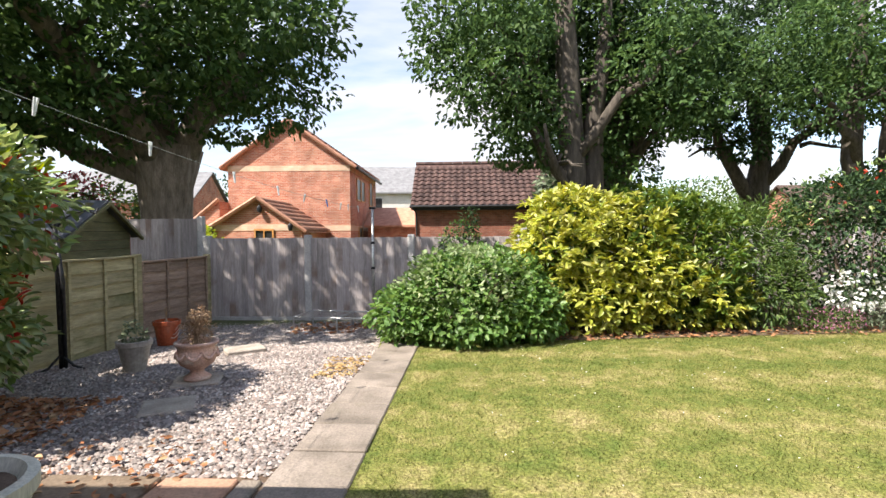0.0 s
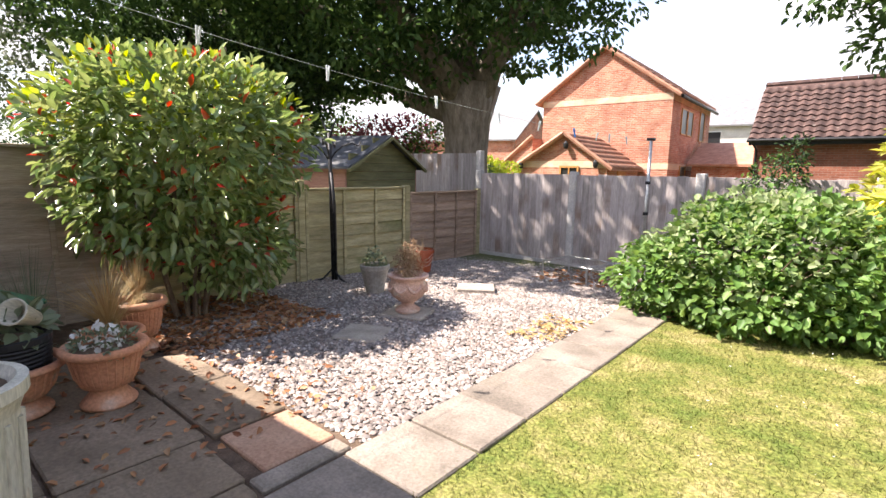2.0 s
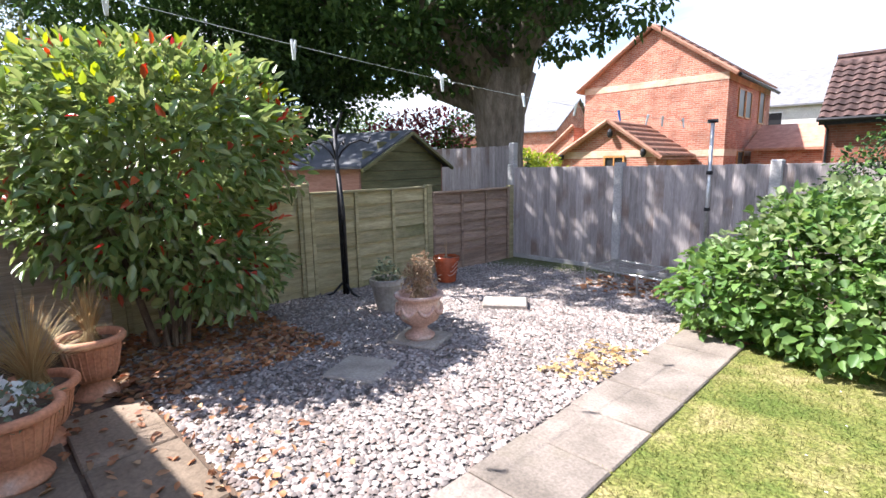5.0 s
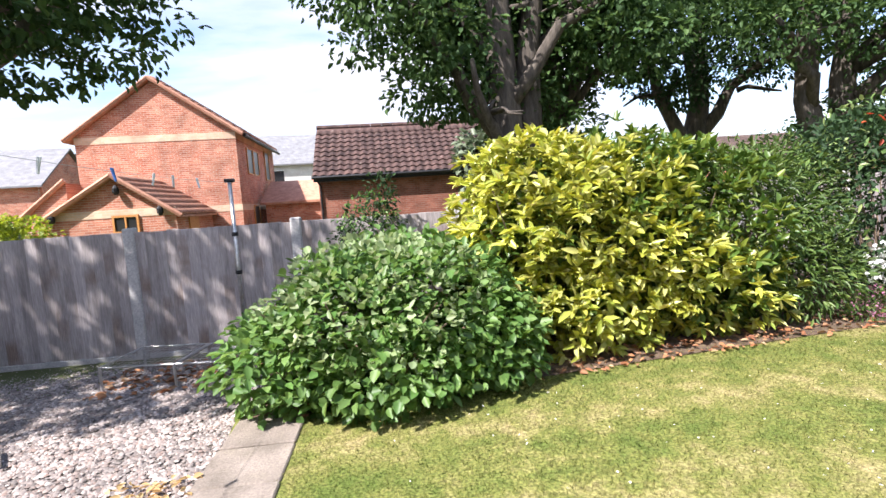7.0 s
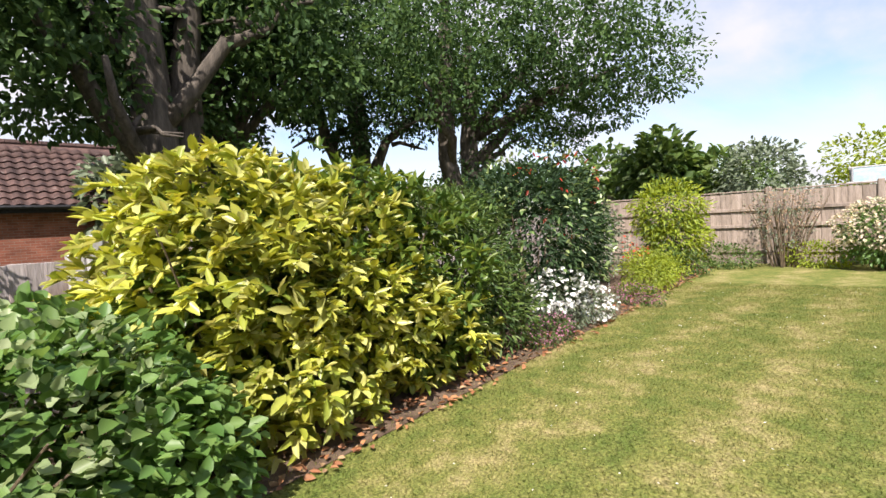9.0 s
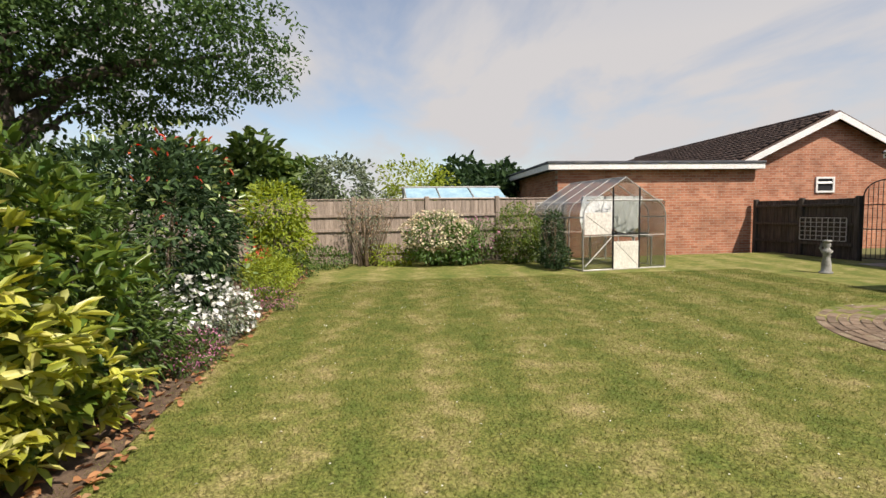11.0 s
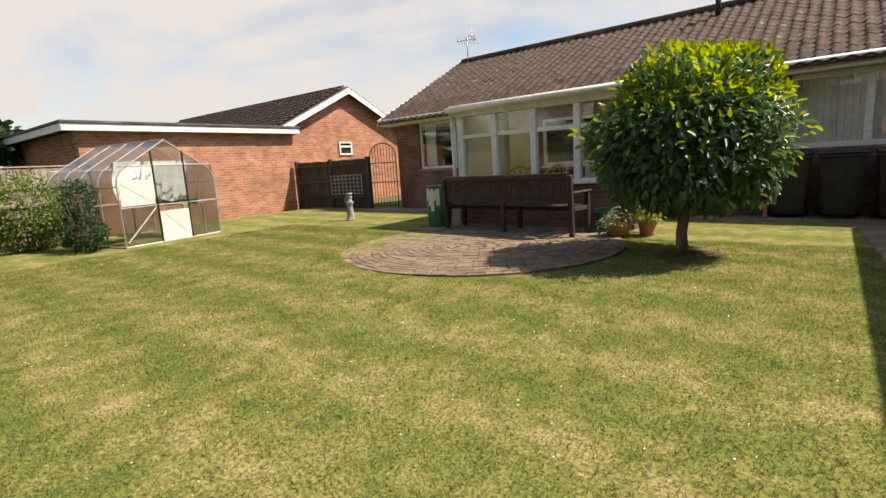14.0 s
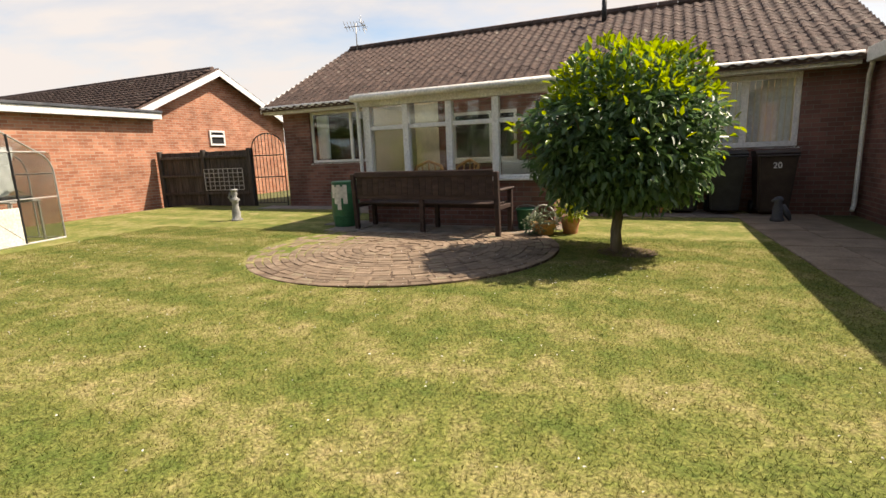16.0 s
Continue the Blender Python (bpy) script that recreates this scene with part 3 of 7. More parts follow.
def lathe(profile, seg=28, cap=True):
    """A turned body from (radius, height) pairs."""
    bm = bmesh.new()
    rings = [[bm.verts.new((r * math.cos(2 * math.pi * k / seg), r * math.sin(2 * math.pi * k / seg), z)) for k in range(seg)] for r, z in profile]
    for q, w in zip(rings, rings[1:]):
        for k in range(seg):
            bm.faces.new((q[k], q[(k + 1) % seg], w[(k + 1) % seg], w[k]))
    if cap:
        bm.faces.new(rings[0][::-1])
        bm.faces.new(rings[-1])
    return bm


def prism(poly, y0, y1):
    """An upright outline of (x, z) pairs, thick along y."""
    bm = bmesh.new()
    a = [bm.verts.new((x, y0, z)) for x, z in poly]
    b = [bm.verts.new((x, y1, z)) for x, z in poly]
    bm.faces.new(a)
    bm.faces.new(b[::-1])
    for k in range(len(poly)):
        bm.faces.new((a[k], b[k], b[(k + 1) % len(poly)], a[(k + 1) % len(poly)]))
    bmesh.ops.recalc_face_normals(bm, faces=bm.faces)
    return bm


def unit(v):
    return v / np.maximum(np.linalg.norm(v, axis=1, keepdims=True), 1e-6)


def leaves(name, pos, out, length, width, material, rng, droop=0.25, spread=0.9, jitter=0.3):
    """Folded leaf blades, each of two quads, at pos and pointing along out with some scatter."""
    n = len(pos)
    d = unit(out + rng.normal(0, spread, (n, 3)) * 0.6 + np.array([0, 0, -droop]))
    up = unit(np.array([0, 0, 1.0]) + out * 0.6 + rng.normal(0, 0.45, (n, 3)))
    s = unit(np.cross(d, up))
    u = np.cross(s, d)
    ln = (length * rng.uniform(1 - jitter, 1 + jitter, n))[:, None]
    wd = (width * rng.uniform(1 - jitter, 1 + jitter, n))[:, None] / 2
    fold = u * wd * 0.45
    v = np.stack([pos, pos + d * ln * 0.33 + s * wd + fold, pos + d * ln * 0.72 + s * wd * 0.75 + fold - u * ln * 0.04,
                  pos + d * ln - u * ln * 0.12, pos + d * ln * 0.72 - s * wd * 0.75 + fold - u * ln * 0.04, pos + d * ln * 0.33 - s * wd + fold], 1).reshape(-1, 3)
    b = (np.arange(n) * 6)[:, None]
    f = np.concatenate([b + np.array([[0, 1, 2, 3]]), b + np.array([[0, 3, 4, 5]])], 1).reshape(-1, 4)
    return np_mesh(name, v, f, material)


def clump_points(rng, clumps, n, inner=0.6):
    """Points near the skins of several ellipsoids (x, y, z, rx, ry, rz), leaving out what lies deep inside another, and the way out."""
    c = np.array(clumps, float)
    wt = (c[:, 3] * c[:, 4] + c[:, 3] * c[:, 5] + c[:, 4] * c[:, 5])
    k = rng.choice(len(c), n, p=wt / wt.sum())
    d = unit(rng.normal(0, 1, (n, 3)))
    r = inner + (1 - inner) * rng.uniform(0, 1, n) ** 0.6
    bump = 1 + 0.10 * np.sin(d[:, 0] * 7 + k) * np.sin(d[:, 1] * 6 + k * 2) + 0.08 * np.sin(d[:, 2] * 9 + k)
    p = c[k, :3] + d * c[k, 3:] * (r * bump)[:, None]
    keep = np.ones(n, bool)
    for i in range(len(c)):
        q = np.linalg.norm((p - c[i, :3]) / c[i, 3:], axis=1)
        keep &= ~((k != i) & (q < 0.55))
    out = unit(d / c[k, 3:])
    return p[keep], out[keep]


def foliage(parent, name, clumps, n, length, width, material, seed=1, inner=0.6, label="", floor=None, whorl=1, **kw):
    rng = np.random.default_rng(seed)
    p, o = clump_points(rng, clumps, n, inner)
    if floor is not None:
        ok = p[:, 2] > floor
        p, o = p[ok], o[ok]
    if whorl > 1:
        m = len(p) // whorl
        p = np.repeat(p[:m], whorl, 0) + rng.normal(0, length * 0.06, (m * whorl, 3))
        o = np.repeat(unit(o[:m] + rng.normal(0, 0.25, (m, 3)) + np.array([0, 0, 0.25])), whorl, 0)
    ob = new(name, leaves(name, p, o, length, width, material, rng, **kw))
    ob.parent = parent
    return tagged(ob, label)

# ---- ground ----
def sheet(name, x0, x1, y0, y1, nx, ny, lift, material, label, dip=None, parent=None):
    xs, ys = np.linspace(x0, x1, nx + 1), np.linspace(y0, y1, ny + 1)
    v = np.array([(x, y, gz(x, y) + lift + (dip(x, y) if dip else 0)) for y in ys for x in xs])
    f = np.array([(j * (nx + 1) + i, j * (nx + 1) + i + 1, (j + 1) * (nx + 1) + i + 1, (j + 1) * (nx + 1) + i) for j in range(ny) for i in range(nx)])
    ob = new(name, np_mesh(name, v, f, material, True))
    return tagged(ob, label, name.replace("_", " "), kind="structure")


def far_dip(x, y):
    return -0.06 - 0.12 * min(1, max(0, y - 6) / 3)


sheet("ground", -900, 900, -900, 900, 60, 60, 0, M_EARTH, "dull green and brown earth reaching the horizon", far_dip)


def gravel_dip(x, y):
    return -0.10 * max(0, y - 5.5) / 4


sheet("lawn", -0.85, 12.6, -5.6, 6.85, 40, 40, 0.012, M_LAWN, "sunlit mown lawn with dry yellow patches and mowing stripes")
sheet("flower_bed", -0.75, 12.7, 6.72, 9.2, 30, 6, 0.02, M_SOIL, "bare brown soil bed under the shrubs")
sheet("gravel_bed", -3.82, -0.3, 3.7, 9.2, 20, 30, 0.0, M_GRAVELBED, "bed of pale pinkish gravel", gravel_dip).matrix_world = CORNER
sheet("soil_strip", -3.82, -0.3, -1.6, 3.9, 6, 10, 0.004, M_SOIL, "dark soil strip beside the fence").matrix_world = CORNER


def pebbles(name, n, x0, x1, y0, y1, size, seed):
    rng = np.random.default_rng(seed)
    c = np.stack([rng.uniform(x0, x1, n), rng.uniform(y0, y1, n), np.zeros(n)], 1)
    c[:, 2] = [gz(a, b) + gravel_dip(a, b) + 0.004 for a, b in c[:, :2]]
    base = np.array([(1, 0, 0), (0.25, 0.9, 0.1), (-0.9, 0.35, 0), (-0.6, -0.7, 0.1), (0.45, -0.8, 0), (0.1, 0.05, 0.75)], float)
    s = size * rng.uniform(0.5, 1.25, (n, 1, 1)) * rng.uniform(0.75, 1.25, (n, 1, 3))
    a = rng.uniform(0, 2 * np.pi, n)
    co, si = np.cos(a)[:, None], np.sin(a)[:, None]
    p = base[None] * s + rng.normal(0, size * 0.12, (n, 6, 3))
    p = np.stack([p[:, :, 0] * co - p[:, :, 1] * si, p[:, :, 0] * si + p[:, :, 1] * co, np.abs(p[:, :, 2]) + rng.uniform(0, 0.006, (n, 1))], 2) + c[:, None]
    f = np.array([(0, 1, 5), (1, 2, 5), (2, 3, 5), (3, 4, 5), (4, 0, 5)])
    faces = (np.arange(n)[:, None, None] * 6 + f[None]).reshape(-1, 3)
    ob = new(name, np_mesh(name, p.reshape(-1, 3), faces, M_PEBBLE))
    ob.matrix_world = CORNER
    return tagged(ob, "loose pale pink and grey gravel stones", "gravel", kind="stuff")


pebbles("gravel", 52000, -3.78, -0.56, 3.78, 9.1, 0.0165, 3)
pebbles("gravel_spill", 420, -0.6, -0.42, 3.7, 6.9, 0.011, 4)


def grass(n, x0, x1, y0, y1, seed):
    rng = np.random.default_rng(seed)
    c = np.stack([rng.uniform(x0, x1, n), rng.uniform(y0, y1, n)], 1)
    c = c[(np.hypot(c[:, 0] - 3.95, c[:, 1] + 1.1) > 2.02)]
    edge = np.where(c[:, 1] > 1.5, -0.725 + 0.1032 * (c[:, 1] - 3.7), -0.56)
    c = c[c[:, 0] > edge + rng.normal(0.0, 0.02, len(c))]
    n = len(c)
    z = 0.0165 + 0.0082 * c[:, 0] - 0.0022 * c[:, 1] + 0.01
    a = rng.uniform(0, 2 * np.pi, n)
    h = rng.uniform(0.008, 0.028, n)
    w = rng.uniform(0.0013, 0.003, n)
    lx, ly = rng.normal(0, 0.017, n), rng.normal(0, 0.017, n)
    v = np.stack([np.stack([c[:, 0] - np.cos(a) * w, c[:, 1] - np.sin(a) * w, z], 1), np.stack([c[:, 0] + np.cos(a) * w, c[:, 1] + np.sin(a) * w, z], 1),
                  np.stack([c[:, 0] + lx, c[:, 1] + ly, z + h], 1)], 1).reshape(-1, 3)
    return tagged(new("grass", np_mesh("grass", v, np.arange(3 * n).reshape(-1, 3), L_GRASS)), "short mown grass blades, green and straw", "grass", kind="stuff")


grass(490000, -0.98, 9.5, -2.2, 6.85, 5)

# ---- paving ----
def slab_mesh(name, w, d, h, material, bevel=0.008):
    me = bpy.data.meshes.new(name)
    bm = box(-w / 2, w / 2, -d / 2, d / 2, -h, 0, bevel)
    bm.to_mesh(me)
    bm.free()
    me.materials.append(material)
    return me


def paving(name, label, rows, material, seed):
    """rows: (x0, x1, y0, y1) of each slab; alike sizes share a mesh."""
    rng = random.Random(seed)
    base = thing(name, 0, 0, 0, label, "paving", kind="structure", z=0)
    meshes = {}
    for x0, x1, y0, y1 in rows:
        key = (round(x1 - x0, 3), round(y1 - y0, 3))
        if key not in meshes:
            meshes[key] = slab_mesh("slab", key[0] - 0.012, key[1] - 0.012, 0.05, material)
        cx, cy = (x0 + x1) / 2, (y0 + y1) / 2
        piece("slab", meshes[key], base, pose(cx, cy, gz(cx, cy) + 0.028 + rng.uniform(-0.004, 0.004), rng.uniform(-0.4, 0.4), rng.uniform(-0.4, 0.4), rng.uniform(-0.4, 0.4)))
    return base


paving("garden_path", "path of worn grey-pink concrete slabs between gravel and lawn", [(-0.55 + 0.012 * (k % 2), -0.09, 2.84 + 0.415 * k, 3.255 + 0.415 * k) for k in range(10)], M_CONC, 1).matrix_world = CORNER
patio_rows = [(-1.74, -1.11, 3.35, 3.75), (-2.36, -1.75, 3.35, 3.75), (-1.13, -0.69, 2.75, 3.3), (-0.68, -0.56, 2.84, 3.28), (-1.76, -1.14, 2.75, 3.34), (-2.36, -1.77, 2.75, 3.34), (-2.97, -2.37, 2.75, 3.34)]
patio_rows += [(-0.56 - 0.61 * k, 0.04 - 0.61 * k, 2.22, 2.82 if k == 0 else 2.74) for k in range(4)]
paving("patio", "buff concrete patio slabs in the shade of the house", patio_rows, M_SLAB, 2).matrix_world = CORNER
paving("patio_edging", "short reddish edging slabs by the gravel", [(-1.1, -0.69, 3.37, 3.75)], M_REDSLAB, 3).matrix_world = CORNER
paving("kerb_slab", "narrow grey concrete edging slab", [(-0.685, -0.56, 3.29, 3.74)], M_CONC, 4).matrix_world = CORNER
side_rows = []
for k in range(11):
    side_rows += [(-1.15, -0.55, 1.06 - 0.6 * k, 1.66 - 0.6 * k), (-1.76, -1.15, 1.06 - 0.6 * k, 1.66 - 0.6 * k)]
paving("side_path", "buff slab path along the side of the house", side_rows, M_SLAB, 7)
paving("house_path", "grey slab path along the foot of the house", [(-0.55 + 0.6 * k, 0.05 + 0.6 * k, -5.6, -5.0) for k in range(17)] + [(-0.55 + 0.6 * k, 0.05 + 0.6 * k, -5.0, -4.4) for k in range(5)] + [(5.7 + 0.6 * k, 6.3 + 0.6 * k, -5.0, -4.4) for k in range(2)] + [(2.1 + 0.6 * k, 2.7 + 0.6 * k, -3.35, -2.75) for k in range(7)], M_CONC, 5)


def round_patio(cx, cy, radius):
    base = thing("round_patio", cx, cy, 0, "circular patio of worn brown bricks set in rings", "patio", kind="structure")
    part("bedding", lathe([(radius, -0.04), (radius, 0.019), (0.01, 0.019)], 48), M_SOIL, base)
    w, d = 0.2, 0.1
    me = slab_mesh("brick", w - 0.01, d - 0.01, 0.05, M_PATBRICK, 0.006)
    rng = random.Random(9)
    rest = bmesh.new()
    count = 0
    r = radius - d / 2
    while r > 0.12:
        k = max(4, int(2 * math.pi * r / w))
        for i in range(k):
            a = 2 * math.pi * (i + rng.uniform(-0.06, 0.06)) / k
            m = pose(r * math.cos(a), r * math.sin(a), 0.026 + rng.uniform(-0.006, 0.006), rng.uniform(-1, 1), rng.uniform(-1, 1), math.degrees(a) + 90)
            if count < 300 and math.sin(a) > -0.1:
                piece("brick", me, base, m)
                count += 1
            else:
                vs = rest.verts[:]
                add_box(rest, -w / 2 + 0.005, w / 2 - 0.005, -d / 2 + 0.005, d / 2 - 0.005, -0.05, 0, 0, m)
        r -= d
    tagged(part("paving_bricks", rest, M_PATBRICK, base), kind="stuff")


round_patio(3.95, -1.1, 2.0)
paving("bench_paving", "brown slabs under the bench", [(5.3 - 0.6 * k, 5.9 - 0.6 * k, -2.75, -2.15) for k in range(6)], M_CONC, 6)

# ---- fences ----
def board_fence(name, x0, y0, x1, y1, bays, base, height, material, label, post_mat=M_POST, post_h=None, front=1, pitch=0.105, cap=False, rails=False, gravel_board=True, kind="structure"):
    """Upright overlapping boards between posts, along a line; the front faces the line's right-hand side when front is 1."""
    ln = math.hypot(x1 - x0, y1 - y0)
    f = thing(name, x0, y0, math.degrees(math.atan2(y1 - y0, x1 - x0)), label, "fence", kind=kind, z=base)
    bay = ln / bays
    post_h = post_h or height + 0.03
    bm = box(-pitch / 2 - 0.012, pitch / 2 + 0.012, -0.008, 0.008, 0, height - (0.16 if gravel_board else 0.02), 0.003)
    me = bpy.data.meshes.new("board")
    bm.to_mesh(me); bm.free(); me.materials.append(material)
    rng = random.Random(len(name) + int(ln * 10))
    total = 0
    for b in range(bays + 1):
        part("post", box(b * bay - 0.055, b * bay + 0.055, -0.06, 0.06, -0.15, post_h, 0.012), post_mat, f)
        if b == bays:
            break
        if gravel_board:
            part("gravel_board", box(b * bay + 0.057, (b + 1) * bay - 0.057, -0.03, 0.03, -0.1, 0.14, 0.006), post_mat, f)
        k = int((bay - 0.11) / pitch)
        for i in range(k):
            x = b * bay + 0.055 + (i + 0.5) * (bay - 0.11) / k
            piece("board", me, f, pose(x, front * (-0.012) + 0.004 * (i % 2), (0.145 if gravel_board else 0.0) + rng.uniform(-0.006, 0.006), 0, rng.uniform(-0.25, 0.25), 5 * front))
        for z in ((0.35, height * 0.55, height - 0.2) if not rails else (0.3, height * 0.52, height - 0.42)):
            s = -front if rails else front
            part("rail", box(b * bay + 0.057, (b + 1) * bay - 0.057, min(s * 0.02, s * 0.06), max(s * 0.02, s * 0.06), z, z + 0.07, 0.006), material, f)
        if cap:
            part("capping", box(b * bay + 0.057, (b + 1) * bay - 0.057, -0.04, 0.04, height, height + 0.03, 0.005), material, f)
    return f


board_fence("fence_north", *corner(-3.83, 9.16), *corner(1.24, 9.16), 3, -0.18, 1.45, M_FBOARD, "weathered grey close-boarded fence with concrete posts", front=1)
board_fence("fence_border", *corner(1.35, 9.14), 12.6, 9.25, 6, -0.1, 1.5, M_FBOARD, "grey close-boarded fence behind the shrubs", front=1)
board_fence("fence_neighbour", *corner(-6.2, 9.8), *corner(-4.3, 9.8), 1, -0.2, 1.82, M_FBOARD, "tall weathered grey fence panel behind the corner", front=1)
board_fence("fence_east", 12.72, 9.4, 12.72, 0.4, 5, 0.05, 1.62, M_EASTF, "weathered brown boarded fence with rails and capping", front=1, rails=True, cap=True, gravel_board=False, post_mat=M_EASTF, post_h=1.7)
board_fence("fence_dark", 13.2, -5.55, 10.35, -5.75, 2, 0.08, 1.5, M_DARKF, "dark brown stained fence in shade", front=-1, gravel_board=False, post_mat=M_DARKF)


def lap_panel(f, y0, y1, z0, z1, material, rng):
    n = int((z1 - z0) / 0.13)
    for i in range(n):
        z = z0 + (z1 - z0) * i / n
        bm = bmesh.new()
        seg = 8
        h = (z1 - z0) / n + 0.025
        top, bot = [], []
        wob = [rng.uniform(-0.008, 0.008) for _ in range(seg + 1)]
        rows = []
        for k in range(seg + 1):
            y = y0 + (y1 - y0) * k / seg
            rows.append([bm.verts.new(c) for c in ((0.004, y, z + h), (0.03, y, z + wob[k]), (0.018, y, z + wob[k]), (-0.008, y, z + h))])
        for q, w in zip(rows, rows[1:]):
            for k in range(4):
                bm.faces.new((q[k], q[(k + 1) % 4], w[(k + 1) % 4], w[k]))
        bm.faces.new(rows[0]); bm.faces.new(rows[-1][::-1])
        bmesh.ops.recalc_face_normals(bm, faces=bm.faces)
        part("slat", bm, material, f)
    for y in (y0 + 0.02, y0 + (y1 - y0) * 0.35, y0 + (y1 - y0) * 0.67, y1 - 0.02):
        part("batten", box(0.03, 0.05, y - 0.02, y + 0.02, z0, z1 + 0.01, 0.003), material, f)
    part("capping", box(-0.02, 0.055, y0, y1, z1, z1 + 0.025, 0.004), material, f)


def lap_fence():
    f = thing("fence_west", *corner(-3.8, 0), SKEW, "low lapped timber fence, green with algae, between posts", "fence", kind="structure", z=0)
    rng = random.Random(4)
    ys = [9.04, 7.36, 5.64, 3.94, 2.24, 0.54, -1.16]
    tops = [0.95, 1.03, 1.1, 1.4, 1.42, 1.42]
    for k in range(len(ys) - 1):
        lap_panel(f, ys[k + 1] + 0.05, ys[k] - 0.05, -0.12 if k < 2 else -0.03, tops[k], M_LAPB if k == 0 else M_LAPG if k > 2 else M_LAP, rng)
    for k, y in enumerate(ys):
        part("post", box(-0.03, 0.055, y - 0.045, y + 0.045, -0.2, (1.0, 1.07, 1.15, 1.44, 1.46, 1.46, 1.46)[k], 0.008), M_LAP, f)


lap_fence()


# ---- roofs ----
def tile_mesh(w, d, material):
    """One wavy clay tile, a little lifted at its lower edge."""
    bm = bmesh.new()
    k = 7
    lo, hi, un = [], [], []
    for i in range(k + 1):
        x = w * i / k * 1.02
        z = 0.1 * w * math.sin(2 * math.pi * i / k - 0.6)
        lo.append(bm.verts.new((x, 0, z + 0.062))); hi.append(bm.verts.new((x, d * 1.15, z + 0.008))); un.append(bm.verts.new((x, 0, z + 0.012)))
    for i in range(k):
        bm.faces.new((lo[i], lo[i + 1], hi[i + 1], hi[i]))
        bm.faces.new((un[i], un[i + 1], lo[i + 1], lo[i]))
    me = bpy.data.meshes.new("roof_tile")
    bm.to_mesh(me); bm.free(); me.materials.append(material)
    shade(me, False)
    return me


def tiled_slope(parent, origin, along, up, width, length, material, w=0.3, d=0.33, pieces=0, name="roof_tiles", cut=None):
    """Courses of tiles on a slope: origin at the eave's end, along the eave, up the slope."""
    a, u = Vector(along).normalized(), Vector(up).normalized()
    nn = a.cross(u)
    base = Matrix((a, u, nn)).transposed().to_4x4()
    base.translation = Vector(origin)
    me = tile_mesh(w, d, material)
    nv = np.array([v.co for v in me.vertices])
    nf = np.array([p.vertices[:] for p in me.polygons])
    allv, allf, off, left = [], [], 0, pieces
    bm = np.array(base)
    rng = random.Random(int(width * 10))
    for r in range(int(length / d)):
        for c in range(int(width / w)):
            if cut and not cut(c * w, r * d):
                continue
            m = pose(c * w, r * d, rng.uniform(-0.003, 0.004), rng.uniform(-0.5, 0.5), 0, rng.uniform(-0.4, 0.4))
            if left > 0:
                piece("roof_tile", me, parent, base @ m)
                left -= 1
                continue
            q = bm @ np.array(m)
            allv.append(nv @ q[:3, :3].T + q[:3, 3]); allf.append(nf + off)
            off += len(nv)
    if allv:
        ob = new(name, np_mesh(name, np.concatenate(allv), np.concatenate(allf), material))
        ob.parent = parent
        tagged(ob, kind="stuff")


def wall_with_openings(parent, name, x0, x1, y0, y1, z0, z1, openings, material):
    """A thick wall along local x with openings (xa, xb, za, zb) through it."""
    bm = bmesh.new()
    x = x0
    for xa, xb, za, zb in sorted(openings):
        if xa > x:
            add_box(bm, x, xa, y0, y1, z0, z1)
        if za > z0:
            add_box(bm, xa, xb, y0, y1, z0, za)
        if zb < z1:
            add_box(bm, xa, xb, y0, y1, zb, z1)
        x = xb
    if x < x1:
        add_box(bm, x, x1, y0, y1, z0, z1)
    return part(name, bm, material, parent)


def window(parent, name, x0, x1, z0, z1, y, mullions=(), transoms=(), frame_w=0.06, material=M_UPVC, sill=True, glass=M_GLASS, depth=0.07):
    """A framed window in a wall along local x, its face looking along +y at y."""
    f = new(name)
    f.parent = parent
    bm = bmesh.new()
    add_box(bm, x0, x1, y - depth, y, z0, z0 + frame_w, 0.006); add_box(bm, x0, x1, y - depth, y, z1 - frame_w, z1, 0.006)
    add_box(bm, x0, x0 + frame_w, y - depth, y, z0 + frame_w, z1 - frame_w, 0.006); add_box(bm, x1 - frame_w, x1, y - depth, y, z0 + frame_w, z1 - frame_w, 0.006)
    part("window_frame", bm, material, f)
    for m in mullions:
        part("mullion", box(m - frame_w * 0.6, m + frame_w * 0.6, y - depth + 0.004, y - 0.004, z0 + frame_w, z1 - frame_w, 0.005), material, f)
    for t in transoms:
        part("transom", box(x0 + frame_w, x1 - frame_w, y - depth + 0.008, y - 0.008, t - frame_w * 0.5, t + frame_w * 0.5, 0.005), material, f)
    xs = [x0 + frame_w] + list(mullions) + [x1 - frame_w]
    for a, b in zip(xs, xs[1:]):
        g = part("pane", box(a, b, y - depth / 2 - 0.004, y - depth / 2 + 0.004, z0 + frame_w, z1 - frame_w), glass, f)
        g.visible_shadow = False
    if sill:
        part("window_sill", box(x0 - 0.04, x1 + 0.04, y - depth, y + 0.06, z0 - 0.05, z0 - 0.003, 0.008), material, f)
    return tagged(f, "", "", kind="")


# ---- the bungalow ----
HOUSE = thing("bungalow", -2.2, -5.42, -3.7, "single-storey red brick bungalow with brown tiled roof", "house", z=0.03)


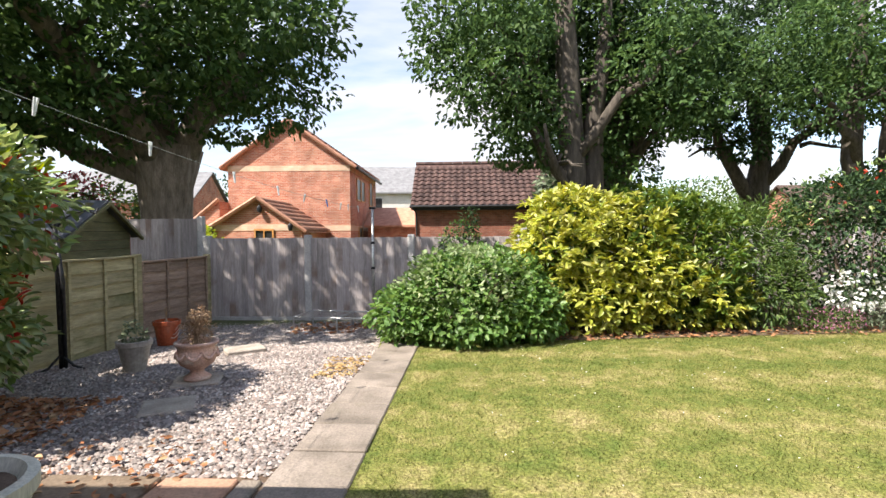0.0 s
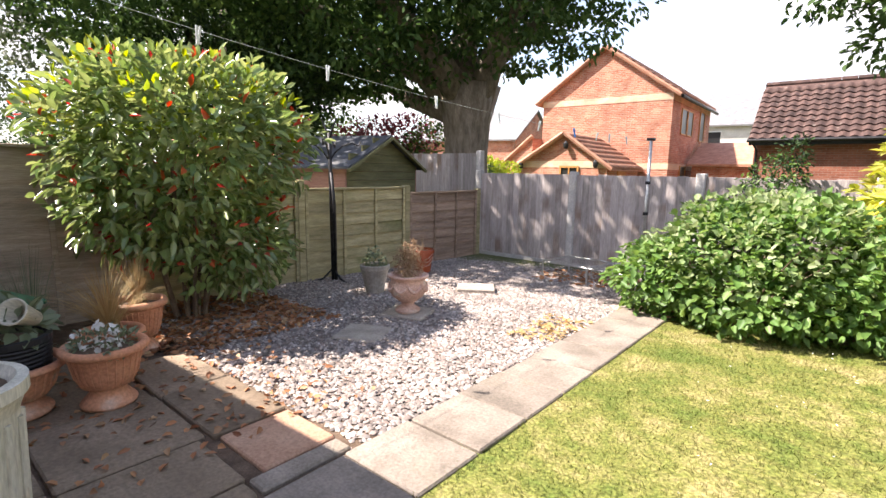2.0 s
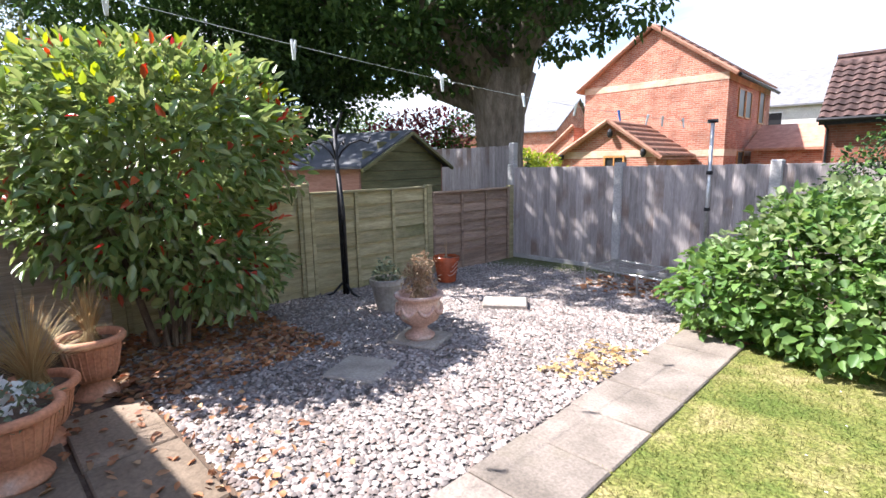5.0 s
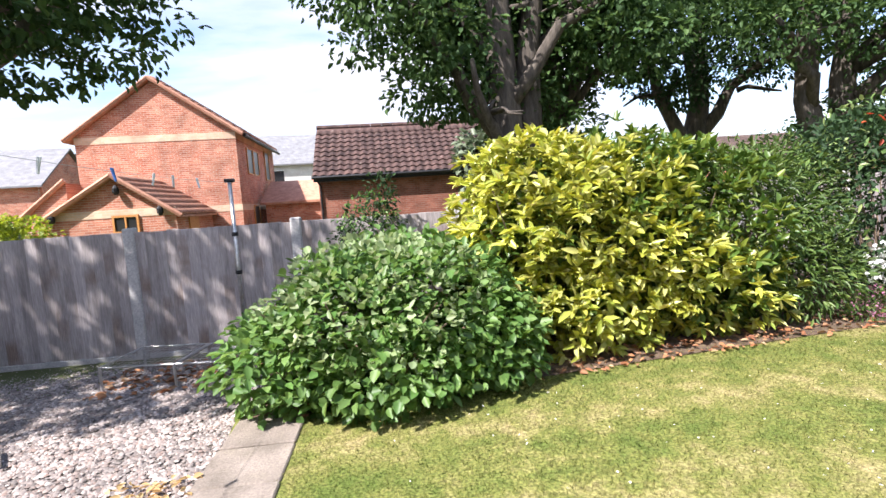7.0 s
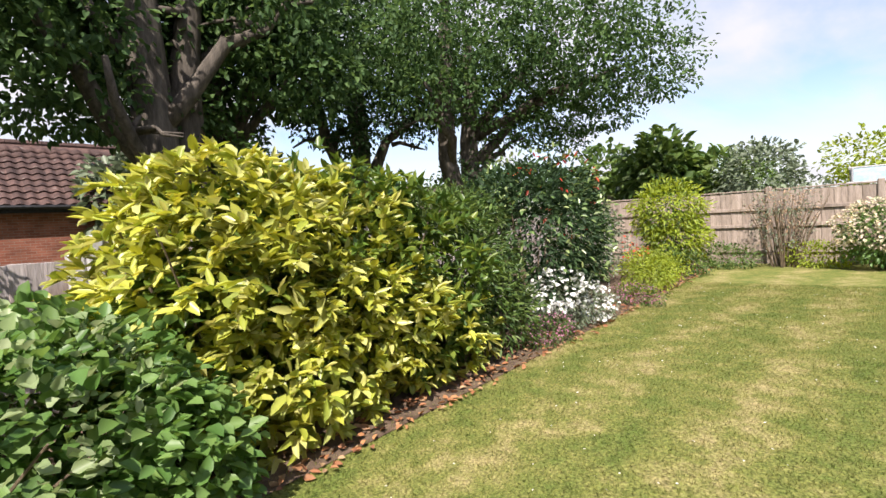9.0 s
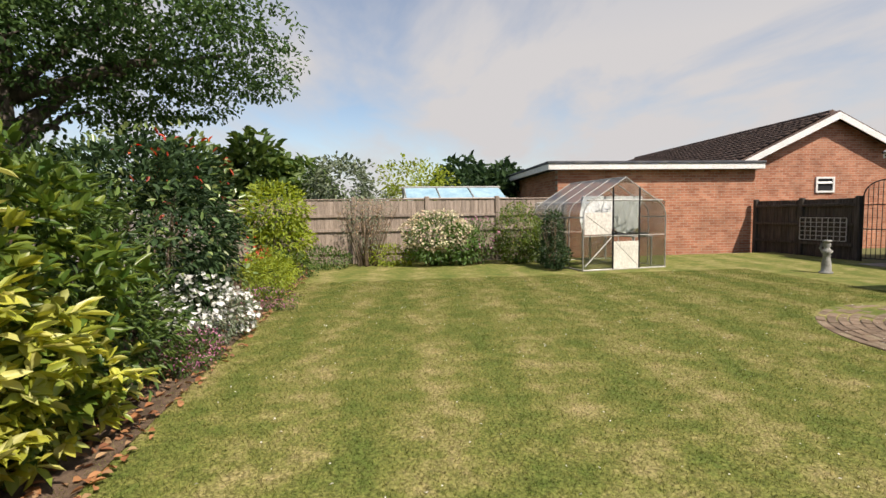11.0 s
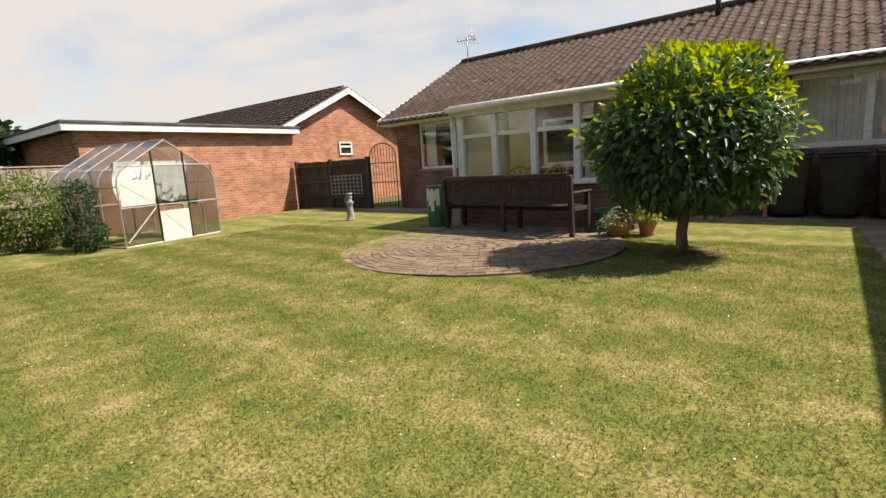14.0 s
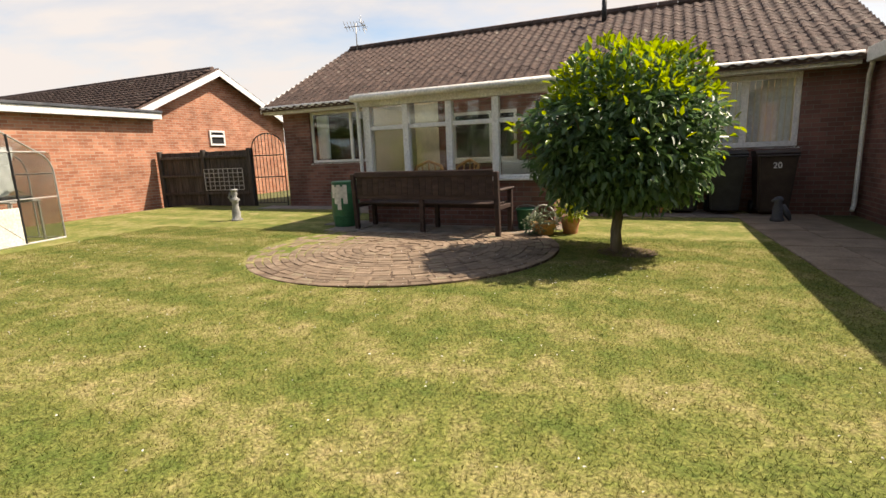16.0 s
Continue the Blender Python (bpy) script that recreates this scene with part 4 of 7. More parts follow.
def bungalow():
    h = HOUSE
    w1, w2, door = (9.15, 10.94, 1.13, 2.37), (0.62, 2.5, 1.13, 2.37), (4.5, 5.35, 0.1, 2.1)
    inner = (5.6, 7.0, 1.1, 2.05)
    wall_with_openings(h, "wall_front", 0, 11.75, -0.28, 0, -0.1, 2.52, [w1, w2, door, inner], M_HBRICK)
    part("wall_end", box(11.47, 11.75, -7.6, -0.28, -0.1, 2.52), M_HBRICKY, h)
    part("wall_back", box(-6.0, 11.75, -7.88, -7.6, -0.1, 2.52), M_HBRICK, h)
    part("gable", prism([(0.0, 2.5), (-7.6, 2.5), (-3.8, 4.42)], 11.5, 11.72), M_HBRICKY, h).matrix_basis = Matrix(((0, 1, 0, 0), (1, 0, 0, 0), (0, 0, 1, 0), (0, 0, 0, 1)))
    window(h, "window_1", *w1[:2], *w1[2:], -0.06, mullions=(9.75,))
    window(h, "window_2", *w2[:2], *w2[2:], -0.06, mullions=(1.45,), frame_w=0.09)
    for k in range(18):
        x = 0.76 + k * 0.095
        part("blind_slat", box(x - 0.04, x + 0.04, -0.2, -0.196, 1.2, 2.3), M_BLIND, h)
    part("curtain", box(10.5, 10.86, -0.25, -0.2, 1.2, 2.3, 0.02), M_BLIND, h)
    part("ceiling", box(0, 11.47, -7.6, -0.28, 2.4, 2.5), M_PLASTER, h)
    part("room_wall", box(0, 11.47, -3.3, -3.2, -0.1, 2.4), M_PLASTER, h)
    part("room_floor", box(0, 11.47, -7.6, -0.28, -0.1, 0.05), M_FLOOR, h)
    part("fascia", box(-0.05, 12.05, 0.32, 0.35, 2.36, 2.54, 0.004), M_CREAM, h)
    part("soffit", box(-0.05, 12.05, 0.0, 0.318, 2.37, 2.39), M_CREAM, h)
    part("gutter", tube([(-0.05, 0.4, 2.51), (12.05, 0.4, 2.5)], 0.05, 10), M_CREAM, h, smooth=True)
    u = Vector((0, -4.15, 2.06)).normalized()
    part("roof_deck", prism([(0.42, 2.5), (-3.8, 4.56), (-8.1, 2.45), (-8.1, 2.38), (-3.8, 4.48), (0.42, 2.42)], -0.6, 12.05), M_TILE, h).matrix_basis = Matrix(((0, 1, 0, 0), (1, 0, 0, 0), (0, 0, 1, 0), (0, 0, 0, 1)))
    tiled_slope(h, (-0.6, 0.46, 2.51), (1, 0, 0), u, 12.7, 4.72, M_TILE, 0.215, 0.235, pieces=300)
    for k in range(28):
        part("ridge_tile", tube([(-0.6 + 0.45 * k, -3.8, 4.6), (-0.16 + 0.45 * k, -3.8, 4.6)], 0.11, 8), M_TILE, h)
    part("bargeboard", prism([(0.42, 2.38), (0.42, 2.54), (-3.8, 4.6), (-3.8, 4.42)], 12.05, 12.08), M_WHITE, h).matrix_basis = Matrix(((0, 1, 0, 0), (1, 0, 0, 0), (0, 0, 1, 0), (0, 0, 0, 1)))
    # flue pipe through the roof
    part("flue", tube([(4.2, -3.2, 4.2), (4.2, -3.2, 4.95)], 0.06, 12), M_IRON, h, "black metal flue pipe", True)
    part("flue_cap", lathe([(0.085, 0), (0.085, 0.1), (0.05, 0.16)], 12), M_IRON, h).matrix_basis = pose(4.2, -3.2, 4.95)
    # aerial
    part("aerial_mast", tube([(11.7, -3.7, 4.5), (11.7, -3.7, 5.35)], 0.018, 8), M_ALU, h, smooth=True)
    part("aerial_boom", tube([(11.3, -3.6, 5.2), (12.2, -3.8, 5.3)], 0.014, 6), M_ALU, h)
    for k in range(7):
        x = 11.35 + 0.12 * k
        part("aerial_rod", tube([(x, -3.78, 5.08 + 0.014 * k), (x + 0.02, -3.62, 5.34 + 0.014 * k)], 0.008, 5), M_ALU, h)
    for k in range(3):
        part("aerial_rod", tube([(11.32 - 0.05 * k, -3.6, 4.98 + 0.08 * k), (11.45 + 0.05 * k, -3.6, 5.52 - 0.08 * k)], 0.008, 5), M_ALU, h)
    # wing
    sx = -0.3
    part("wing_wall_east", box(sx - 0.28, sx, 0.003, 7.05, -0.1, 2.4), M_HBRICKY, h)
    part("wall_front", box(-0.6, -0.002, -0.28, 0, -0.1, 2.52), M_HBRICK, h)
    part("wing_wall_north", box(-4.5, sx - 0.285, 6.77, 7.05, -0.1, 2.4), M_HBRICK, h)
    part("wing_wall_west", box(-4.5, -4.22, -7.5, 6.765, -0.1, 2.4), M_HBRICKY, h)
    part("wing_roof", box(-4.7, sx + 0.2, 0.45, 7.7, 2.42, 2.56, 0.01), M_FELT, h)
    part("wing_fascia", box(sx + 0.202, sx + 0.235, 0.46, 7.7, 2.36, 2.58, 0.006), M_CREAM, h)
    part("wing_fascia", box(-4.7, sx + 0.235, 7.702, 7.735, 2.36, 2.58, 0.006), M_CREAM, h)
    part("wing_soffit", box(sx, sx + 0.2, 0.46, 7.68, 2.365, 2.385), M_CREAM, h)
    part("downpipe", tube([(sx + 0.14, 0.45, 2.45), (sx + 0.11, 0.3, 2.3), (sx + 0.1, 0.2, 2.2), (sx + 0.1, 0.2, 0.12), (sx + 0.16, 0.34, 0.06)], 0.036, 10), M_CREAM, h, "white plastic downpipe", True)


bungalow()


def sunroom():
    s = thing("sunroom", -2.2, -5.42, -3.7, "white framed sunroom on a low brick wall, furnished inside", "sunroom", z=0.03)
    x0, x1, y = 4.25, 7.58, 2.82
    part("dwarf_wall", box(x0, x1, y - 0.24, y, -0.1, 0.78), M_HBRICK, s)
    part("side_wall", box(x1 - 0.24, x1, 0.003, y - 0.243, -0.1, 0.78), M_HBRICKY, s)
    part("side_wall", box(x0, x0 + 0.24, 0.003, y - 0.243, -0.1, 2.2), M_HBRICKY, s)
    part("sill", box(x0 - 0.03, x1 + 0.04, y - 0.2, y + 0.07, 0.783, 0.825, 0.008), M_UPVC, s)
    posts = [x0 + 0.05, 5.18, 5.97, 6.76, x1 - 0.06]
    for k, px in enumerate(posts):
        w = 0.055 if 0 < k < 4 else 0.07
        part("post", box(px - w, px + w, y - 0.14, y - 0.02, 0.828, 2.08, 0.008), M_UPVC, s)
    for a, b in zip(posts, posts[1:]):
        part("transom", box(a + 0.06, b - 0.06, y - 0.12, y - 0.04, 1.68, 1.75, 0.006), M_UPVC, s)
        for z0, z1 in ((0.87, 1.68), (1.75, 2.05)):
            g = part("pane", box(a + 0.06, b - 0.06, y - 0.085, y - 0.077, z0, z1), M_GLASS, s)
            g.visible_shadow = False
        part("bottom_rail", box(a + 0.06, b - 0.06, y - 0.12, y - 0.04, 0.828, 0.87, 0.005), M_UPVC, s)
    part("head", box(x0, x1, y - 0.16, y - 0.01, 2.083, 2.16, 0.006), M_CREAM, s)
    part("fascia", box(x0 - 0.1, x1 + 0.12, y + 0.02, y + 0.05, 2.13, 2.3, 0.006), M_CREAM, s)
    part("gutter", tube([(x0 - 0.1, y + 0.11, 2.24), (x1 + 0.14, y + 0.11, 2.22)], 0.055, 10), M_CREAM, s, smooth=True)
    part("downpipe", tube([(x1 + 0.07, y + 0.08, 2.22), (x1 + 0.06, y + 0.04, 2.1), (x1 + 0.05, y + 0.04, 0.95), (x1 + 0.12, y + 0.14, 0.85)], 0.034, 10), M_CREAM, s, smooth=True)
    part("side_lining", box(x1 - 0.135, x1 - 0.12, 0.003, y - 0.16, 0.79, 2.08), M_PLASTER, s)
    part("side_cladding", box(x1 - 0.118, x1 - 0.03, 0.003, y - 0.16, 0.83, 2.08), M_UPVC, s)
    part("side_head", box(x1 - 0.14, x1 - 0.01, 0.0, y - 0.16, 2.083, 2.3, 0.005), M_CREAM, s)
    # translucent lean-to roof
    r = part("roof_panel", prism([(2.86, 2.3), (0.3, 2.44), (0.3, 2.42), (2.86, 2.28)], x0 - 0.1, x1 + 0.1), M_SHEET, s)
    r.matrix_basis = Matrix(((0, 1, 0, 0), (1, 0, 0, 0), (0, 0, 1, 0), (0, 0, 0, 1)))
    r.data.materials[0] = M_MILKY
    for k in range(6):
        xx = x0 + 0.1 + (x1 - x0 - 0.2) * k / 5
        part("rafter", tube([(xx, 2.8, 2.26), (xx, 0.05, 2.4)], 0.028, 6), M_UPVC, s)
    part("floor", box(x0 + 0.242, x1 - 0.242, 0.003, y - 0.243, -0.05, 0.12), M_FLOOR, s)
    wall_with_openings(s, "inner_wall", x0 + 0.242, x1 - 0.242, 1.1, 1.24, 0.122, 2.3, [(5.25, 6.55, 1.08, 2.0)], M_HBRICK)
    # panel added behind the inner window, painted dark for the unlit room
    part("painted_dark_room", box(5.1, 6.7, 0.95, 0.97, 0.9, 2.15), M_DARKWIN, s)
    window(s, "inner_window", 5.25, 6.55, 1.08, 2.0, 1.24, mullions=(5.75,), sill=True)
    part("plaster_panel", box(x1 - 0.75, x1 - 0.25, 1.243, 1.26, 0.125, 2.25), M_PLASTER, s)
    d = new("inner_door"); d.parent = s
    part("door_leaf", box(4.55, 5.3, -0.06, -0.01, 0.12, 2.05, 0.006), M_UPVC, d)
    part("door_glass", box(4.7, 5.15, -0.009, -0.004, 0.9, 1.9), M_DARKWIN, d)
    part("door_handle", tube([(4.64, 0.0, 1.05), (4.64, 0.05, 1.05), (4.74, 0.05, 1.05)], 0.012, 6), M_STEEL, d)


sunroom()

# ---- sunroom furniture ----
def house_place(lx, ly):
    p = pose(-2.2, -5.42, 0.03, 0, 0, -3.7) @ Vector((lx, ly, 0))
    return p.x, p.y


def wicker_chair(lx, ly, rz):
    x, y = house_place(lx, ly)
    c = thing("wicker_chair", x, y, rz, "round-backed wicker armchair with a patterned cushion", "chair", "sunroom chairs", z=0.15)
    for a, b in ((-0.22, -0.22), (0.22, -0.22), (-0.22, 0.22), (0.22, 0.22)):
        part("leg", tube([(a, b, 0), (a * 0.9, b * 0.9, 0.36)], 0.022, 8), M_WICKER, c, smooth=True)
    part("seat", box(-0.28, 0.28, -0.27, 0.27, 0.34, 0.4, 0.02), M_WICKER, c)
    part("cushion", box(-0.25, 0.25, -0.24, 0.25, 0.402, 0.5, 0.035), M_FABRIC, c, "patterned orange cushion")
    pts = [(-0.3, -0.2, 0.62), (-0.3, 0.1, 0.72), (-0.24, 0.27, 0.88), (0, 0.32, 0.98), (0.24, 0.27, 0.88), (0.3, 0.1, 0.72), (0.3, -0.2, 0.62)]
    part("back_rim", tube(pts, 0.03, 8), M_WICKER, c, smooth=True)
    for k in range(9):
        a = math.radians(-10 + 25 * k)
        part("back_cane", tube([(0.27 * math.cos(a), 0.02 + 0.24 * math.sin(a), 0.38), (0.3 * math.cos(a), 0.02 + 0.29 * math.sin(a), 0.66 + 0.28 * max(0, math.sin(a)))], 0.014, 6), M_WICKER, c)


wicker_chair(6.85, 1.75, 200)
wicker_chair(6.25, 1.62, 160)


def pine_table(lx, ly):
    x, y = house_place(lx, ly)
    t = thing("pine_table", x, y, -3.7, "orange pine table inside the sunroom", "table", z=0.15)
    part("tabletop", box(-0.6, 0.6, -0.38, 0.38, 0.7, 0.74, 0.01), M_PINE, t)
    for a, b in ((-0.54, -0.32), (0.54, -0.32), (-0.54, 0.32), (0.54, 0.32)):
        part("leg", box(a - 0.03, a + 0.03, b - 0.03, b + 0.03, 0, 0.698, 0.005), M_PINE, t)
    part("apron", box(-0.52, 0.52, -0.33, -0.31, 0.6, 0.698), M_PINE, t)
    part("apron", box(-0.52, 0.52, 0.31, 0.33, 0.6, 0.698), M_PINE, t)


pine_table(5.55, 1.9)


def white_cabinet(lx, ly):
    x, y = house_place(lx, ly)
    t = thing("small_cabinet", x, y, -3.7, "small white cabinet inside the sunroom", "cabinet", z=0.15)
    part("body", box(-0.25, 0.25, -0.2, 0.2, 0, 0.95, 0.01), M_UPVC, t)
    part("door", box(-0.23, 0.23, 0.202, 0.215, 0.05, 0.9, 0.004), M_CREAM, t)
    part("knob", lathe([(0.008, 0), (0.016, 0.01), (0.016, 0.02), (0.003, 0.026)], 10), M_STEEL, t).matrix_basis = pose(-0.18, 0.216, 0.5, -90)


white_cabinet(4.95, 2.2)


# ---- things by the house ----
def garden_bench():
    b = thing("garden_bench", 4.1, -2.42, 171.5, "long dark brown wooden garden bench before the sunroom", "bench", z=0.09)
    w = 1.25
    for x in (-w, w):
        part("front_leg", box(x - 0.035, x + 0.035, 0.22, 0.29, 0, 0.62, 0.008), M_BENCH, b)
        part("back_leg", box(x - 0.035, x + 0.035, -0.27, -0.2, 0, 0.92, 0.008, Matrix.Rotation(radians(3), 4, "X")), M_BENCH, b)
        part("armrest", box(x - 0.045, x + 0.045, -0.24, 0.34, 0.622, 0.655, 0.01), M_BENCH, b)
        part("side_rail", box(x - 0.025, x + 0.025, -0.2, 0.22, 0.36, 0.42, 0.004), M_BENCH, b)
    part("back_leg", box(-0.035, 0.035, -0.26, -0.2, 0, 0.9, 0.006), M_BENCH, b)
    part("front_leg", box(-0.035, 0.035, 0.22, 0.28, 0, 0.4, 0.006), M_BENCH, b)
    for k in range(4):
        part("seat_slat", box(-w + 0.04, w - 0.04, -0.19 + 0.12 * k, -0.085 + 0.12 * k, 0.42, 0.445, 0.005), M_BENCH, b)
    part("seat_apron", box(-w + 0.037, w - 0.037, 0.26, 0.285, 0.32, 0.417, 0.005), M_BENCH, b)
    part("top_rail", box(-w + 0.04, w - 0.04, -0.3, -0.26, 0.84, 0.94, 0.012), M_BENCH, b)
    part("low_rail", box(-w + 0.04, w - 0.04, -0.265, -0.235, 0.5, 0.57, 0.006), M_BENCH, b)
    for k in range(22):
        x = -w + 0.11 + k * (2 * w - 0.22) / 21
        part("back_slat", box(x - 0.052, x + 0.052, -0.275, -0.255, 0.565, 0.845, 0.004), M_BENCH, b)
    for x in (-1.03, -0.95):
        part("paper_notice", box(x - 0.028, x + 0.028, -0.252, -0.248, 0.6, 0.75), M_CREAM, b, "small pale worn notice")
    part("plaque", box(-0.07, 0.07, -0.259, -0.255, 0.87, 0.9), M_ALU, b)


garden_bench()


def water_barrel():
    b = thing("water_barrel", 5.78, -2.72, 20, "green plastic barrel with a pale torn patch beside the bench", "barrel", z=0.075)
    part("body", lathe([(0.2, 0), (0.215, 0.02), (0.235, 0.25), (0.24, 0.42), (0.235, 0.6), (0.22, 0.74), (0.21, 0.76)], 24), M_GREENP, b, smooth=True)
    for z in (0.2, 0.4, 0.6):
        part("hoop", lathe([(0.236, z - 0.012), (0.247, z), (0.236, z + 0.012)], 24, False), M_GREENP, b, smooth=True)
    part("lid", lathe([(0.222, 0.755), (0.228, 0.76), (0.228, 0.785), (0.2, 0.795), (0.01, 0.8)], 24), M_GREENP, b)
    bm = bmesh.new()
    for k in range(5):
        a = math.radians(48 + 13 * k)
        add_box(bm, -0.035, 0.035, -0.003, 0.003, 0.52 - 0.1 * (k % 3), 0.74 - 0.03 * (k % 2), 0, pose(0.243 * math.cos(a), 0.243 * math.sin(a), 0, 0, 0, math.degrees(a) + 90))
    part("patch", bm, M_RENDER, b, "pale torn sheet hanging over the side")


water_barrel()


def bucket(x, y, r, h, material, label, name="bucket", cat="bucket"):
    b = thing(name, x, y, 0, label, cat, z=gz(x, y) + 0.03)
    part("body", lathe([(r * 0.78, 0), (r, h), (r * 1.06, h), (r * 1.06, h - 0.02), (r * 0.96, h - 0.015), (r * 0.76, 0.02), (0.01, 0.02)], 24), material, b, smooth=True)
    part("handle", tube([(r * 1.03 * math.cos(a), 0.0, h - 0.01 + r * 0.4 * math.sin(a)) for a in np.linspace(0, math.pi, 9)], 0.005, 6), M_STEEL, b)
    return b


bucket(2.62, -2.72, 0.16, 0.32, M_GREENP, "dark green plastic bucket beside the bench")


def soil_disc(parent, r, z):
    part("soil", lathe([(r, z - 0.02), (r, z), (r * 0.5, z + 0.012), (0.01, z + 0.015)], 20), M_SOIL, parent)


def basket(x, y):
    b = thing("plant_basket", x, y, 0, "pale basket with a hoop handle and silver-leaved plant", "basket", z=gz(x, y) + 0.03)
    part("bowl", lathe([(0.13, 0), (0.19, 0.16), (0.2, 0.17), (0.185, 0.165), (0.12, 0.02), (0.01, 0.02)], 22), M_WICKER, b, smooth=True)
    part("handle", tube([(0.19 * math.cos(a), 0, 0.16 + 0.26 * math.sin(a)) for a in np.linspace(0, math.pi, 13)], 0.012, 8), M_RENDER, b, smooth=True)
    soil_disc(b, 0.17, 0.14)
    foliage(b, "plant", [(0, 0, 0.2, 0.22, 0.2, 0.14), (0.1, 0.1, 0.14, 0.18, 0.18, 0.12)], 420, 0.06, 0.025, L_GREYG, 31)


basket(2.3, -2.3)


def spiky(parent, name, n, length, spread, material, seed, z=0.0, base_r=0.05, width=0.008, droop=0.5):
    """Long narrow blades arching out of one crown."""
    rng = np.random.default_rng(seed)
    a = rng.uniform(0, 2 * np.pi, n)
    out = np.stack([np.cos(a), np.sin(a), np.zeros(n)], 1)
    ln = length * rng.uniform(0.55, 1.1, n)
    lean = spread * rng.uniform(0.1, 1.0, n)
    k = 5
    side = np.stack([-np.sin(a), np.cos(a), np.zeros(n)], 1)
    v = []
    for i in range(k):
        t = i / (k - 1)
        c = out * (base_r * rng.uniform(0, 1, n)[:, None] if i == 0 else 0) + out * (lean * ln * t)[:, None] * (0.5 + 0.5 * t)
        c = c + np.array([0, 0, 1.0]) * (ln * (t - droop * lean * t * t))[:, None] + np.array([0, 0, z])
        w = width * (1 - 0.85 * t) / 2
        v += [c + side * w, c - side * w]
    v = np.stack(v, 1).reshape(-1, 3)
    b = (np.arange(n) * 2 * k)[:, None]
    f = np.concatenate([b + np.array([[2 * i, 2 * i + 1, 2 * i + 3, 2 * i + 2]]) for i in range(k - 1)], 1).reshape(-1, 4)
    ob = new(name, np_mesh(name, v, f, material))
    ob.parent = parent
    return ob


def pot(name, x, y, r, h, material, label, group="", flare=0.72, z=None, lip=True):
    p = thing(name, x, y, random.Random(int(x * 100)).uniform(0, 90), label, "pot", group, z=z)
    prof = [(r * flare, 0), (r * 0.95, h * 0.8), (r * 0.97, h * 0.82), (r * 1.05, h * 0.83), (r * 1.06, h * 0.98), (r * 1.02, h), (r * 0.92, h), (r * 0.88, h * 0.86), (0.01, h * 0.85)]
    part("body", lathe(prof, 30), material, p, smooth=False)
    soil_disc(p, r * 0.87, h * 0.88)
    return p


def footed_pot(x, y, r, h, label, z=None):
    """A wide terracotta bowl with a rolled rim and fine ribs, on a round flared foot."""
    p = thing("terracotta_pot", x, y, random.Random(int(x * 100)).uniform(0, 90), label, "pot", "terracotta pots", z=z)
    foot = h * 0.3
    part("foot", lathe([(r * 0.66, 0), (r * 0.68, 0.015), (r * 0.62, 0.03), (r * 0.42, foot * 0.75), (r * 0.46, foot)], 30), M_TERRA, p, smooth=True)
    part("bowl", lathe([(r * 0.46, foot + 0.001), (r * 0.6, foot + 0.01), (r * 0.72, h * 0.5), (r * 0.86, h * 0.86), (r * 0.87, h * 0.87), (r * 0.82, h * 0.87), (r * 0.8, h * 0.82), (0.01, h * 0.8)], 36), M_TERRA, p, smooth=True)
    part("rim", lathe([(r * 0.84, h * 0.87), (r * 0.98, h * 0.875), (r * 1.04, h * 0.91), (r * 1.04, h * 0.96), (r * 0.98, h), (r * 0.88, h), (r * 0.82, h * 0.93), (r * 0.82, h * 0.872)], 36, False), M_TERRA, p, smooth=True)
    for k in range(26):
        a = 2 * math.pi * k / 26
        part("rib", tube([(q * math.cos(a), q * math.sin(a), zz) for q, zz in ((r * 0.61, foot + 0.02), (r * 0.73, h * 0.5), (r * 0.855, h * 0.84))], 0.005, 4), M_TERRA, p)
    soil_disc(p, r * 0.81, h * 0.88)
    return p


yp = pot("plant_pot", 1.95, -2.55, 0.14, 0.24, M_TERRA, "clay pot with a yellow variegated upright plant")
spiky(yp, "blades", 90, 0.5, 0.5, L_LIME, 8, 0.2, width=0.03)
foliage(yp, "leaves", [(0, 0, 0.38, 0.2, 0.2, 0.2)], 250, 0.09, 0.03, L_LIME, 32)


def small_statue(x, y):
    s = thing("garden_statue", x, y, 0, "small weathered grey stone figure on the lawn", "statue")
    bm = lathe([(0.1, 0), (0.1, 0.04), (0.07, 0.06), (0.085, 0.16), (0.075, 0.3), (0.06, 0.38), (0.085, 0.43), (0.045, 0.47), (0.04, 0.5), (0.062, 0.55), (0.05, 0.6), (0.085, 0.61), (0.085, 0.64), (0.02, 0.645)], 14)
    for v in bm.verts:
        v.co.x *= 1.0 + 0.25 * math.sin(v.co.z * 17)
        v.co.y *= 1.0 + 0.2 * math.cos(v.co.z * 13)
    add_tube(bm, [(0.07, 0, 0.42), (0.12, 0.02, 0.48), (0.07, 0.02, 0.58)], [0.028, 0.025, 0.02], 8)
    part("figure", bm, M_STATUE, s, smooth=True)


small_statue(8.55, -3.1)


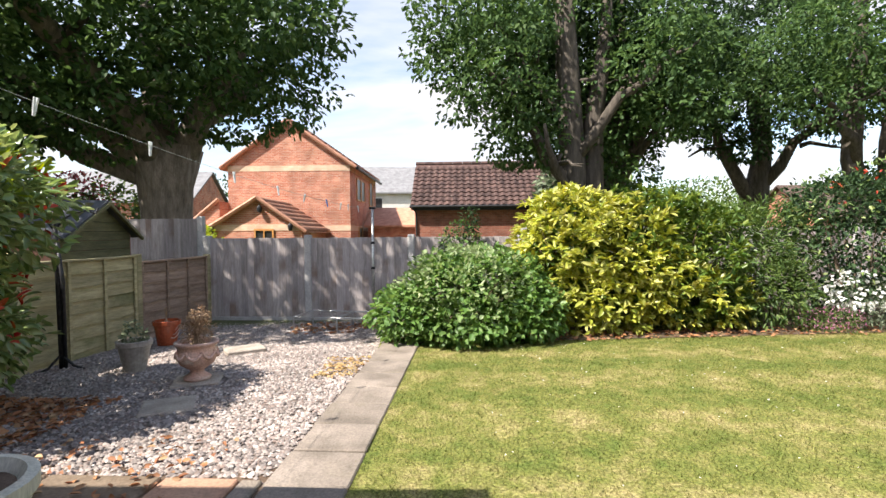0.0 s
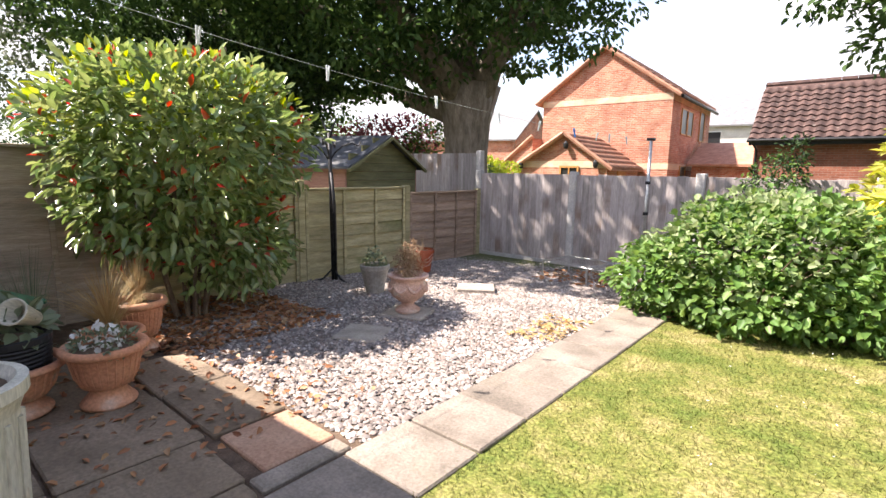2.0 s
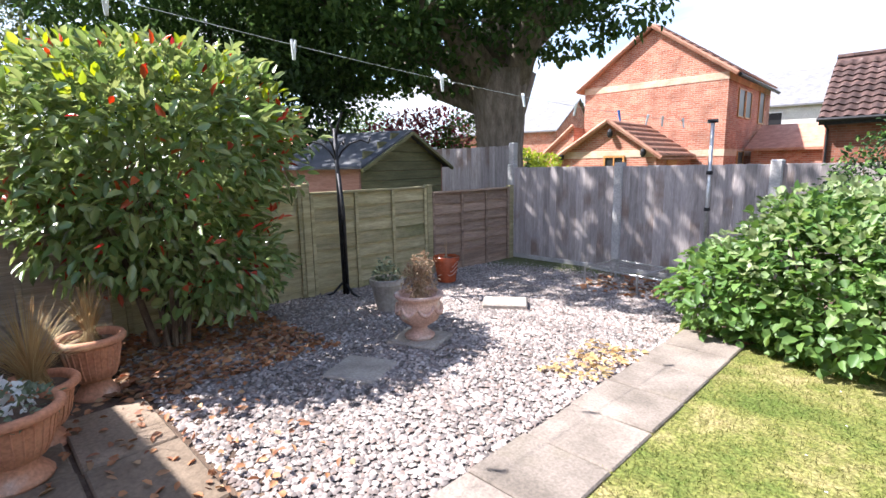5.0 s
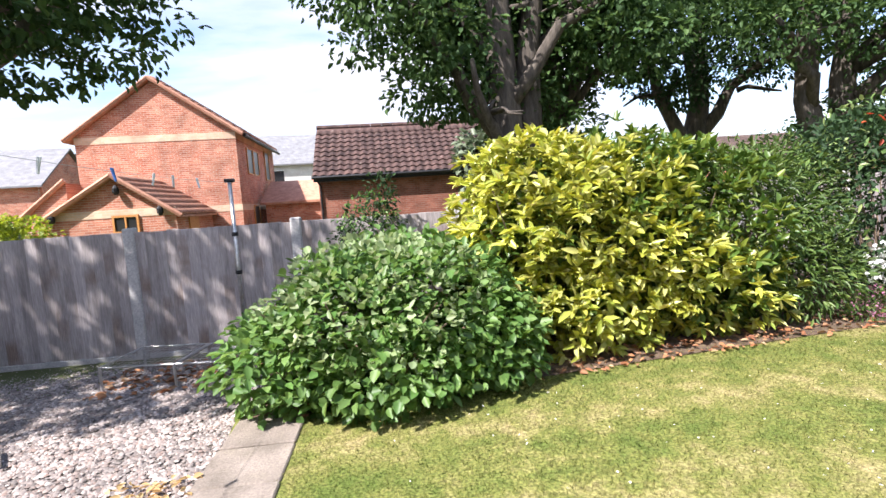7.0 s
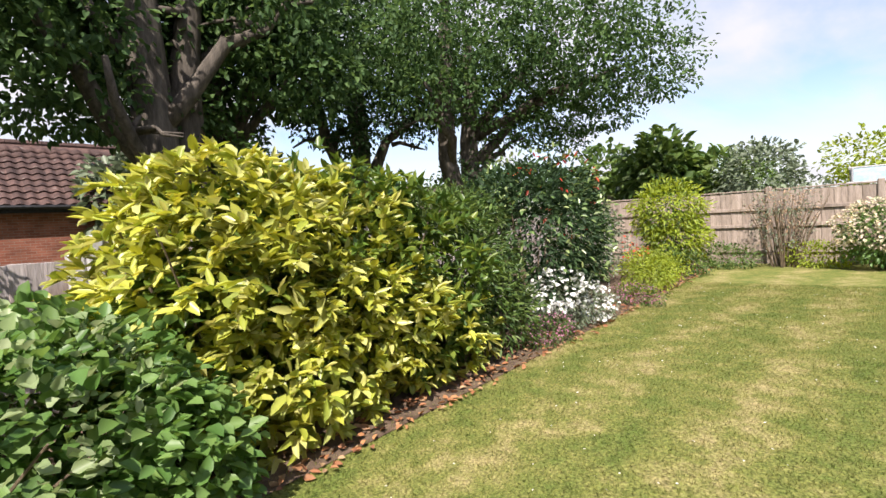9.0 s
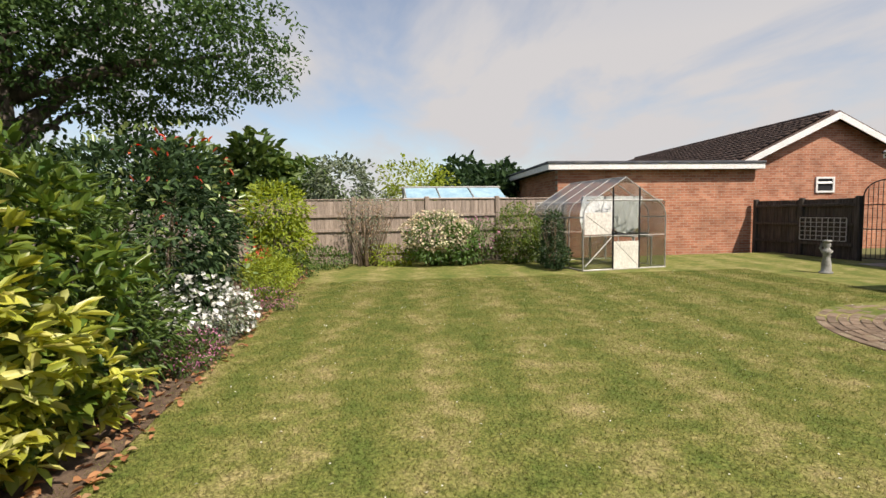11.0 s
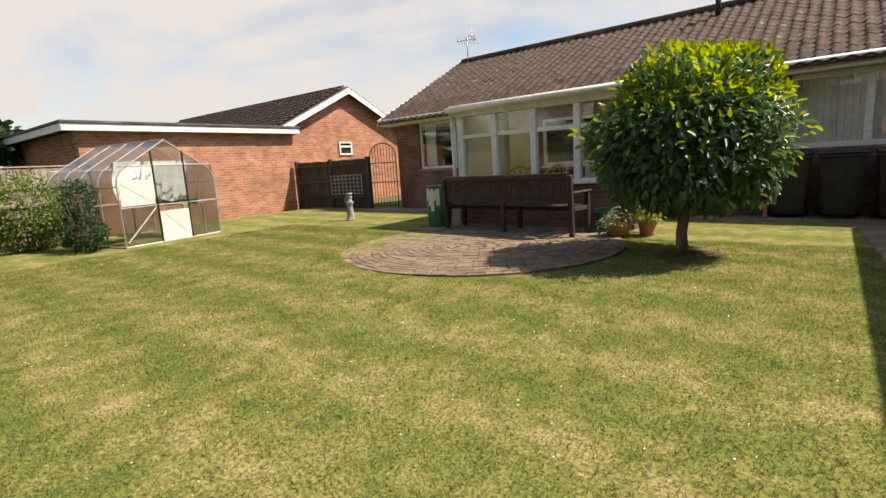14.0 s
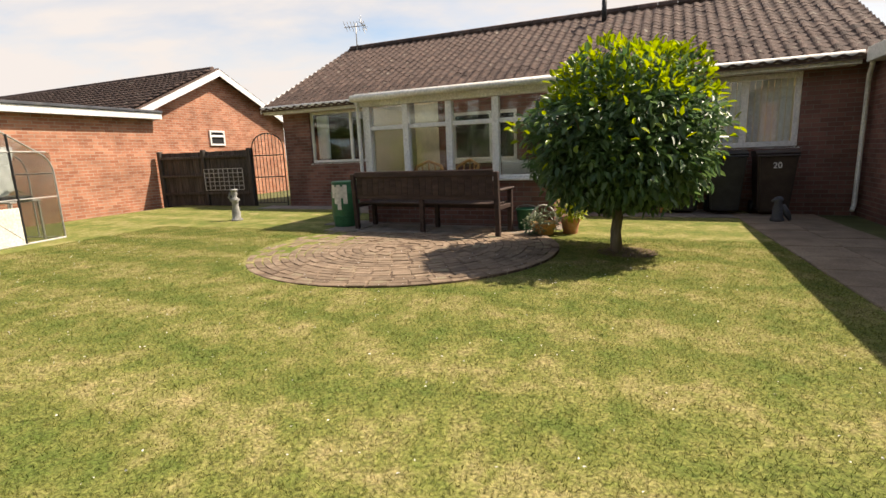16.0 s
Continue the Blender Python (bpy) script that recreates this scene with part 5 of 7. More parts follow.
def heron_ornament(x, y):
    s = thing("garden_ornament", x, y, 0, "small dark stone ornament on the paving", "ornament", z=gz(x, y) + 0.03)
    bm = lathe([(0.09, 0), (0.1, 0.03), (0.075, 0.06), (0.07, 0.2), (0.055, 0.26), (0.06, 0.3), (0.07, 0.34), (0.045, 0.37), (0.01, 0.38)], 14)
    add_tube(bm, [(-0.05, 0, 0.24), (-0.12, 0, 0.12), (-0.17, 0, 0.02)], [0.045, 0.05, 0.025], 8)
    add_tube(bm, [(0.02, 0, 0.33), (0.09, 0.02, 0.31)], [0.035, 0.02], 8)
    part("figure", bm, M_FELT, s, smooth=True)


heron_ornament(-1.0, -4.0)


def wheelie_bin(x, y, rz, material, label):
    b = thing("wheelie_bin", x, y, rz, label, "bin", "wheelie bins", z=gz(x, y) + 0.03)
    bm = bmesh.new()
    lo, hi = [(-0.22, -0.24), (0.22, -0.24), (0.22, 0.24), (-0.22, 0.24)], [(-0.28, -0.33), (0.28, -0.33), (0.28, 0.34), (-0.28, 0.34)]
    a, c = [bm.verts.new((*p, 0.05)) for p in lo], [bm.verts.new((*p, 0.98)) for p in hi]
    bm.faces.new(a[::-1]); bm.faces.new(c)
    for k in range(4):
        bm.faces.new((a[k], a[(k + 1) % 4], c[(k + 1) % 4], c[k]))
    bmesh.ops.bevel(bm, geom=bm.edges[:], offset=0.03, segments=2, affect="EDGES")
    part("body", bm, material, b)
    part("rim", box(-0.3, 0.3, -0.35, 0.36, 0.955, 0.99, 0.012), material, b)
    part("lid", prism([(-0.3, 0.992), (0.31, 0.992), (0.33, 1.02), (0.1, 1.07), (-0.3, 1.05)], -0.3, 0.3), material, b).matrix_basis = pose(0, 0, 0, 0, 0, 90)
    part("handle", tube([(-0.25, -0.38, 1.0), (0.25, -0.38, 1.0)], 0.016, 8), material, b)
    for s in (-0.25, 0.25):
        part("wheel", lathe([(0.1, -0.025), (0.1, 0.025)], 18), M_BIN, b).matrix_basis = pose(s, -0.26, 0.1, 0, 90, 0)
    return b


wb = wheelie_bin(-1.12, -4.92, -3.7, M_BINBR, "dark brown wheelie bin numbered 20 by the house wall")
wheelie_bin(-0.42, -5.0, -3.7, M_BIN, "black wheelie bin by the house wall")
wheelie_bin(0.25, -5.0, -3.7, M_BIN, "black wheelie bin by the house wall")
txt = bpy.data.curves.new("bin_number", "FONT")
txt.body, txt.size, txt.extrude = "20", 0.13, 0.001
txt.align_x = "CENTER"
tob = new("bin_number", txt)
dg = bpy.context.evaluated_depsgraph_get()
tme = bpy.data.meshes.new_from_object(tob.evaluated_get(dg))
bpy.data.objects.remove(tob)
tme.materials.clear(); tme.materials.append(M_WHITEP)
tob = new("bin_number", tme)
tob.parent = wb
tob.matrix_basis = pose(0, 0.332, 0.78, 87, 0, 180)


def low_rack(x, y):
    r = thing("low_rack", x, y, -3.7, "low white and wood slatted rack by the house wall", "rack", z=gz(x, y) + 0.03)
    for k in range(5):
        part("slat", box(-0.6, 0.6, -0.2 + 0.09 * k, -0.14 + 0.09 * k, 0.2, 0.22, 0.003), M_CREAM, r)
    for a in (-0.55, 0.0, 0.55):
        part("leg", box(a - 0.03, a + 0.03, -0.2, 0.2, 0, 0.198, 0.004), M_PINE, r)


low_rack(1.1, -5.05)


def gate():
    g = thing("garden_gate", 10.27, -5.78, 190, "black wrought-iron garden gate standing between fence and house", "gate", z=0.1)
    w = 0.86
    part("stile", tube([(0, 0, 0), (0, 0, 1.5)], 0.016, 8), M_IRON, g)
    part("stile", tube([(w, 0, 0), (w, 0, 1.5)], 0.016, 8), M_IRON, g)
    for z in (0.08, 0.75, 1.3):
        part("rail", tube([(0, 0, z), (w, 0, z)], 0.012, 8), M_IRON, g)
    part("arch", tube([(w / 2 + w / 2 * math.cos(a), 0, 1.5 + 0.35 * math.sin(a)) for a in np.linspace(0, math.pi, 15)], 0.014, 8), M_IRON, g)
    for k in range(1, 9):
        x = w * k / 9
        part("bar", tube([(x, 0, 0.08), (x, 0, 1.5 + 0.35 * math.sqrt(max(0, 1 - ((x - w / 2) / (w / 2)) ** 2)))], 0.008, 6), M_IRON, g)


gate()


def trellis(x0, x1, y, z0, z1):
    t = thing("trellis", x0, y, math.degrees(math.atan2(0.2, 2.85)) - 0.2, "small weathered lattice trellis on the dark fence", "trellis", z=z0)
    for k in range(9):
        part("upright", box((x1 - x0) * k / 8 - 0.009, (x1 - x0) * k / 8 + 0.009, -0.006, 0.006, 0, z1 - z0), M_POST, t)
    for k in range(6):
        z = (z1 - z0) * k / 5
        part("crossbar", box(0, x1 - x0, 0.007, 0.017, z - 0.009, z + 0.009), M_POST, t)


trellis(10.55, 11.75, -5.66, 0.55, 1.1)


# ---- greenhouse ----
def greenhouse():
    g = thing("greenhouse", 10.02, 0.15, 8.5, "old aluminium greenhouse with curved eaves and cloudy panes", "greenhouse", z=0.1)
    hw, eave, ridge, ln = 1.0, 1.35, 1.92, 2.15
    def arch(side, n=7):
        pts = [(0, side * hw * 1.0, 0), (0, side * hw, 1.1)]
        for k in range(1, n):
            a = math.pi / 3.1 * k / (n - 1)
            pts.append((0, side * (hw - 0.32 + 0.32 * math.cos(a)), 1.1 + 0.36 * math.sin(a)))
        pts.append((0, 0, ridge))
        return pts
    for x in (0, 0.54, 1.08, 1.61, ln):
        for s in (-1, 1):
            part("rib", tube([(x, p[1], p[2]) for p in arch(s)], 0.013, 6), M_ALU, g)
    part("ridge_bar", tube([(0, 0, ridge), (ln, 0, ridge)], 0.02, 6), M_ALU, g)
    for s in (-1, 1):
        part("base_rail", tube([(0, s * hw, 0.02), (ln, s * hw, 0.02)], 0.022, 6), M_ALU, g)
        part("eave_bar", tube([(0, s * hw, 1.1), (ln, s * hw, 1.1)], 0.012, 6), M_ALU, g)
        for x in (0, 0.54, 1.08, 1.61):
            pr = arch(s)
            bm = bmesh.new()
            rows = [(bm.verts.new((x + 0.02, p[1], p[2])), bm.verts.new((x + 0.52, p[1], p[2]))) for p in pr]
            for q, w in zip(rows, rows[1:]):
                bm.faces.new((q[0], q[1], w[1], w[0]))
            o = part("pane", bm, M_DULLGLASS, g)
            o.visible_shadow = False
    for x in (0.0, ln):
        part("sill_bar", tube([(x, -hw, 0.02), (x, hw, 0.02)], 0.02, 6), M_ALU, g)
        part("cross_bar", tube([(x, -hw + 0.08, 1.45), (x, hw - 0.08, 1.45)], 0.014, 6), M_ALU, g)
        for yb in (-0.34, 0.3):
            part("door_post", tube([(x, yb, 0), (x, yb, 1.72)], 0.018, 6), M_IRON if x == 0 else M_ALU, g)
        part("low_bar", tube([(x, -hw, 0.72), (x, hw, 0.72)], 0.01, 6), M_ALU, g)
        for a, b in ((-hw + 0.02, -0.36), (-0.32, 0.28), (0.32, hw - 0.02)):
            for z0, z1 in ((0.03, 0.7), (0.74, 1.44)):
                if x == 0 and (a, z0) in ((-0.32, 0.03), (0.32, 0.74)):
                    continue
                o = part("end_pane", box(x - 0.003, x + 0.003, a, b, z0, z1), M_DULLGLASS, g)
                o.visible_shadow = False
        bm = bmesh.new()
        bm.faces.new([bm.verts.new(p) for p in ((x, -hw + 0.1, 1.47), (x, hw - 0.1, 1.47), (x, 0.66, 1.52), (x, 0, ridge - 0.02), (x, -0.66, 1.52))])
        o = part("gable_pane", bm, M_DULLGLASS, g)
        o.visible_shadow = False
    part("door_panel", box(-0.008, 0.006, -0.32, 0.28, 0.04, 0.6, 0.002), M_CREAM, g, "cream solid lower door panel")
    part("side_panel", box(-0.008, 0.006, 0.34, hw - 0.03, 0.75, 1.2, 0.002), M_RENDER, g, "pale panel in the end wall")
    for p0, p1 in (((0, 0.34, 0.68), (0, 0.95, 0.1)), ((0, 0.95, 1.15), (0, 0.4, 0.78)), ((0, -0.3, 0.1), (0, 0.25, 0.6))):
        part("brace", tube([p0, p1], 0.012, 6), M_ALU, g)
    # gathered polythene lining
    bm = bmesh.new()
    grid = [[bm.verts.new((0.5 + 0.07 * math.sin(i * 1.7 + j * 0.6) + 0.05 * math.sin(i * 3.1), -0.75 + 1.5 * i / 22, 0.85 + 0.7 * j / 8 - 0.12 * math.sin(math.pi * i / 11) ** 2 * (1 - j / 8))) for j in range(9)] for i in range(23)]
    for i in range(22):
        for j in range(8):
            bm.faces.new((grid[i][j], grid[i + 1][j], grid[i + 1][j + 1], grid[i][j + 1]))
    part("polythene_lining", bm, M_SHEET, g, "crumpled clear polythene hung inside", True)
    return g


greenhouse()


def staging():
    s = thing("greenhouse_staging", 10.55, -0.35, 8.5, "metal staging with dark seed trays in the greenhouse", "shelf", z=0.1)
    part("top", box(-0.3, 1.4, -0.25, 0.25, 0.66, 0.69, 0.004), M_ALU, s)
    for a, b in ((-0.27, -0.22), (-0.27, 0.22), (1.37, -0.22), (1.37, 0.22)):
        part("leg", box(a - 0.015, a + 0.015, b - 0.015, b + 0.015, 0, 0.658), M_ALU, s)
    for k in range(3):
        t = thing("seed_tray", 10.4 + 0.42 * k, -0.36 + 0.06 * k, 8.5, "dark plastic seed tray on the staging", "seed tray", "seed trays", z=0.795)
        part("tray", box(-0.18, 0.18, -0.12, 0.12, 0, 0.07, 0.008), M_BIN, t)
        foliage(t, "seedlings", [(0, 0, 0.09, 0.17, 0.11, 0.05)], 60, 0.04, 0.02, L_MID, 70 + k)


staging()


# ---- things on the gravel ----
def urn(x, y):
    u = thing("stone_urn", x, y, 15, "pale terracotta urn with moulded swags and a dried plant", "urn")
    part("plinth", box(-0.24, 0.24, -0.22, 0.22, -0.02, 0.045, 0.012), M_STONE, u, "flat stone slab under the urn")
    prof = [(0.13, 0.046), (0.14, 0.07), (0.12, 0.09), (0.075, 0.12), (0.07, 0.15), (0.1, 0.17), (0.17, 0.22), (0.205, 0.3), (0.2, 0.36), (0.185, 0.4), (0.205, 0.42), (0.225, 0.44), (0.225, 0.46), (0.19, 0.462), (0.17, 0.41), (0.01, 0.4)]
    part("body", lathe(prof, 40), M_URN, u, smooth=True)
    for k in range(8):
        a = 2 * math.pi * k / 8
        pts = [(0.208 * math.cos(a + t * 0.35), 0.208 * math.sin(a + t * 0.35), 0.355 - 0.06 * (1 - t * t)) for t in np.linspace(-1, 1, 7)]
        part("swag", tube(pts, [0.012, 0.016, 0.02, 0.022, 0.02, 0.016, 0.012], 6), M_URN, u, smooth=True)
        part("boss", lathe([(0.02, -0.01), (0.02, 0.005), (0.01, 0.014)], 8), M_URN, u).matrix_basis = pose(0.2 * math.cos(a + 0.39), 0.2 * math.sin(a + 0.39), 0.36, 0, 90, math.degrees(a + 0.39))
    u.scale = (0.82, 0.82, 0.82)
    spiky(u, "dry_stalk", 130, 0.42, 0.6, L_DRY, 11, 0.4, 0.12, 0.006, 0.2)
    foliage(u, "dry_leaves", [(0, 0, 0.58, 0.17, 0.17, 0.17), (0.03, 0, 0.74, 0.09, 0.09, 0.12)], 900, 0.035, 0.012, L_DRY, 33, 0.2)


urn(*corner(-1.93, 5.5))
gp = pot("grey_pot", *corner(-2.77, 5.86), 0.15, 0.3, M_GREYPOT, "glazed grey pot with a small grey-green plant", flare=0.62, z=-0.01)
foliage(gp, "plant", [(0, 0, 0.34, 0.12, 0.12, 0.07), (-0.02, 0.02, 0.42, 0.05, 0.05, 0.08)], 220, 0.042, 0.02, L_GREYG, 34)
rp = pot("red_pot", *corner(-3.27, 7.15), 0.15, 0.3, M_REDPOT, "glossy dark red glazed pot with pale flourish", flare=0.72, z=-0.045)
for k in range(3):
    part("painted_flourish", tube([(0.142 * math.cos(a), 0.142 * math.sin(a), 0.12 + 0.045 * k + 0.03 * math.sin(4 * a)) for a in np.linspace(-2.2 + 0.2 * k, -1.0, 7)], 0.005, 5), M_URN, rp)
spiky(rp, "stalks", 14, 0.22, 0.4, L_DRY, 12, 0.28)


def stepping_stone(x, y, w, d, rz, label):
    s = thing("stepping_stone", x, y, rz, label, "stepping stone", "stepping stones")
    part("slab", box(-w / 2, w / 2, -d / 2, d / 2, -0.05, 0.032, 0.012), M_STONE, s)


stepping_stone(*corner(-1.79, 4.85), 0.37, 0.36, 20, "square grey stepping stone on the gravel")
stepping_stone(*corner(-2.09, 6.75), 0.42, 0.3, 30, "rough flat stepping stone on the gravel")


def feeder_pole(x, y):
    f = thing("bird_feeder_pole", x, y, 0, "black iron bird feeder pole with curled hooks", "bird feeder", z=-0.06)
    part("pole", tube([(0, 0, 0), (-0.02, 0, 1.2), (-0.03, 0.0, 1.75)], 0.022, 10), M_IRON, f, smooth=True)
    part("pole_grip", tube([(0.03, 0.01, 0.02), (0.025, 0.01, 0.9), (-0.01, 0, 1.3)], 0.02, 8), M_IRON, f, smooth=True)
    for s, a in ((-1, 0.6), (1, 0.6), (1, 2.2), (-1, 2.2)):
        pts = [(-0.03 + s * math.cos(a) * r, s * math.sin(a) * r, z) for r, z in ((0.0, 1.42), (0.06, 1.52), (0.15, 1.6), (0.26, 1.63), (0.34, 1.6), (0.36, 1.66))]
        part("hook", tube(pts, 0.01, 6), M_IRON, f, smooth=True)
    for s in (-1, 1):
        part("curl", tube([(-0.03, 0, 1.62), (-0.03 + s * 0.05, 0, 1.78), (-0.03 + s * 0.12, 0, 1.9)], [0.014, 0.012, 0.008], 6), M_IRON, f, smooth=True)
    for k in range(3):
        a = 2.1 * k
        part("foot", tube([(0, 0, 0.18), (0.12 * math.cos(a), 0.12 * math.sin(a), 0.06), (0.26 * math.cos(a), 0.26 * math.sin(a), 0.02)], 0.012, 6), M_IRON, f)


feeder_pole(*corner(-3.6, 5.95))


def plant_stand(x, y):
    c = thing("wire_stand", x, y, -14, "low metal stand with wire mesh tops by the fence", "stand", z=-0.07)
    for x0, x1 in ((0, 0.66), (0.68, 1.3)):
        z = 0.2
        for p, q in (((x0, 0), (x1, 0)), ((x1, 0), (x1, 0.6)), ((x1, 0.6), (x0, 0.6)), ((x0, 0.6), (x0, 0))):
            part("rim", tube([(*p, z), (*q, z)], 0.011, 6), M_STEEL, c)
        for k in range(1, 13):
            part("wire", tube([(x0 + (x1 - x0) * k / 13, 0, z), (x0 + (x1 - x0) * k / 13, 0.6, z)], 0.002, 4), M_STEEL, c)
        for k in range(1, 10):
            part("wire", tube([(x0, 0.06 * k, z), (x1, 0.06 * k, z)], 0.002, 4), M_STEEL, c)
    for p in ((0, 0), (0.66, 0), (1.3, 0), (0, 0.6), (0.66, 0.6), (1.3, 0.6)):
        part("leg", tube([(*p, -0.02), (*p, 0.2)], 0.012, 6), M_STEEL, c)


plant_stand(*corner(-2.03, 8.15))


def washing_line():
    w = thing("washing_line", *corner(-1.05, 9.02), SKEW, "steel washing line post and sagging cord with clear pegs", "washing line", z=-0.15)
    part("pole", tube([(0, 0, 0), (0, 0, 1.85)], 0.02, 10), M_STEEL, w, smooth=True)
    part("pole_top", tube([(-0.05, 0, 1.87), (0.05, 0, 1.87)], 0.02, 8), M_IRON, w)
    for z in (0.9, 1.3):
        part("clamp", lathe([(0.03, z), (0.034, z + 0.02), (0.03, z + 0.04)], 10, False), M_IRON, w)
    a, b = Vector((0, 0, 1.85)), Vector((-0.75, -6.6, 2.3))
    at = lambda t: a.lerp(b, t) + Vector((0, 0, -0.55 * t * (1 - t)))
    part("cord", tube([at(k / 24) for k in range(25)], 0.0016, 5), M_ROPE, w)
    for t in (0.1, 0.16, 0.2, 0.27, 0.36, 0.45, 0.56, 0.7, 0.815):
        p = at(t)
        bm = bmesh.new()
        add_box(bm, -0.006, 0.006, -0.013, -0.003, -0.07, 0.025, 0.002, Matrix.Translation(p) @ Matrix.Rotation(radians(12 * math.sin(t * 40)), 4, "Y") @ Matrix.Rotation(radians(5), 4, "X"))
        add_box(bm, -0.006, 0.006, 0.003, 0.013, -0.07, 0.025, 0.002, Matrix.Translation(p) @ Matrix.Rotation(radians(12 * math.sin(t * 40)), 4, "Y") @ Matrix.Rotation(radians(-5), 4, "X"))
        part("peg", bm, M_PEG if t not in (0.27,) else M_BLUEP, w)


washing_line()

# ---- pots by the house ----
pl = thing("tall_planter", *corner(-0.9, 2.47), 0, "tall chalky pale planter with rusty streaks at the patio edge", "planter", z=0.03)
prof = [(0.17, 0), (0.18, 0.03), (0.175, 0.06), (0.19, 0.5), (0.205, 0.54), (0.22, 0.56), (0.22, 0.6), (0.19, 0.605), (0.17, 0.56), (0.01, 0.55)]
part("body", lathe(prof, 36), M_PLANTER, pl)
soil_disc(pl, 0.168, 0.57)
for k in range(18):
    a = 2 * math.pi * k / 18
    part("flute", tube([(0.178 * math.cos(a), 0.178 * math.sin(a), 0.07), (0.19 * math.cos(a), 0.19 * math.sin(a), 0.48)], 0.012, 6), M_PLANTER, pl)

tp = footed_pot(*corner(-1.86, 3.15), 0.195, 0.33, "wide footed terracotta pot with a low flowering plant", z=0.03)
foliage(tp, "plant", [(0, 0, 0.32, 0.17, 0.17, 0.07)], 200, 0.04, 0.02, L_GREYG, 35)
tagged(foliage(tp, "blossom", [(-0.03, 0.02, 0.35, 0.12, 0.12, 0.05)], 60, 0.035, 0.03, L_FLW, 36), kind="stuff")
tp2 = footed_pot(*corner(-2.22, 3.27), 0.18, 0.33, "footed terracotta pot with arching straw-coloured grass")
spiky(tp2, "grass_tuft", 420, 0.5, 0.85, L_STRAW, 13, 0.28, 0.1, 0.006, 0.6)
tp3 = footed_pot(*corner(-2.68, 3.58), 0.175, 0.38, "footed terracotta pot with upright dry grass by the shrub")
spiky(tp3, "grass_tuft", 260, 0.4, 0.5, L_STRAW, 14, 0.32, 0.1, 0.006, 0.5)
tp4 = footed_pot(*corner(-2.05, 2.8), 0.225, 0.27, "large terracotta bowl holding a dark ribbed pot", z=0.03)
gb = pot("galvanised_pot", *corner(-2.05, 2.8), 0.165, 0.2, M_BIN, "dark ribbed pot with grey-leaved plant standing in a bowl", z=0.24)
for k in range(6):
    part("rib", lathe([(0.15 + 0.002 * k, 0.03 + 0.022 * k), (0.163 + 0.002 * k, 0.038 + 0.022 * k), (0.15 + 0.002 * k, 0.046 + 0.022 * k)], 26, False), M_BIN, gb, smooth=True)
foliage(gb, "plant", [(0, 0, 0.24, 0.15, 0.15, 0.1)], 150, 0.085, 0.05, L_GREYG, 37)
bk = thing("tipped_beaker", *corner(-1.98, 2.9), 0, "pale tapered beaker lying tipped on the dark pot", "beaker", z=0.52)
part("body", lathe([(0.035, 0.0), (0.06, 0.15), (0.066, 0.155), (0.066, 0.165), (0.056, 0.16), (0.032, 0.01), (0.005, 0.008)], 20), M_PLANTER, bk, smooth=True).matrix_basis = pose(0, 0, 0, 62, 0, 40)
gt = thing("green_tub", *corner(-2.85, 2.75), 10, "green plastic tub tipped among the pots", "tub", z=0.03)
part("body", prism([(-0.25, 0), (0.25, 0), (0.32, 0.42), (-0.32, 0.42)], -0.2, 0.2), M_GREENP, gt)
part("rim", box(-0.35, 0.35, -0.23, 0.23, 0.42, 0.45, 0.01), M_GREENP, gt)
bt = thing("blue_crate", *corner(-2.95, 2.4), 0, "blue plastic crate behind the pots", "crate", z=0.03)
part("body", box(-0.2, 0.2, -0.15, 0.15, 0, 0.4, 0.01), M_BLUEP, bt)
part("rim", box(-0.22, 0.22, -0.17, 0.17, 0.4, 0.43, 0.008), M_BLUEP, bt)
wd = thing("tall_weeds", *corner(-3.0, 3.05), 0, "wispy pale grass and weeds at the fence foot", "weeds", kind="stuff")
spiky(wd, "blades", 160, 0.75, 0.5, L_GREYG, 15, 0, 0.25, 0.006, 0.3)


def litter(name, n, x0, x1, y0, y1, size, material, label, seed, lift=0.012, skew=True):
    rng = np.random.default_rng(seed)
    p = np.stack([rng.uniform(x0, x1, n), rng.uniform(y0, y1, n), np.zeros(n)], 1)
    p[:, 2] = [gz(a, b) + (gravel_dip(a, b) if a < -1.1 else 0) + lift for a, b in p[:, :2]]
    p[:, 2] += rng.uniform(0, 0.015, n)
    a = rng.uniform(0, 2 * np.pi, n)
    o = np.stack([np.cos(a), np.sin(a), rng.uniform(-0.1, 0.25, n)], 1)
    ob = new(name, leaves(name, p, o, size, size * 0.55, material, rng, 0.0, 0.15))
    if skew:
        ob.matrix_world = CORNER
    tagged(ob, label, "leaves", kind="stuff")


litter("fallen_leaves", 1500, -3.75, -2.3, 3.6, 5.0, 0.06, L_DEAD, "fallen red-brown leaves under the shrub", 41)
litter("fallen_leaves", 350, -2.6, -0.9, 2.3, 4.2, 0.05, L_DEAD, "scattered brown leaves on the paving", 42, 0.03)
litter("fallen_leaves", 240, -2.1, -0.7, 7.9, 8.9, 0.07, L_DEAD, "brown leaves under the wire stand", 43)
litter("fallen_leaves", 900, -0.4, 11.5, 6.62, 7.1, 0.06, L_DEAD, "dry leaves along the edge of the shrubs", 44, 0.03, False)
litter("dry_tuft", 160, -0.95, -0.55, 5.6, 6.3, 0.05, L_STRAW, "patch of straw-coloured dead growth at the path edge", 45, 0.02)
litter("clover_flowers", 700, 0.0, 9.5, -1.0, 6.4, 0.014, L_FLW, "tiny white clover flowers in the lawn", 46, 0.04, False)

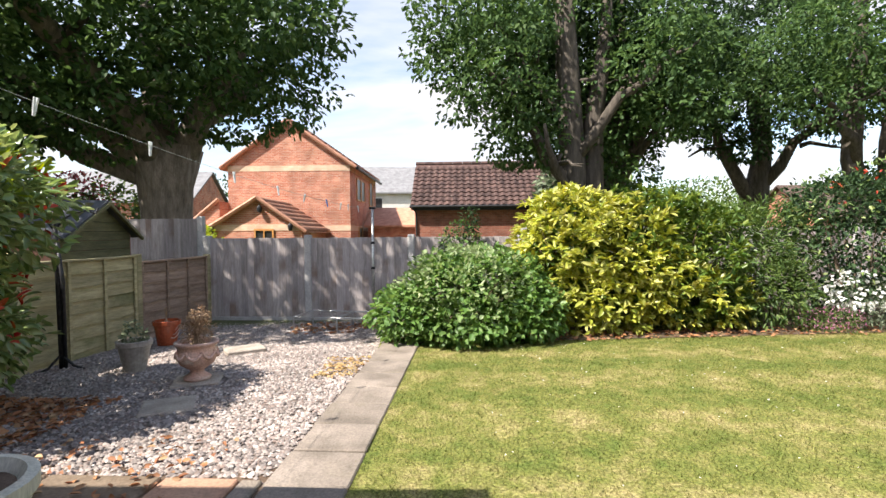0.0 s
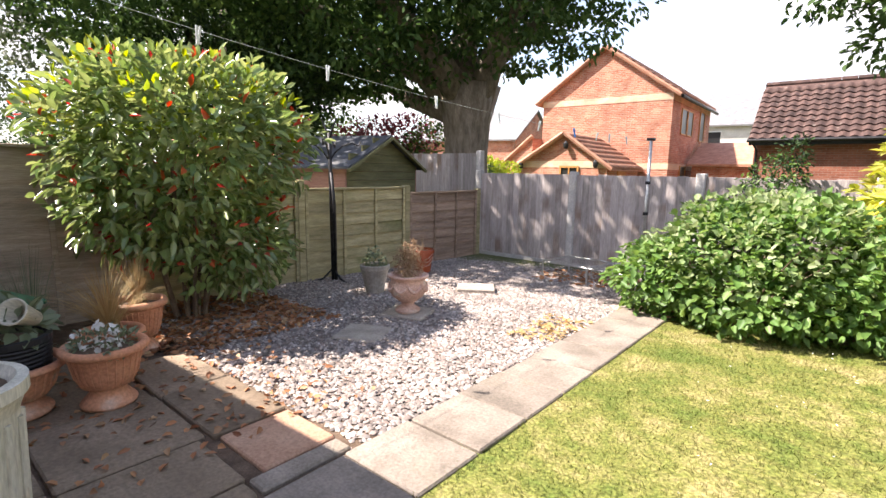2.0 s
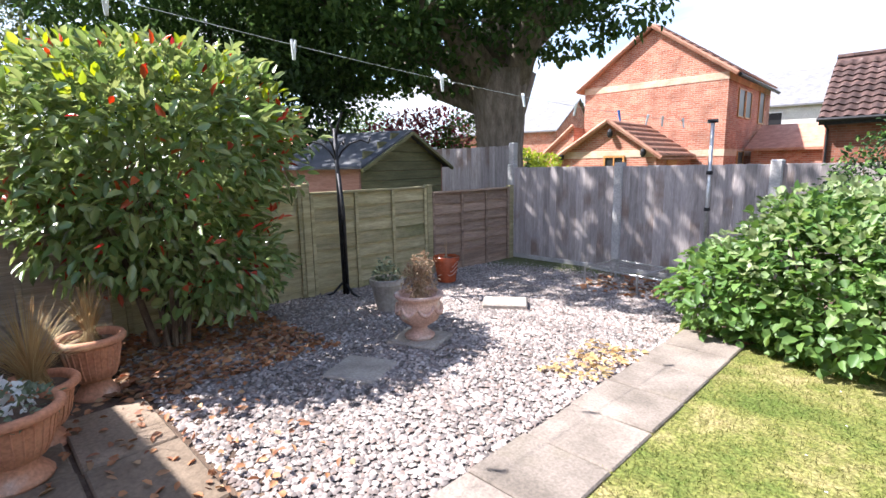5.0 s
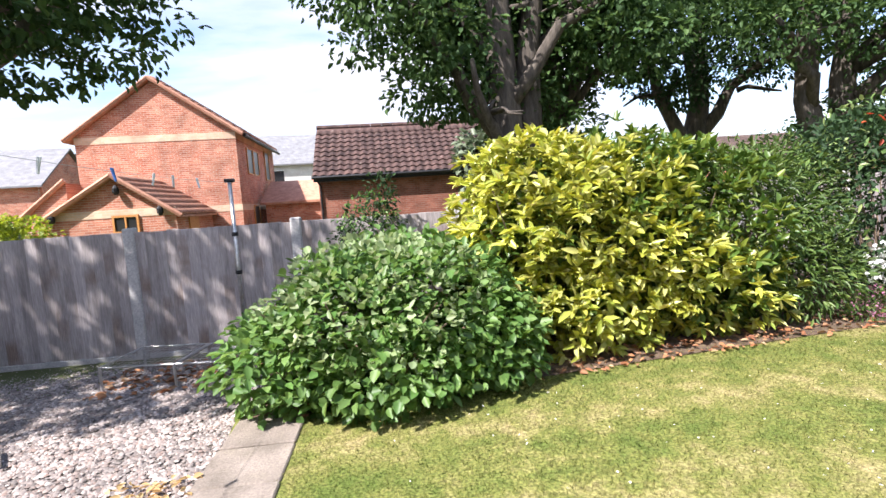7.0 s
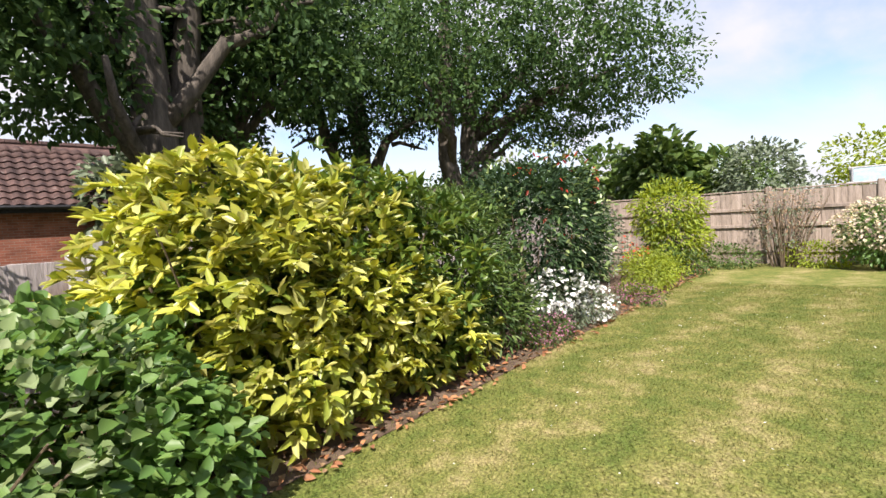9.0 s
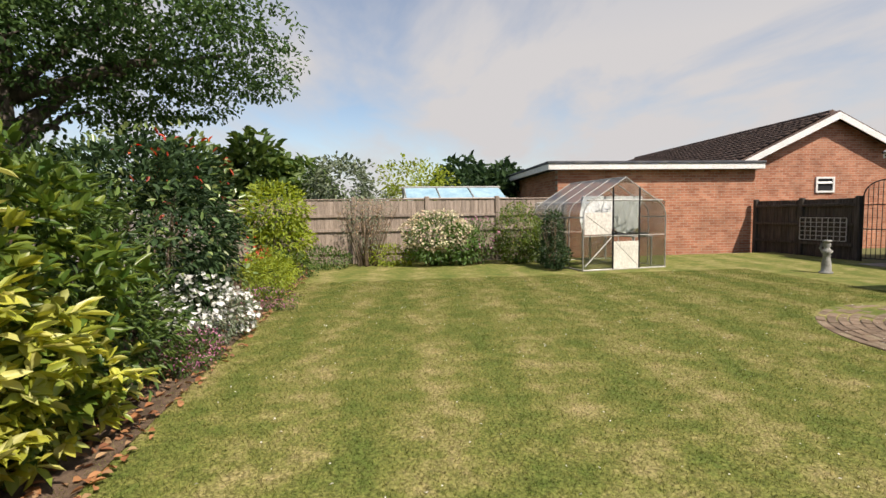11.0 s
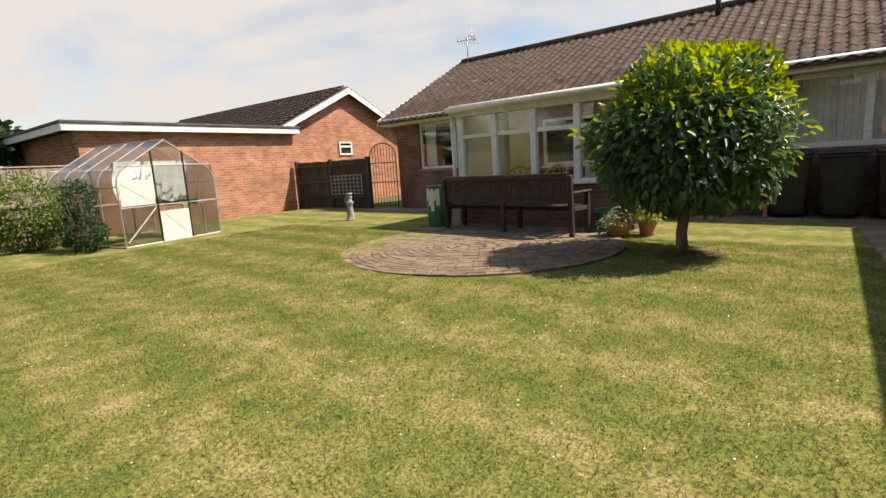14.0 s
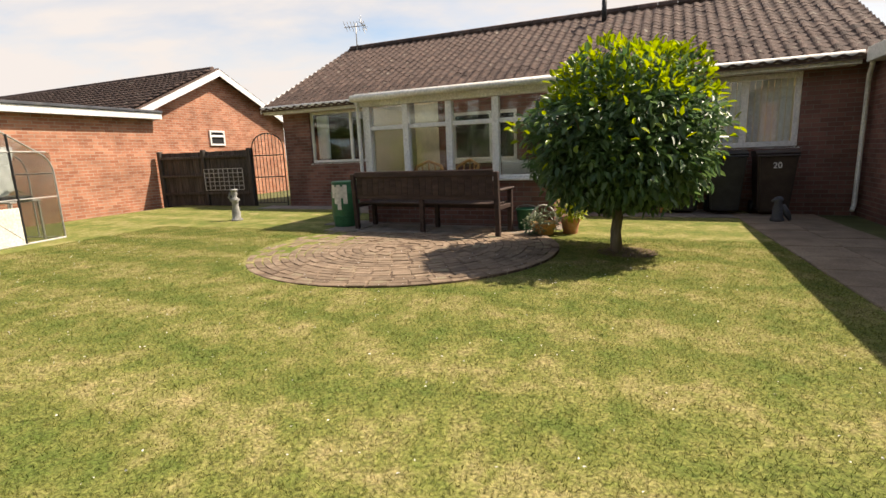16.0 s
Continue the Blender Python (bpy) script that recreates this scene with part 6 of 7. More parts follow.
# ---- shed behind the fence ----
def shed():
    s = thing("garden_shed", *corner(-4.45, 7.58), 9.4, "neighbour's small shed with felt roof and green boarded gable", "shed", z=-0.1)
    hw, ev, rg, ln = 1.0, 1.44, 1.84, 1.3
    part("wall_side", box(-ln, 0, -hw, -hw + 0.03, 0, ev), M_SHEDRED, s)
    part("wall_side", box(-ln, 0, hw - 0.03, hw, 0, ev), M_SHEDRED, s)
    part("wall_back", box(-ln, -ln + 0.03, -hw + 0.032, hw - 0.032, 0, ev), M_SHED, s)
    n = 15
    for k in range(n):
        z0, z1 = rg * k / n, rg * (k + 1) / n
        w = hw - 0.035 if z0 < ev else (hw - 0.035) * (rg - z0) / (rg - ev)
        if w < 0.05:
            continue
        part("board", box(-0.03 + 0.004 * (k % 2), 0.004 * (k % 2), -w, w, z0, z1 - 0.004, 0.003), M_SHED, s)
    for sgn in (-1, 1):
        bm = bmesh.new()
        p = [(-ln - 0.1, sgn * (hw + 0.1), ev - 0.06), (0.12, sgn * (hw + 0.1), ev - 0.06), (0.12, 0, rg + 0.02), (-ln - 0.1, 0, rg + 0.02)]
        f = bm.faces.new([bm.verts.new(q) for q in p])
        r = bmesh.ops.extrude_face_region(bm, geom=[f])
        bmesh.ops.translate(bm, vec=(0, 0, 0.025), verts=[v for v in r["geom"] if isinstance(v, bmesh.types.BMVert)])
        bmesh.ops.recalc_face_normals(bm, faces=bm.faces)
        part("roof", bm, M_FELT, s)
        part("bargeboard", tube([(0.13, sgn * (hw + 0.1), ev - 0.08), (0.13, 0, rg)], 0.028, 4), M_SHED, s)


shed()


# ---- buildings beyond the fences ----
def swap_xy():
    return Matrix(((0, 1, 0, 0), (1, 0, 0, 0), (0, 0, 1, 0), (0, 0, 0, 1)))


def brick_house():
    h = thing("brick_house", *corner(-7.94, 23.7), -3.97, "two-storey orange brick house with pale bands and small extension", "house", z=-0.48)
    w, ev, rg, ln = 2.84, 5.02, 6.94, 7.1
    part("wall_gable", prism([(-w, 0), (w, 0), (w, ev), (0, rg), (-w, ev)], 0, 0.25), M_ORANGE, h)
    side = part("wall_side", box(w - 0.25, w, 0.252, ln, 0, ev), M_ORANGEY, h)
    part("wall_side", box(-w, -w + 0.25, 0.252, ln, 0, ev), M_ORANGEY, h)
    part("wall_back", prism([(-w, 0), (w, 0), (w, ev), (0, rg), (-w, ev)], ln, ln + 0.2), M_ORANGE, h)
    for z in (4.72, 1.95):
        part("band", box(-w - 0.012, w + 0.012, -0.014, 0.0, z, z + 0.26), M_BUFFB, h)
        part("band", box(w + 0.001, w + 0.014, 0.0, ln, z, z + 0.26), M_BUFFB, h)
    u = math.hypot(w + 0.35, rg - ev + 0.25)
    for sgn in (-1, 1):
        bm = bmesh.new()
        p = [(sgn * (w + 0.3), -0.15, ev - 0.22), (sgn * (w + 0.3), ln + 0.3, ev - 0.22), (0, ln + 0.3, rg + 0.06), (0, -0.15, rg + 0.06)]
        f = bm.faces.new([bm.verts.new(q) for q in p])
        r = bmesh.ops.extrude_face_region(bm, geom=[f])
        bmesh.ops.translate(bm, vec=(0, 0, 0.1), verts=[v for v in r["geom"] if isinstance(v, bmesh.types.BMVert)])
        bmesh.ops.recalc_face_normals(bm, faces=bm.faces)
        part("roof", bm, M_TILEO, h)
        part("verge", tube([(sgn * (w + 0.32), -0.16, ev - 0.16), (0, -0.16, rg + 0.12)], 0.085, 6), M_TILEO, h)
    tiled_slope(h, (w + 0.32, -0.1, ev - 0.08), (0, 1, 0), (-(w + 0.3), 0, rg - ev + 0.28), ln, u - 0.1, M_TILEO, 0.3, 0.34)
    part("gutter", tube([(w + 0.36, -0.1, ev - 0.2), (w + 0.36, ln, ev - 0.2)], 0.07, 8), M_IRON, h)
    for y, z, hh in ((1.5, 3.5, 1.0), (2.6, 3.5, 1.0), (5.0, 3.4, 1.3), (1.9, 0.9, 1.2), (5.0, 0.9, 1.2)):
        wn2 = new("window"); wn2.parent = h
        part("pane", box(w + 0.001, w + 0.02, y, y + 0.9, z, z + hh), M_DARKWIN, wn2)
        for a, b in (((y - 0.05, z - 0.05), (y + 0.95, z)), ((y - 0.05, z + hh), (y + 0.95, z + hh + 0.05)), ((y - 0.05, z), (y, z + hh)), ((y + 0.9, z), (y + 0.95, z + hh))):
            part("frame", box(w + 0.001, w + 0.05, a[0], b[0], a[1], b[1]), M_PINE, wn2)
    # extension with its own small gable
    e0, e1, ew, er = -1.95, 1.7, 2.0, 3.15
    part("extension_wall", prism([(e0, 0), (e1, 0), (e1, ew), (0.0, er), (e0, ew)], -3.6, -3.35), M_ORANGE, h)
    part("extension_band", box(e0 - 0.01, e1 + 0.01, -3.615, -3.601, 1.95, 2.2), M_BUFFB, h)
    part("extension_side", box(e1 - 0.25, e1, -3.348, -0.003, 0, ew), M_ORANGEY, h)
    part("extension_side", box(e0, e0 + 0.25, -3.348, -0.003, 0, ew), M_ORANGEY, h)
    for sgn, ex in ((1, e1), (-1, e0)):
        up = Vector((-ex, 0, er - ew))
        bm = bmesh.new()
        p = [(ex * 1.12, -3.75, ew - 0.16), (ex * 1.12, 0, ew - 0.16), (0, 0, er + 0.03), (0, -3.75, er + 0.03)]
        f = bm.faces.new([bm.verts.new(q) for q in p])
        r = bmesh.ops.extrude_face_region(bm, geom=[f])
        bmesh.ops.translate(bm, vec=(0, 0, 0.07), verts=[v for v in r["geom"] if isinstance(v, bmesh.types.BMVert)])
        bmesh.ops.recalc_face_normals(bm, faces=bm.faces)
        part("extension_roof", bm, M_TILEO, h)
        part("extension_verge", tube([(ex * 1.13, -3.76, ew - 0.1), (0, -3.76, er + 0.1)], 0.08, 6), M_TILEO, h)
    tiled_slope(h, (e1 * 1.12, -3.72, ew - 0.06), (0, 1, 0), (-e1, 0, er - ew), 3.7, 2.5, M_TILEO, 0.3, 0.34)
    part("catslide_wall", prism([(-w - 1.6, 0), (-w, 0), (-w, 3.3), (-w - 1.6, 2.0)], -0.9, 0.2), M_ORANGE, h)
    part("catslide_verge", tube([(-w - 1.9, -0.95, 1.85), (-w, -0.95, 3.4)], 0.09, 6), M_TILEO, h)
    wn3 = new("window"); wn3.parent = h
    part("pane", box(-0.1, 0.55, -3.62, -3.602, 1.05, 1.95), M_DARKWIN, wn3)
    for a, b in (((-0.16, 0.98), (0.61, 1.05)), ((-0.16, 1.95), (0.61, 2.02)), ((-0.16, 1.05), (-0.1, 1.95)), ((0.55, 1.05), (0.61, 1.95)), ((0.2, 1.05), (0.25, 1.95)), ((-0.1, 1.47), (0.55, 1.52))):
        part("frame", box(a[0], b[0], -3.66, -3.602, a[1], b[1]), M_PINE, wn3)
    d = new("door"); d.parent = h
    part("leaf", box(e1 + 0.001, e1 + 0.05, -2.6, -1.7, 0.1, 2.0), M_PINE, d)
    for x, z in ((0.1, 2.75), (1.3, 2.05), (-1.8, 1.98)):
        part("lantern", lathe([(0.05, 0), (0.1, 0.08), (0.1, 0.2), (0.03, 0.3)], 8), M_IRON, h).matrix_basis = pose(x, -3.75, z - 0.1)


brick_house()


def tiled_garage():
    g = thing("tiled_garage", *corner(-2.01, 22.6), -4.6, "low brick outbuilding with a dark red tiled roof", "garage", z=-0.03)
    ln, ev, rg, dp = 9.3, 2.6, 4.65, 2.6
    part("wall_front", box(0.05, ln, 0, 0.22, 0, ev), M_DBRICK, g)
    part("wall_side", prism([(0.22, 0), (2 * dp, 0), (2 * dp, ev), (dp, rg - 0.1), (0.22, ev)], 0.05, 0.27), M_DBRICK, g).matrix_basis = swap_xy()
    for sgn in (0, 1):
        bm = bmesh.new()
        y0 = -0.25 if sgn == 0 else 2 * dp + 0.25
        p = [(-0.12, y0, ev - 0.12), (ln + 0.1, y0, ev - 0.12), (ln + 0.1, dp, rg), (-0.12, dp, rg)]
        f = bm.faces.new([bm.verts.new(q) for q in p])
        r = bmesh.ops.extrude_face_region(bm, geom=[f])
        bmesh.ops.translate(bm, vec=(0, 0, 0.06), verts=[v for v in r["geom"] if isinstance(v, bmesh.types.BMVert)])
        bmesh.ops.recalc_face_normals(bm, faces=bm.faces)
        part("roof", bm, M_TILER, g)
    tiled_slope(g, (-0.12, -0.3, ev - 0.07), (1, 0, 0), (0, dp + 0.25, rg - ev + 0.12), ln + 0.2, math.hypot(dp + 0.25, rg - ev + 0.1), M_TILER, 0.3, 0.33, pieces=260)
    for k in range(21):
        part("ridge_tile", tube([(-0.12 + 0.45 * k, dp, rg + 0.06), (0.32 + 0.45 * k, dp, rg + 0.06)], 0.11, 8), M_TILER, g)
    part("gutter", tube([(-0.15, -0.34, ev - 0.1), (ln, -0.34, ev - 0.1)], 0.06, 8), M_IRON, g)
    part("fascia", box(-0.1, ln, -0.26, -0.23, ev - 0.26, ev - 0.12), M_IRON, g)
    part("downpipe", tube([(0.0, -0.3, ev - 0.15), (0.12, -0.06, ev - 0.4), (0.12, -0.06, 0.1)], 0.035, 8), M_IRON, g)


tiled_garage()


def far_house(name, x, y, w, d, ev, rg, rz, wall, roof, label):
    h = thing(name, x, y, rz, label, "house", z=-0.4)
    part("wall_front", box(-w / 2, w / 2, -d / 2, -d / 2 + 0.2, 0, ev), wall, h)
    part("wall_back", box(-w / 2, w / 2, d / 2 - 0.2, d / 2, 0, ev), wall, h)
    for s in (-1, 1):
        part("wall_gable", prism([(-d / 2 + 0.2, 0), (d / 2 - 0.2, 0), (d / 2 - 0.2, ev), (0, rg - 0.1), (-d / 2 + 0.2, ev)], s * w / 2 - 0.1, s * w / 2 + 0.1), wall, h).matrix_basis = swap_xy()
        bm = bmesh.new()
        p = [(-w / 2 - 0.3, s * (d / 2 + 0.3), ev - 0.15), (w / 2 + 0.3, s * (d / 2 + 0.3), ev - 0.15), (w / 2 + 0.3, 0, rg), (-w / 2 - 0.3, 0, rg)]
        f = bm.faces.new([bm.verts.new(q) for q in p])
        r = bmesh.ops.extrude_face_region(bm, geom=[f])
        bmesh.ops.translate(bm, vec=(0, 0, 0.1), verts=[v for v in r["geom"] if isinstance(v, bmesh.types.BMVert)])
        bmesh.ops.recalc_face_normals(bm, faces=bm.faces)
        part("roof", bm, roof, h)
    n = max(2, int(w / 3))
    for k in range(n):
        xx = -w / 2 + w * (k + 0.5) / n
        for z in ((1.0, 3.4) if ev > 4 else (1.0,)):
            q = new("window"); q.parent = h
            part("pane", box(xx - 0.5, xx + 0.5, -d / 2 - 0.012, -d / 2 - 0.002, z, z + 1.1), M_DARKWIN, q)
            part("frame", box(xx - 0.56, xx + 0.56, -d / 2 - 0.06, -d / 2 - 0.014, z - 0.07, z - 0.002), M_UPVC, q)
            part("frame", box(xx - 0.56, xx + 0.56, -d / 2 - 0.06, -d / 2 - 0.014, z + 1.102, z + 1.17), M_UPVC, q)
    return h


far_house("rendered_house", -2.4, 44, 7, 8, 5.0, 7.4, 3, M_RENDER, M_SLATE, "distant pale rendered house with grey tiled roof")
far_house("distant_house", -20.5, 38, 9, 8, 4.0, 6.3, 4, M_ORANGE, M_SLATE, "distant brick house with grey roof")
far_house("distant_bungalow", -34, 28, 14, 8, 2.4, 4.2, 60, M_ORANGE, M_TILEO, "distant bungalow with orange tiled roof behind the trees")
far_house("distant_bungalow", 22, 24, 9, 6, 2.4, 3.9, -10, M_ORANGE, M_TILE, "distant brick bungalow beyond the hedge")


def low_extension():
    h = thing("brick_outhouse", -3.1, 26.5, -4, "low brick outhouse with orange tiled roof beside the house", "outhouse", z=-0.3)
    part("wall", box(0, 3.6, 0, 2.5, 0, 2.0), M_ORANGE, h)
    part("roof", prism([(-0.2, 1.95), (2.7, 3.0), (2.7, 3.1), (-0.2, 2.05)], -0.2, 3.8), M_TILEO, h).matrix_basis = swap_xy()


low_extension()


def east_neighbour():
    g = thing("flat_roofed_garage", 13.36, -5.62, 87, "neighbour's flat-roofed red brick garage with white fascia", "garage", z=0.08)
    ln = 5.85
    part("wall_front", box(0, ln, -0.22, 0, -0.1, 2.42), M_BRICK, g)
    part("wall_end", box(ln - 0.22, ln, -5.0, -0.222, -0.1, 2.42), M_BRICKY, g)
    part("wall_end", box(0, 0.22, -5.0, -0.222, -0.1, 2.42), M_BRICKY, g)
    part("fascia", box(-0.12, ln + 0.3, 0.2, 0.24, 2.4, 2.56, 0.006), M_WHITE, g)
    part("fascia", box(ln + 0.3, ln + 0.335, -5.2, 0.24, 2.4, 2.56, 0.006), M_WHITE, g)
    part("soffit", box(-0.1, ln + 0.3, 0.0, 0.198, 2.41, 2.43), M_IRON, g)
    part("roof_deck", box(-0.12, ln + 0.298, -5.2, 0.198, 2.44, 2.56), M_FELT, g)
    part("roof_trim", box(-0.14, ln + 0.36, -5.22, 0.27, 2.562, 2.63, 0.01), M_FELT, g)
    b = thing("neighbour_bungalow", 14.4, -9.1, 87, "neighbour's brick bungalow gable with white bargeboards", "house", z=0.08)
    w, ev, rg, dp = 3.3, 2.62, 4.16, 13
    op = (1.1, 1.75, 1.75, 2.15)
    part("wall_gable", prism([(-w, -0.1), (w, -0.1), (w, ev), (0, rg), (-w, ev)], -0.25, 0), M_BRICK, b)
    part("wall_side", box(w - 0.25, w, -dp, -0.252, -0.1, ev), M_BRICKY, b)
    part("wall_side", box(-w, -w + 0.25, -dp, -0.252, -0.1, ev), M_BRICKY, b)
    q = new("window"); q.parent = b
    part("pane", box(-0.12, 0.4, 0.002, 0.012, 1.82, 2.2), M_DARKWIN, q)
    for x0, x1, z0, z1 in ((-0.18, 0.46, 1.76, 1.82), (-0.18, 0.46, 2.2, 2.26), (-0.18, -0.12, 1.82, 2.2), (0.4, 0.46, 1.82, 2.2)):
        part("frame", box(x0, x1, 0.002, 0.05, z0, z1), M_UPVC, q)
    part("open_light", box(-0.14, 0.42, 0.0, 0.03, 0.0, 0.3, 0.004), M_UPVC, q).matrix_basis = pose(0, 0.04, 2.03, 40)
    for s in (-1, 1):
        bm = bmesh.new()
        p = [(s * (w + 0.3), -dp, ev - 0.14), (s * (w + 0.3), 0.3, ev - 0.14), (0, 0.3, rg + 0.06), (0, -dp, rg + 0.06)]
        f = bm.faces.new([bm.verts.new(v) for v in p])
        r = bmesh.ops.extrude_face_region(bm, geom=[f])
        bmesh.ops.translate(bm, vec=(0, 0, 0.07), verts=[v for v in r["geom"] if isinstance(v, bmesh.types.BMVert)])
        bmesh.ops.recalc_face_normals(bm, faces=bm.faces)
        part("roof", bm, M_TILE, b)
        part("bargeboard", prism([(s * (w + 0.34), ev - 0.32), (s * (w + 0.34), ev - 0.13), (0, rg + 0.08), (0, rg - 0.13)], 0.3, 0.33), M_WHITE, b)
    tiled_slope(b, (w + 0.32, -dp, ev - 0.06), (0, 1, 0), (-(w + 0.3), 0, rg - ev + 0.2), dp + 0.3, math.hypot(w + 0.3, rg - ev + 0.2), M_TILE, 0.24, 0.27)
    for k in range(29):
        part("ridge_tile", tube([(0, -dp + 0.45 * k, rg + 0.1), (0, -dp + 0.44 + 0.45 * k, rg + 0.1)], 0.11, 8), M_TILE, b)


east_neighbour()


def glazed_frame():
    g = thing("glazed_lean_to", 14.0, 2.5, 0, "blue glazed roof of a frame behind the fence", "lean-to", z=0)
    for k in range(3):
        y = -0.9 + 0.95 * k
        part("pane", prism([(0, 1.72), (0.9, 2.05), (0.9, 2.07), (0, 1.74)], y, y + 0.9), M_BLUEGLASS, g)
        part("bar", tube([(0, y + 0.925, 1.76), (0.9, y + 0.925, 2.09)], 0.02, 6), M_ALU, g)
    part("front_bar", tube([(-0.02, -0.95, 1.73), (-0.02, 2.0, 1.73)], 0.03, 6), M_ALU, g)
    part("top_bar", tube([(0.92, -0.95, 2.09), (0.92, 2.0, 2.09)], 0.03, 6), M_ALU, g)
    for y in (-0.9, 1.95):
        part("leg", tube([(0.9, y, 0), (0.9, y, 2.07)], 0.03, 6), M_ALU, g)
        part("leg", tube([(0, y, 0), (0, y, 1.72)], 0.03, 6), M_ALU, g)


glazed_frame()


# ---- shrubs ----
def stems(parent, n, r, h, seed, material=M_TWIG, thick=0.014):
    rng = random.Random(seed)
    for _ in range(n):
        bm = bmesh.new()
        a, q = rng.uniform(0, 6.28), rng.uniform(0.2, 1.0)
        x, y = 0.25 * r * math.cos(a) * q, 0.25 * r * math.sin(a) * q
        ex, ey = r * q * math.cos(a + rng.uniform(-0.4, 0.4)), r * q * math.sin(a)
        add_tube(bm, [(x, y, -0.05), ((x + ex) / 2 + rng.uniform(-0.05, 0.05), (y + ey) / 2, h * 0.5), (ex, ey, h * rng.uniform(0.75, 1.0))], [thick, thick * 0.7, thick * 0.3], 5)
        part("stem", bm, material, parent)


def shrub(name, x, y, label, group=""):
    return thing(name, x, y, 0, label, "shrub", group)


dg1 = shrub("dogwood_shrub", 0.12, 7.12, "low spreading broad-leaved green shrub at the lawn edge")
dg1.scale = (1.0, 1.0, 0.9)
stems(dg1, 16, 0.9, 0.9, 51)
foliage(dg1, "leaves", [(-0.1, 0, 0.55, 0.75, 0.75, 0.6), (0.5, -0.05, 0.6, 0.65, 0.7, 0.62), (-0.6, -0.1, 0.35, 0.5, 0.6, 0.42), (0.1, -0.45, 0.3, 0.7, 0.45, 0.35), (0.3, 0.3, 0.75, 0.7, 0.6, 0.55), (0.85, -0.3, 0.4, 0.4, 0.45, 0.45)], 10500, 0.082, 0.056, L_DOG, 52, 0.55, floor=0.02, droop=0.3, spread=1.2)

foliage(dg1, "young_leaves", [(0.1, -0.1, 0.68, 0.85, 0.72, 0.55)], 1500, 0.062, 0.048, L_PALE, 152, 0.9, floor=0.35, droop=-0.3)
lau = shrub("spotted_laurel", 1.85, 7.75, "large spotted laurel with bright yellow-splashed leaves")
lau.scale = (1.1, 1.0, 0.9)
stems(lau, 18, 0.9, 1.6, 53)
foliage(lau, "yellow_leaves", [(-0.15, -0.05, 1.0, 0.75, 0.95, 1.05), (-0.05, -0.1, 1.55, 0.6, 0.8, 0.6), (0.45, -0.15, 1.0, 0.75, 0.9, 1.05), (0.1, -0.55, 0.5, 0.8, 0.5, 0.5)], 11500, 0.115, 0.047, L_LAUREL, 54, 0.6, floor=0.02, droop=0.1, spread=1.25, whorl=6)
foliage(lau, "inner_leaves", [(0.1, 0, 0.95, 0.8, 0.75, 0.95), (0.6, 0.1, 0.8, 0.7, 0.7, 0.85)], 4200, 0.13, 0.06, L_LAURELG, 154, 0.3, floor=0.02, droop=0.2)
lau2 = shrub("green_laurel", 2.95, 7.8, "large laurel with green and yellow-edged leaves")
lau2.scale = (1.05, 1.0, 0.92)
stems(lau2, 14, 0.9, 1.6, 55)
foliage(lau2, "leaves", [(-0.3, -0.05, 1.05, 0.75, 0.95, 1.0), (0.35, -0.1, 0.95, 0.7, 0.95, 0.98), (0.0, 0.1, 1.45, 0.8, 0.8, 0.6), (0.2, -0.5, 0.45, 0.8, 0.5, 0.48)], 9500, 0.11, 0.045, L_LAURELG, 56, 0.6, floor=0.02, droop=0.1, spread=1.25, whorl=6)
foliage(lau2, "yellow_leaves", [(-0.2, -0.35, 0.65, 0.75, 0.7, 0.65), (0.3, -0.45, 0.4, 0.7, 0.6, 0.45)], 3000, 0.11, 0.045, L_LAUREL, 57, 0.8, floor=0.02, droop=0.1, spread=1.25, whorl=6)
rh = shrub("evergreen_shrub", 3.95, 7.65, "dark green narrow-leaved shrub beside the laurel")
stems(rh, 12, 0.6, 1.2, 58)
foliage(rh, "leaves", [(0, 0, 0.85, 0.62, 0.85, 0.85), (0.25, -0.35, 0.45, 0.6, 0.55, 0.48), (-0.1, 0.1, 1.3, 0.55, 0.6, 0.4), (0.7, 0.3, 1.0, 0.6, 0.7, 0.85)], 8500, 0.085, 0.022, L_MID, 59, 0.5, floor=0.02)
ph2 = shrub("dark_photinia", 5.75, 7.6, "tall dark photinia with a few coppery young leaves")
stems(ph2, 14, 0.8, 1.6, 60)
foliage(ph2, "leaves", [(0.75, -0.1, 1.05, 0.55, 0.6, 1.0), (-0.3, 0, 1.05, 0.85, 0.85, 1.0), (0.4, 0, 1.15, 0.75, 0.8, 0.95), (0.1, 0.2, 1.6, 0.8, 0.7, 0.5)], 9500, 0.085, 0.036, L_DARK, 61, 0.55, floor=0.15)
foliage(ph2, "young_leaves", [(0.75, -0.2, 1.55, 0.35, 0.45, 0.5), (0.1, -0.3, 1.85, 0.7, 0.5, 0.25)], 70, 0.08, 0.03, L_RED, 62, 0.85)
foliage(ph2, "light_leaves", [(0.1, -0.1, 1.2, 1.1, 0.85, 0.95)], 500, 0.08, 0.035, L_PHOT, 63, 0.95, floor=0.2)
wf = shrub("white_flowers", 5.45, 7.0, "drift of white flowers with grey-green leaves", "")
wf["category"] = "flowers"
foliage(wf, "leaves", [(0, 0, 0.3, 0.65, 0.38, 0.34), (0.45, -0.1, 0.2, 0.4, 0.3, 0.25)], 1700, 0.06, 0.018, L_GREYG, 64, 0.3, floor=0.01)
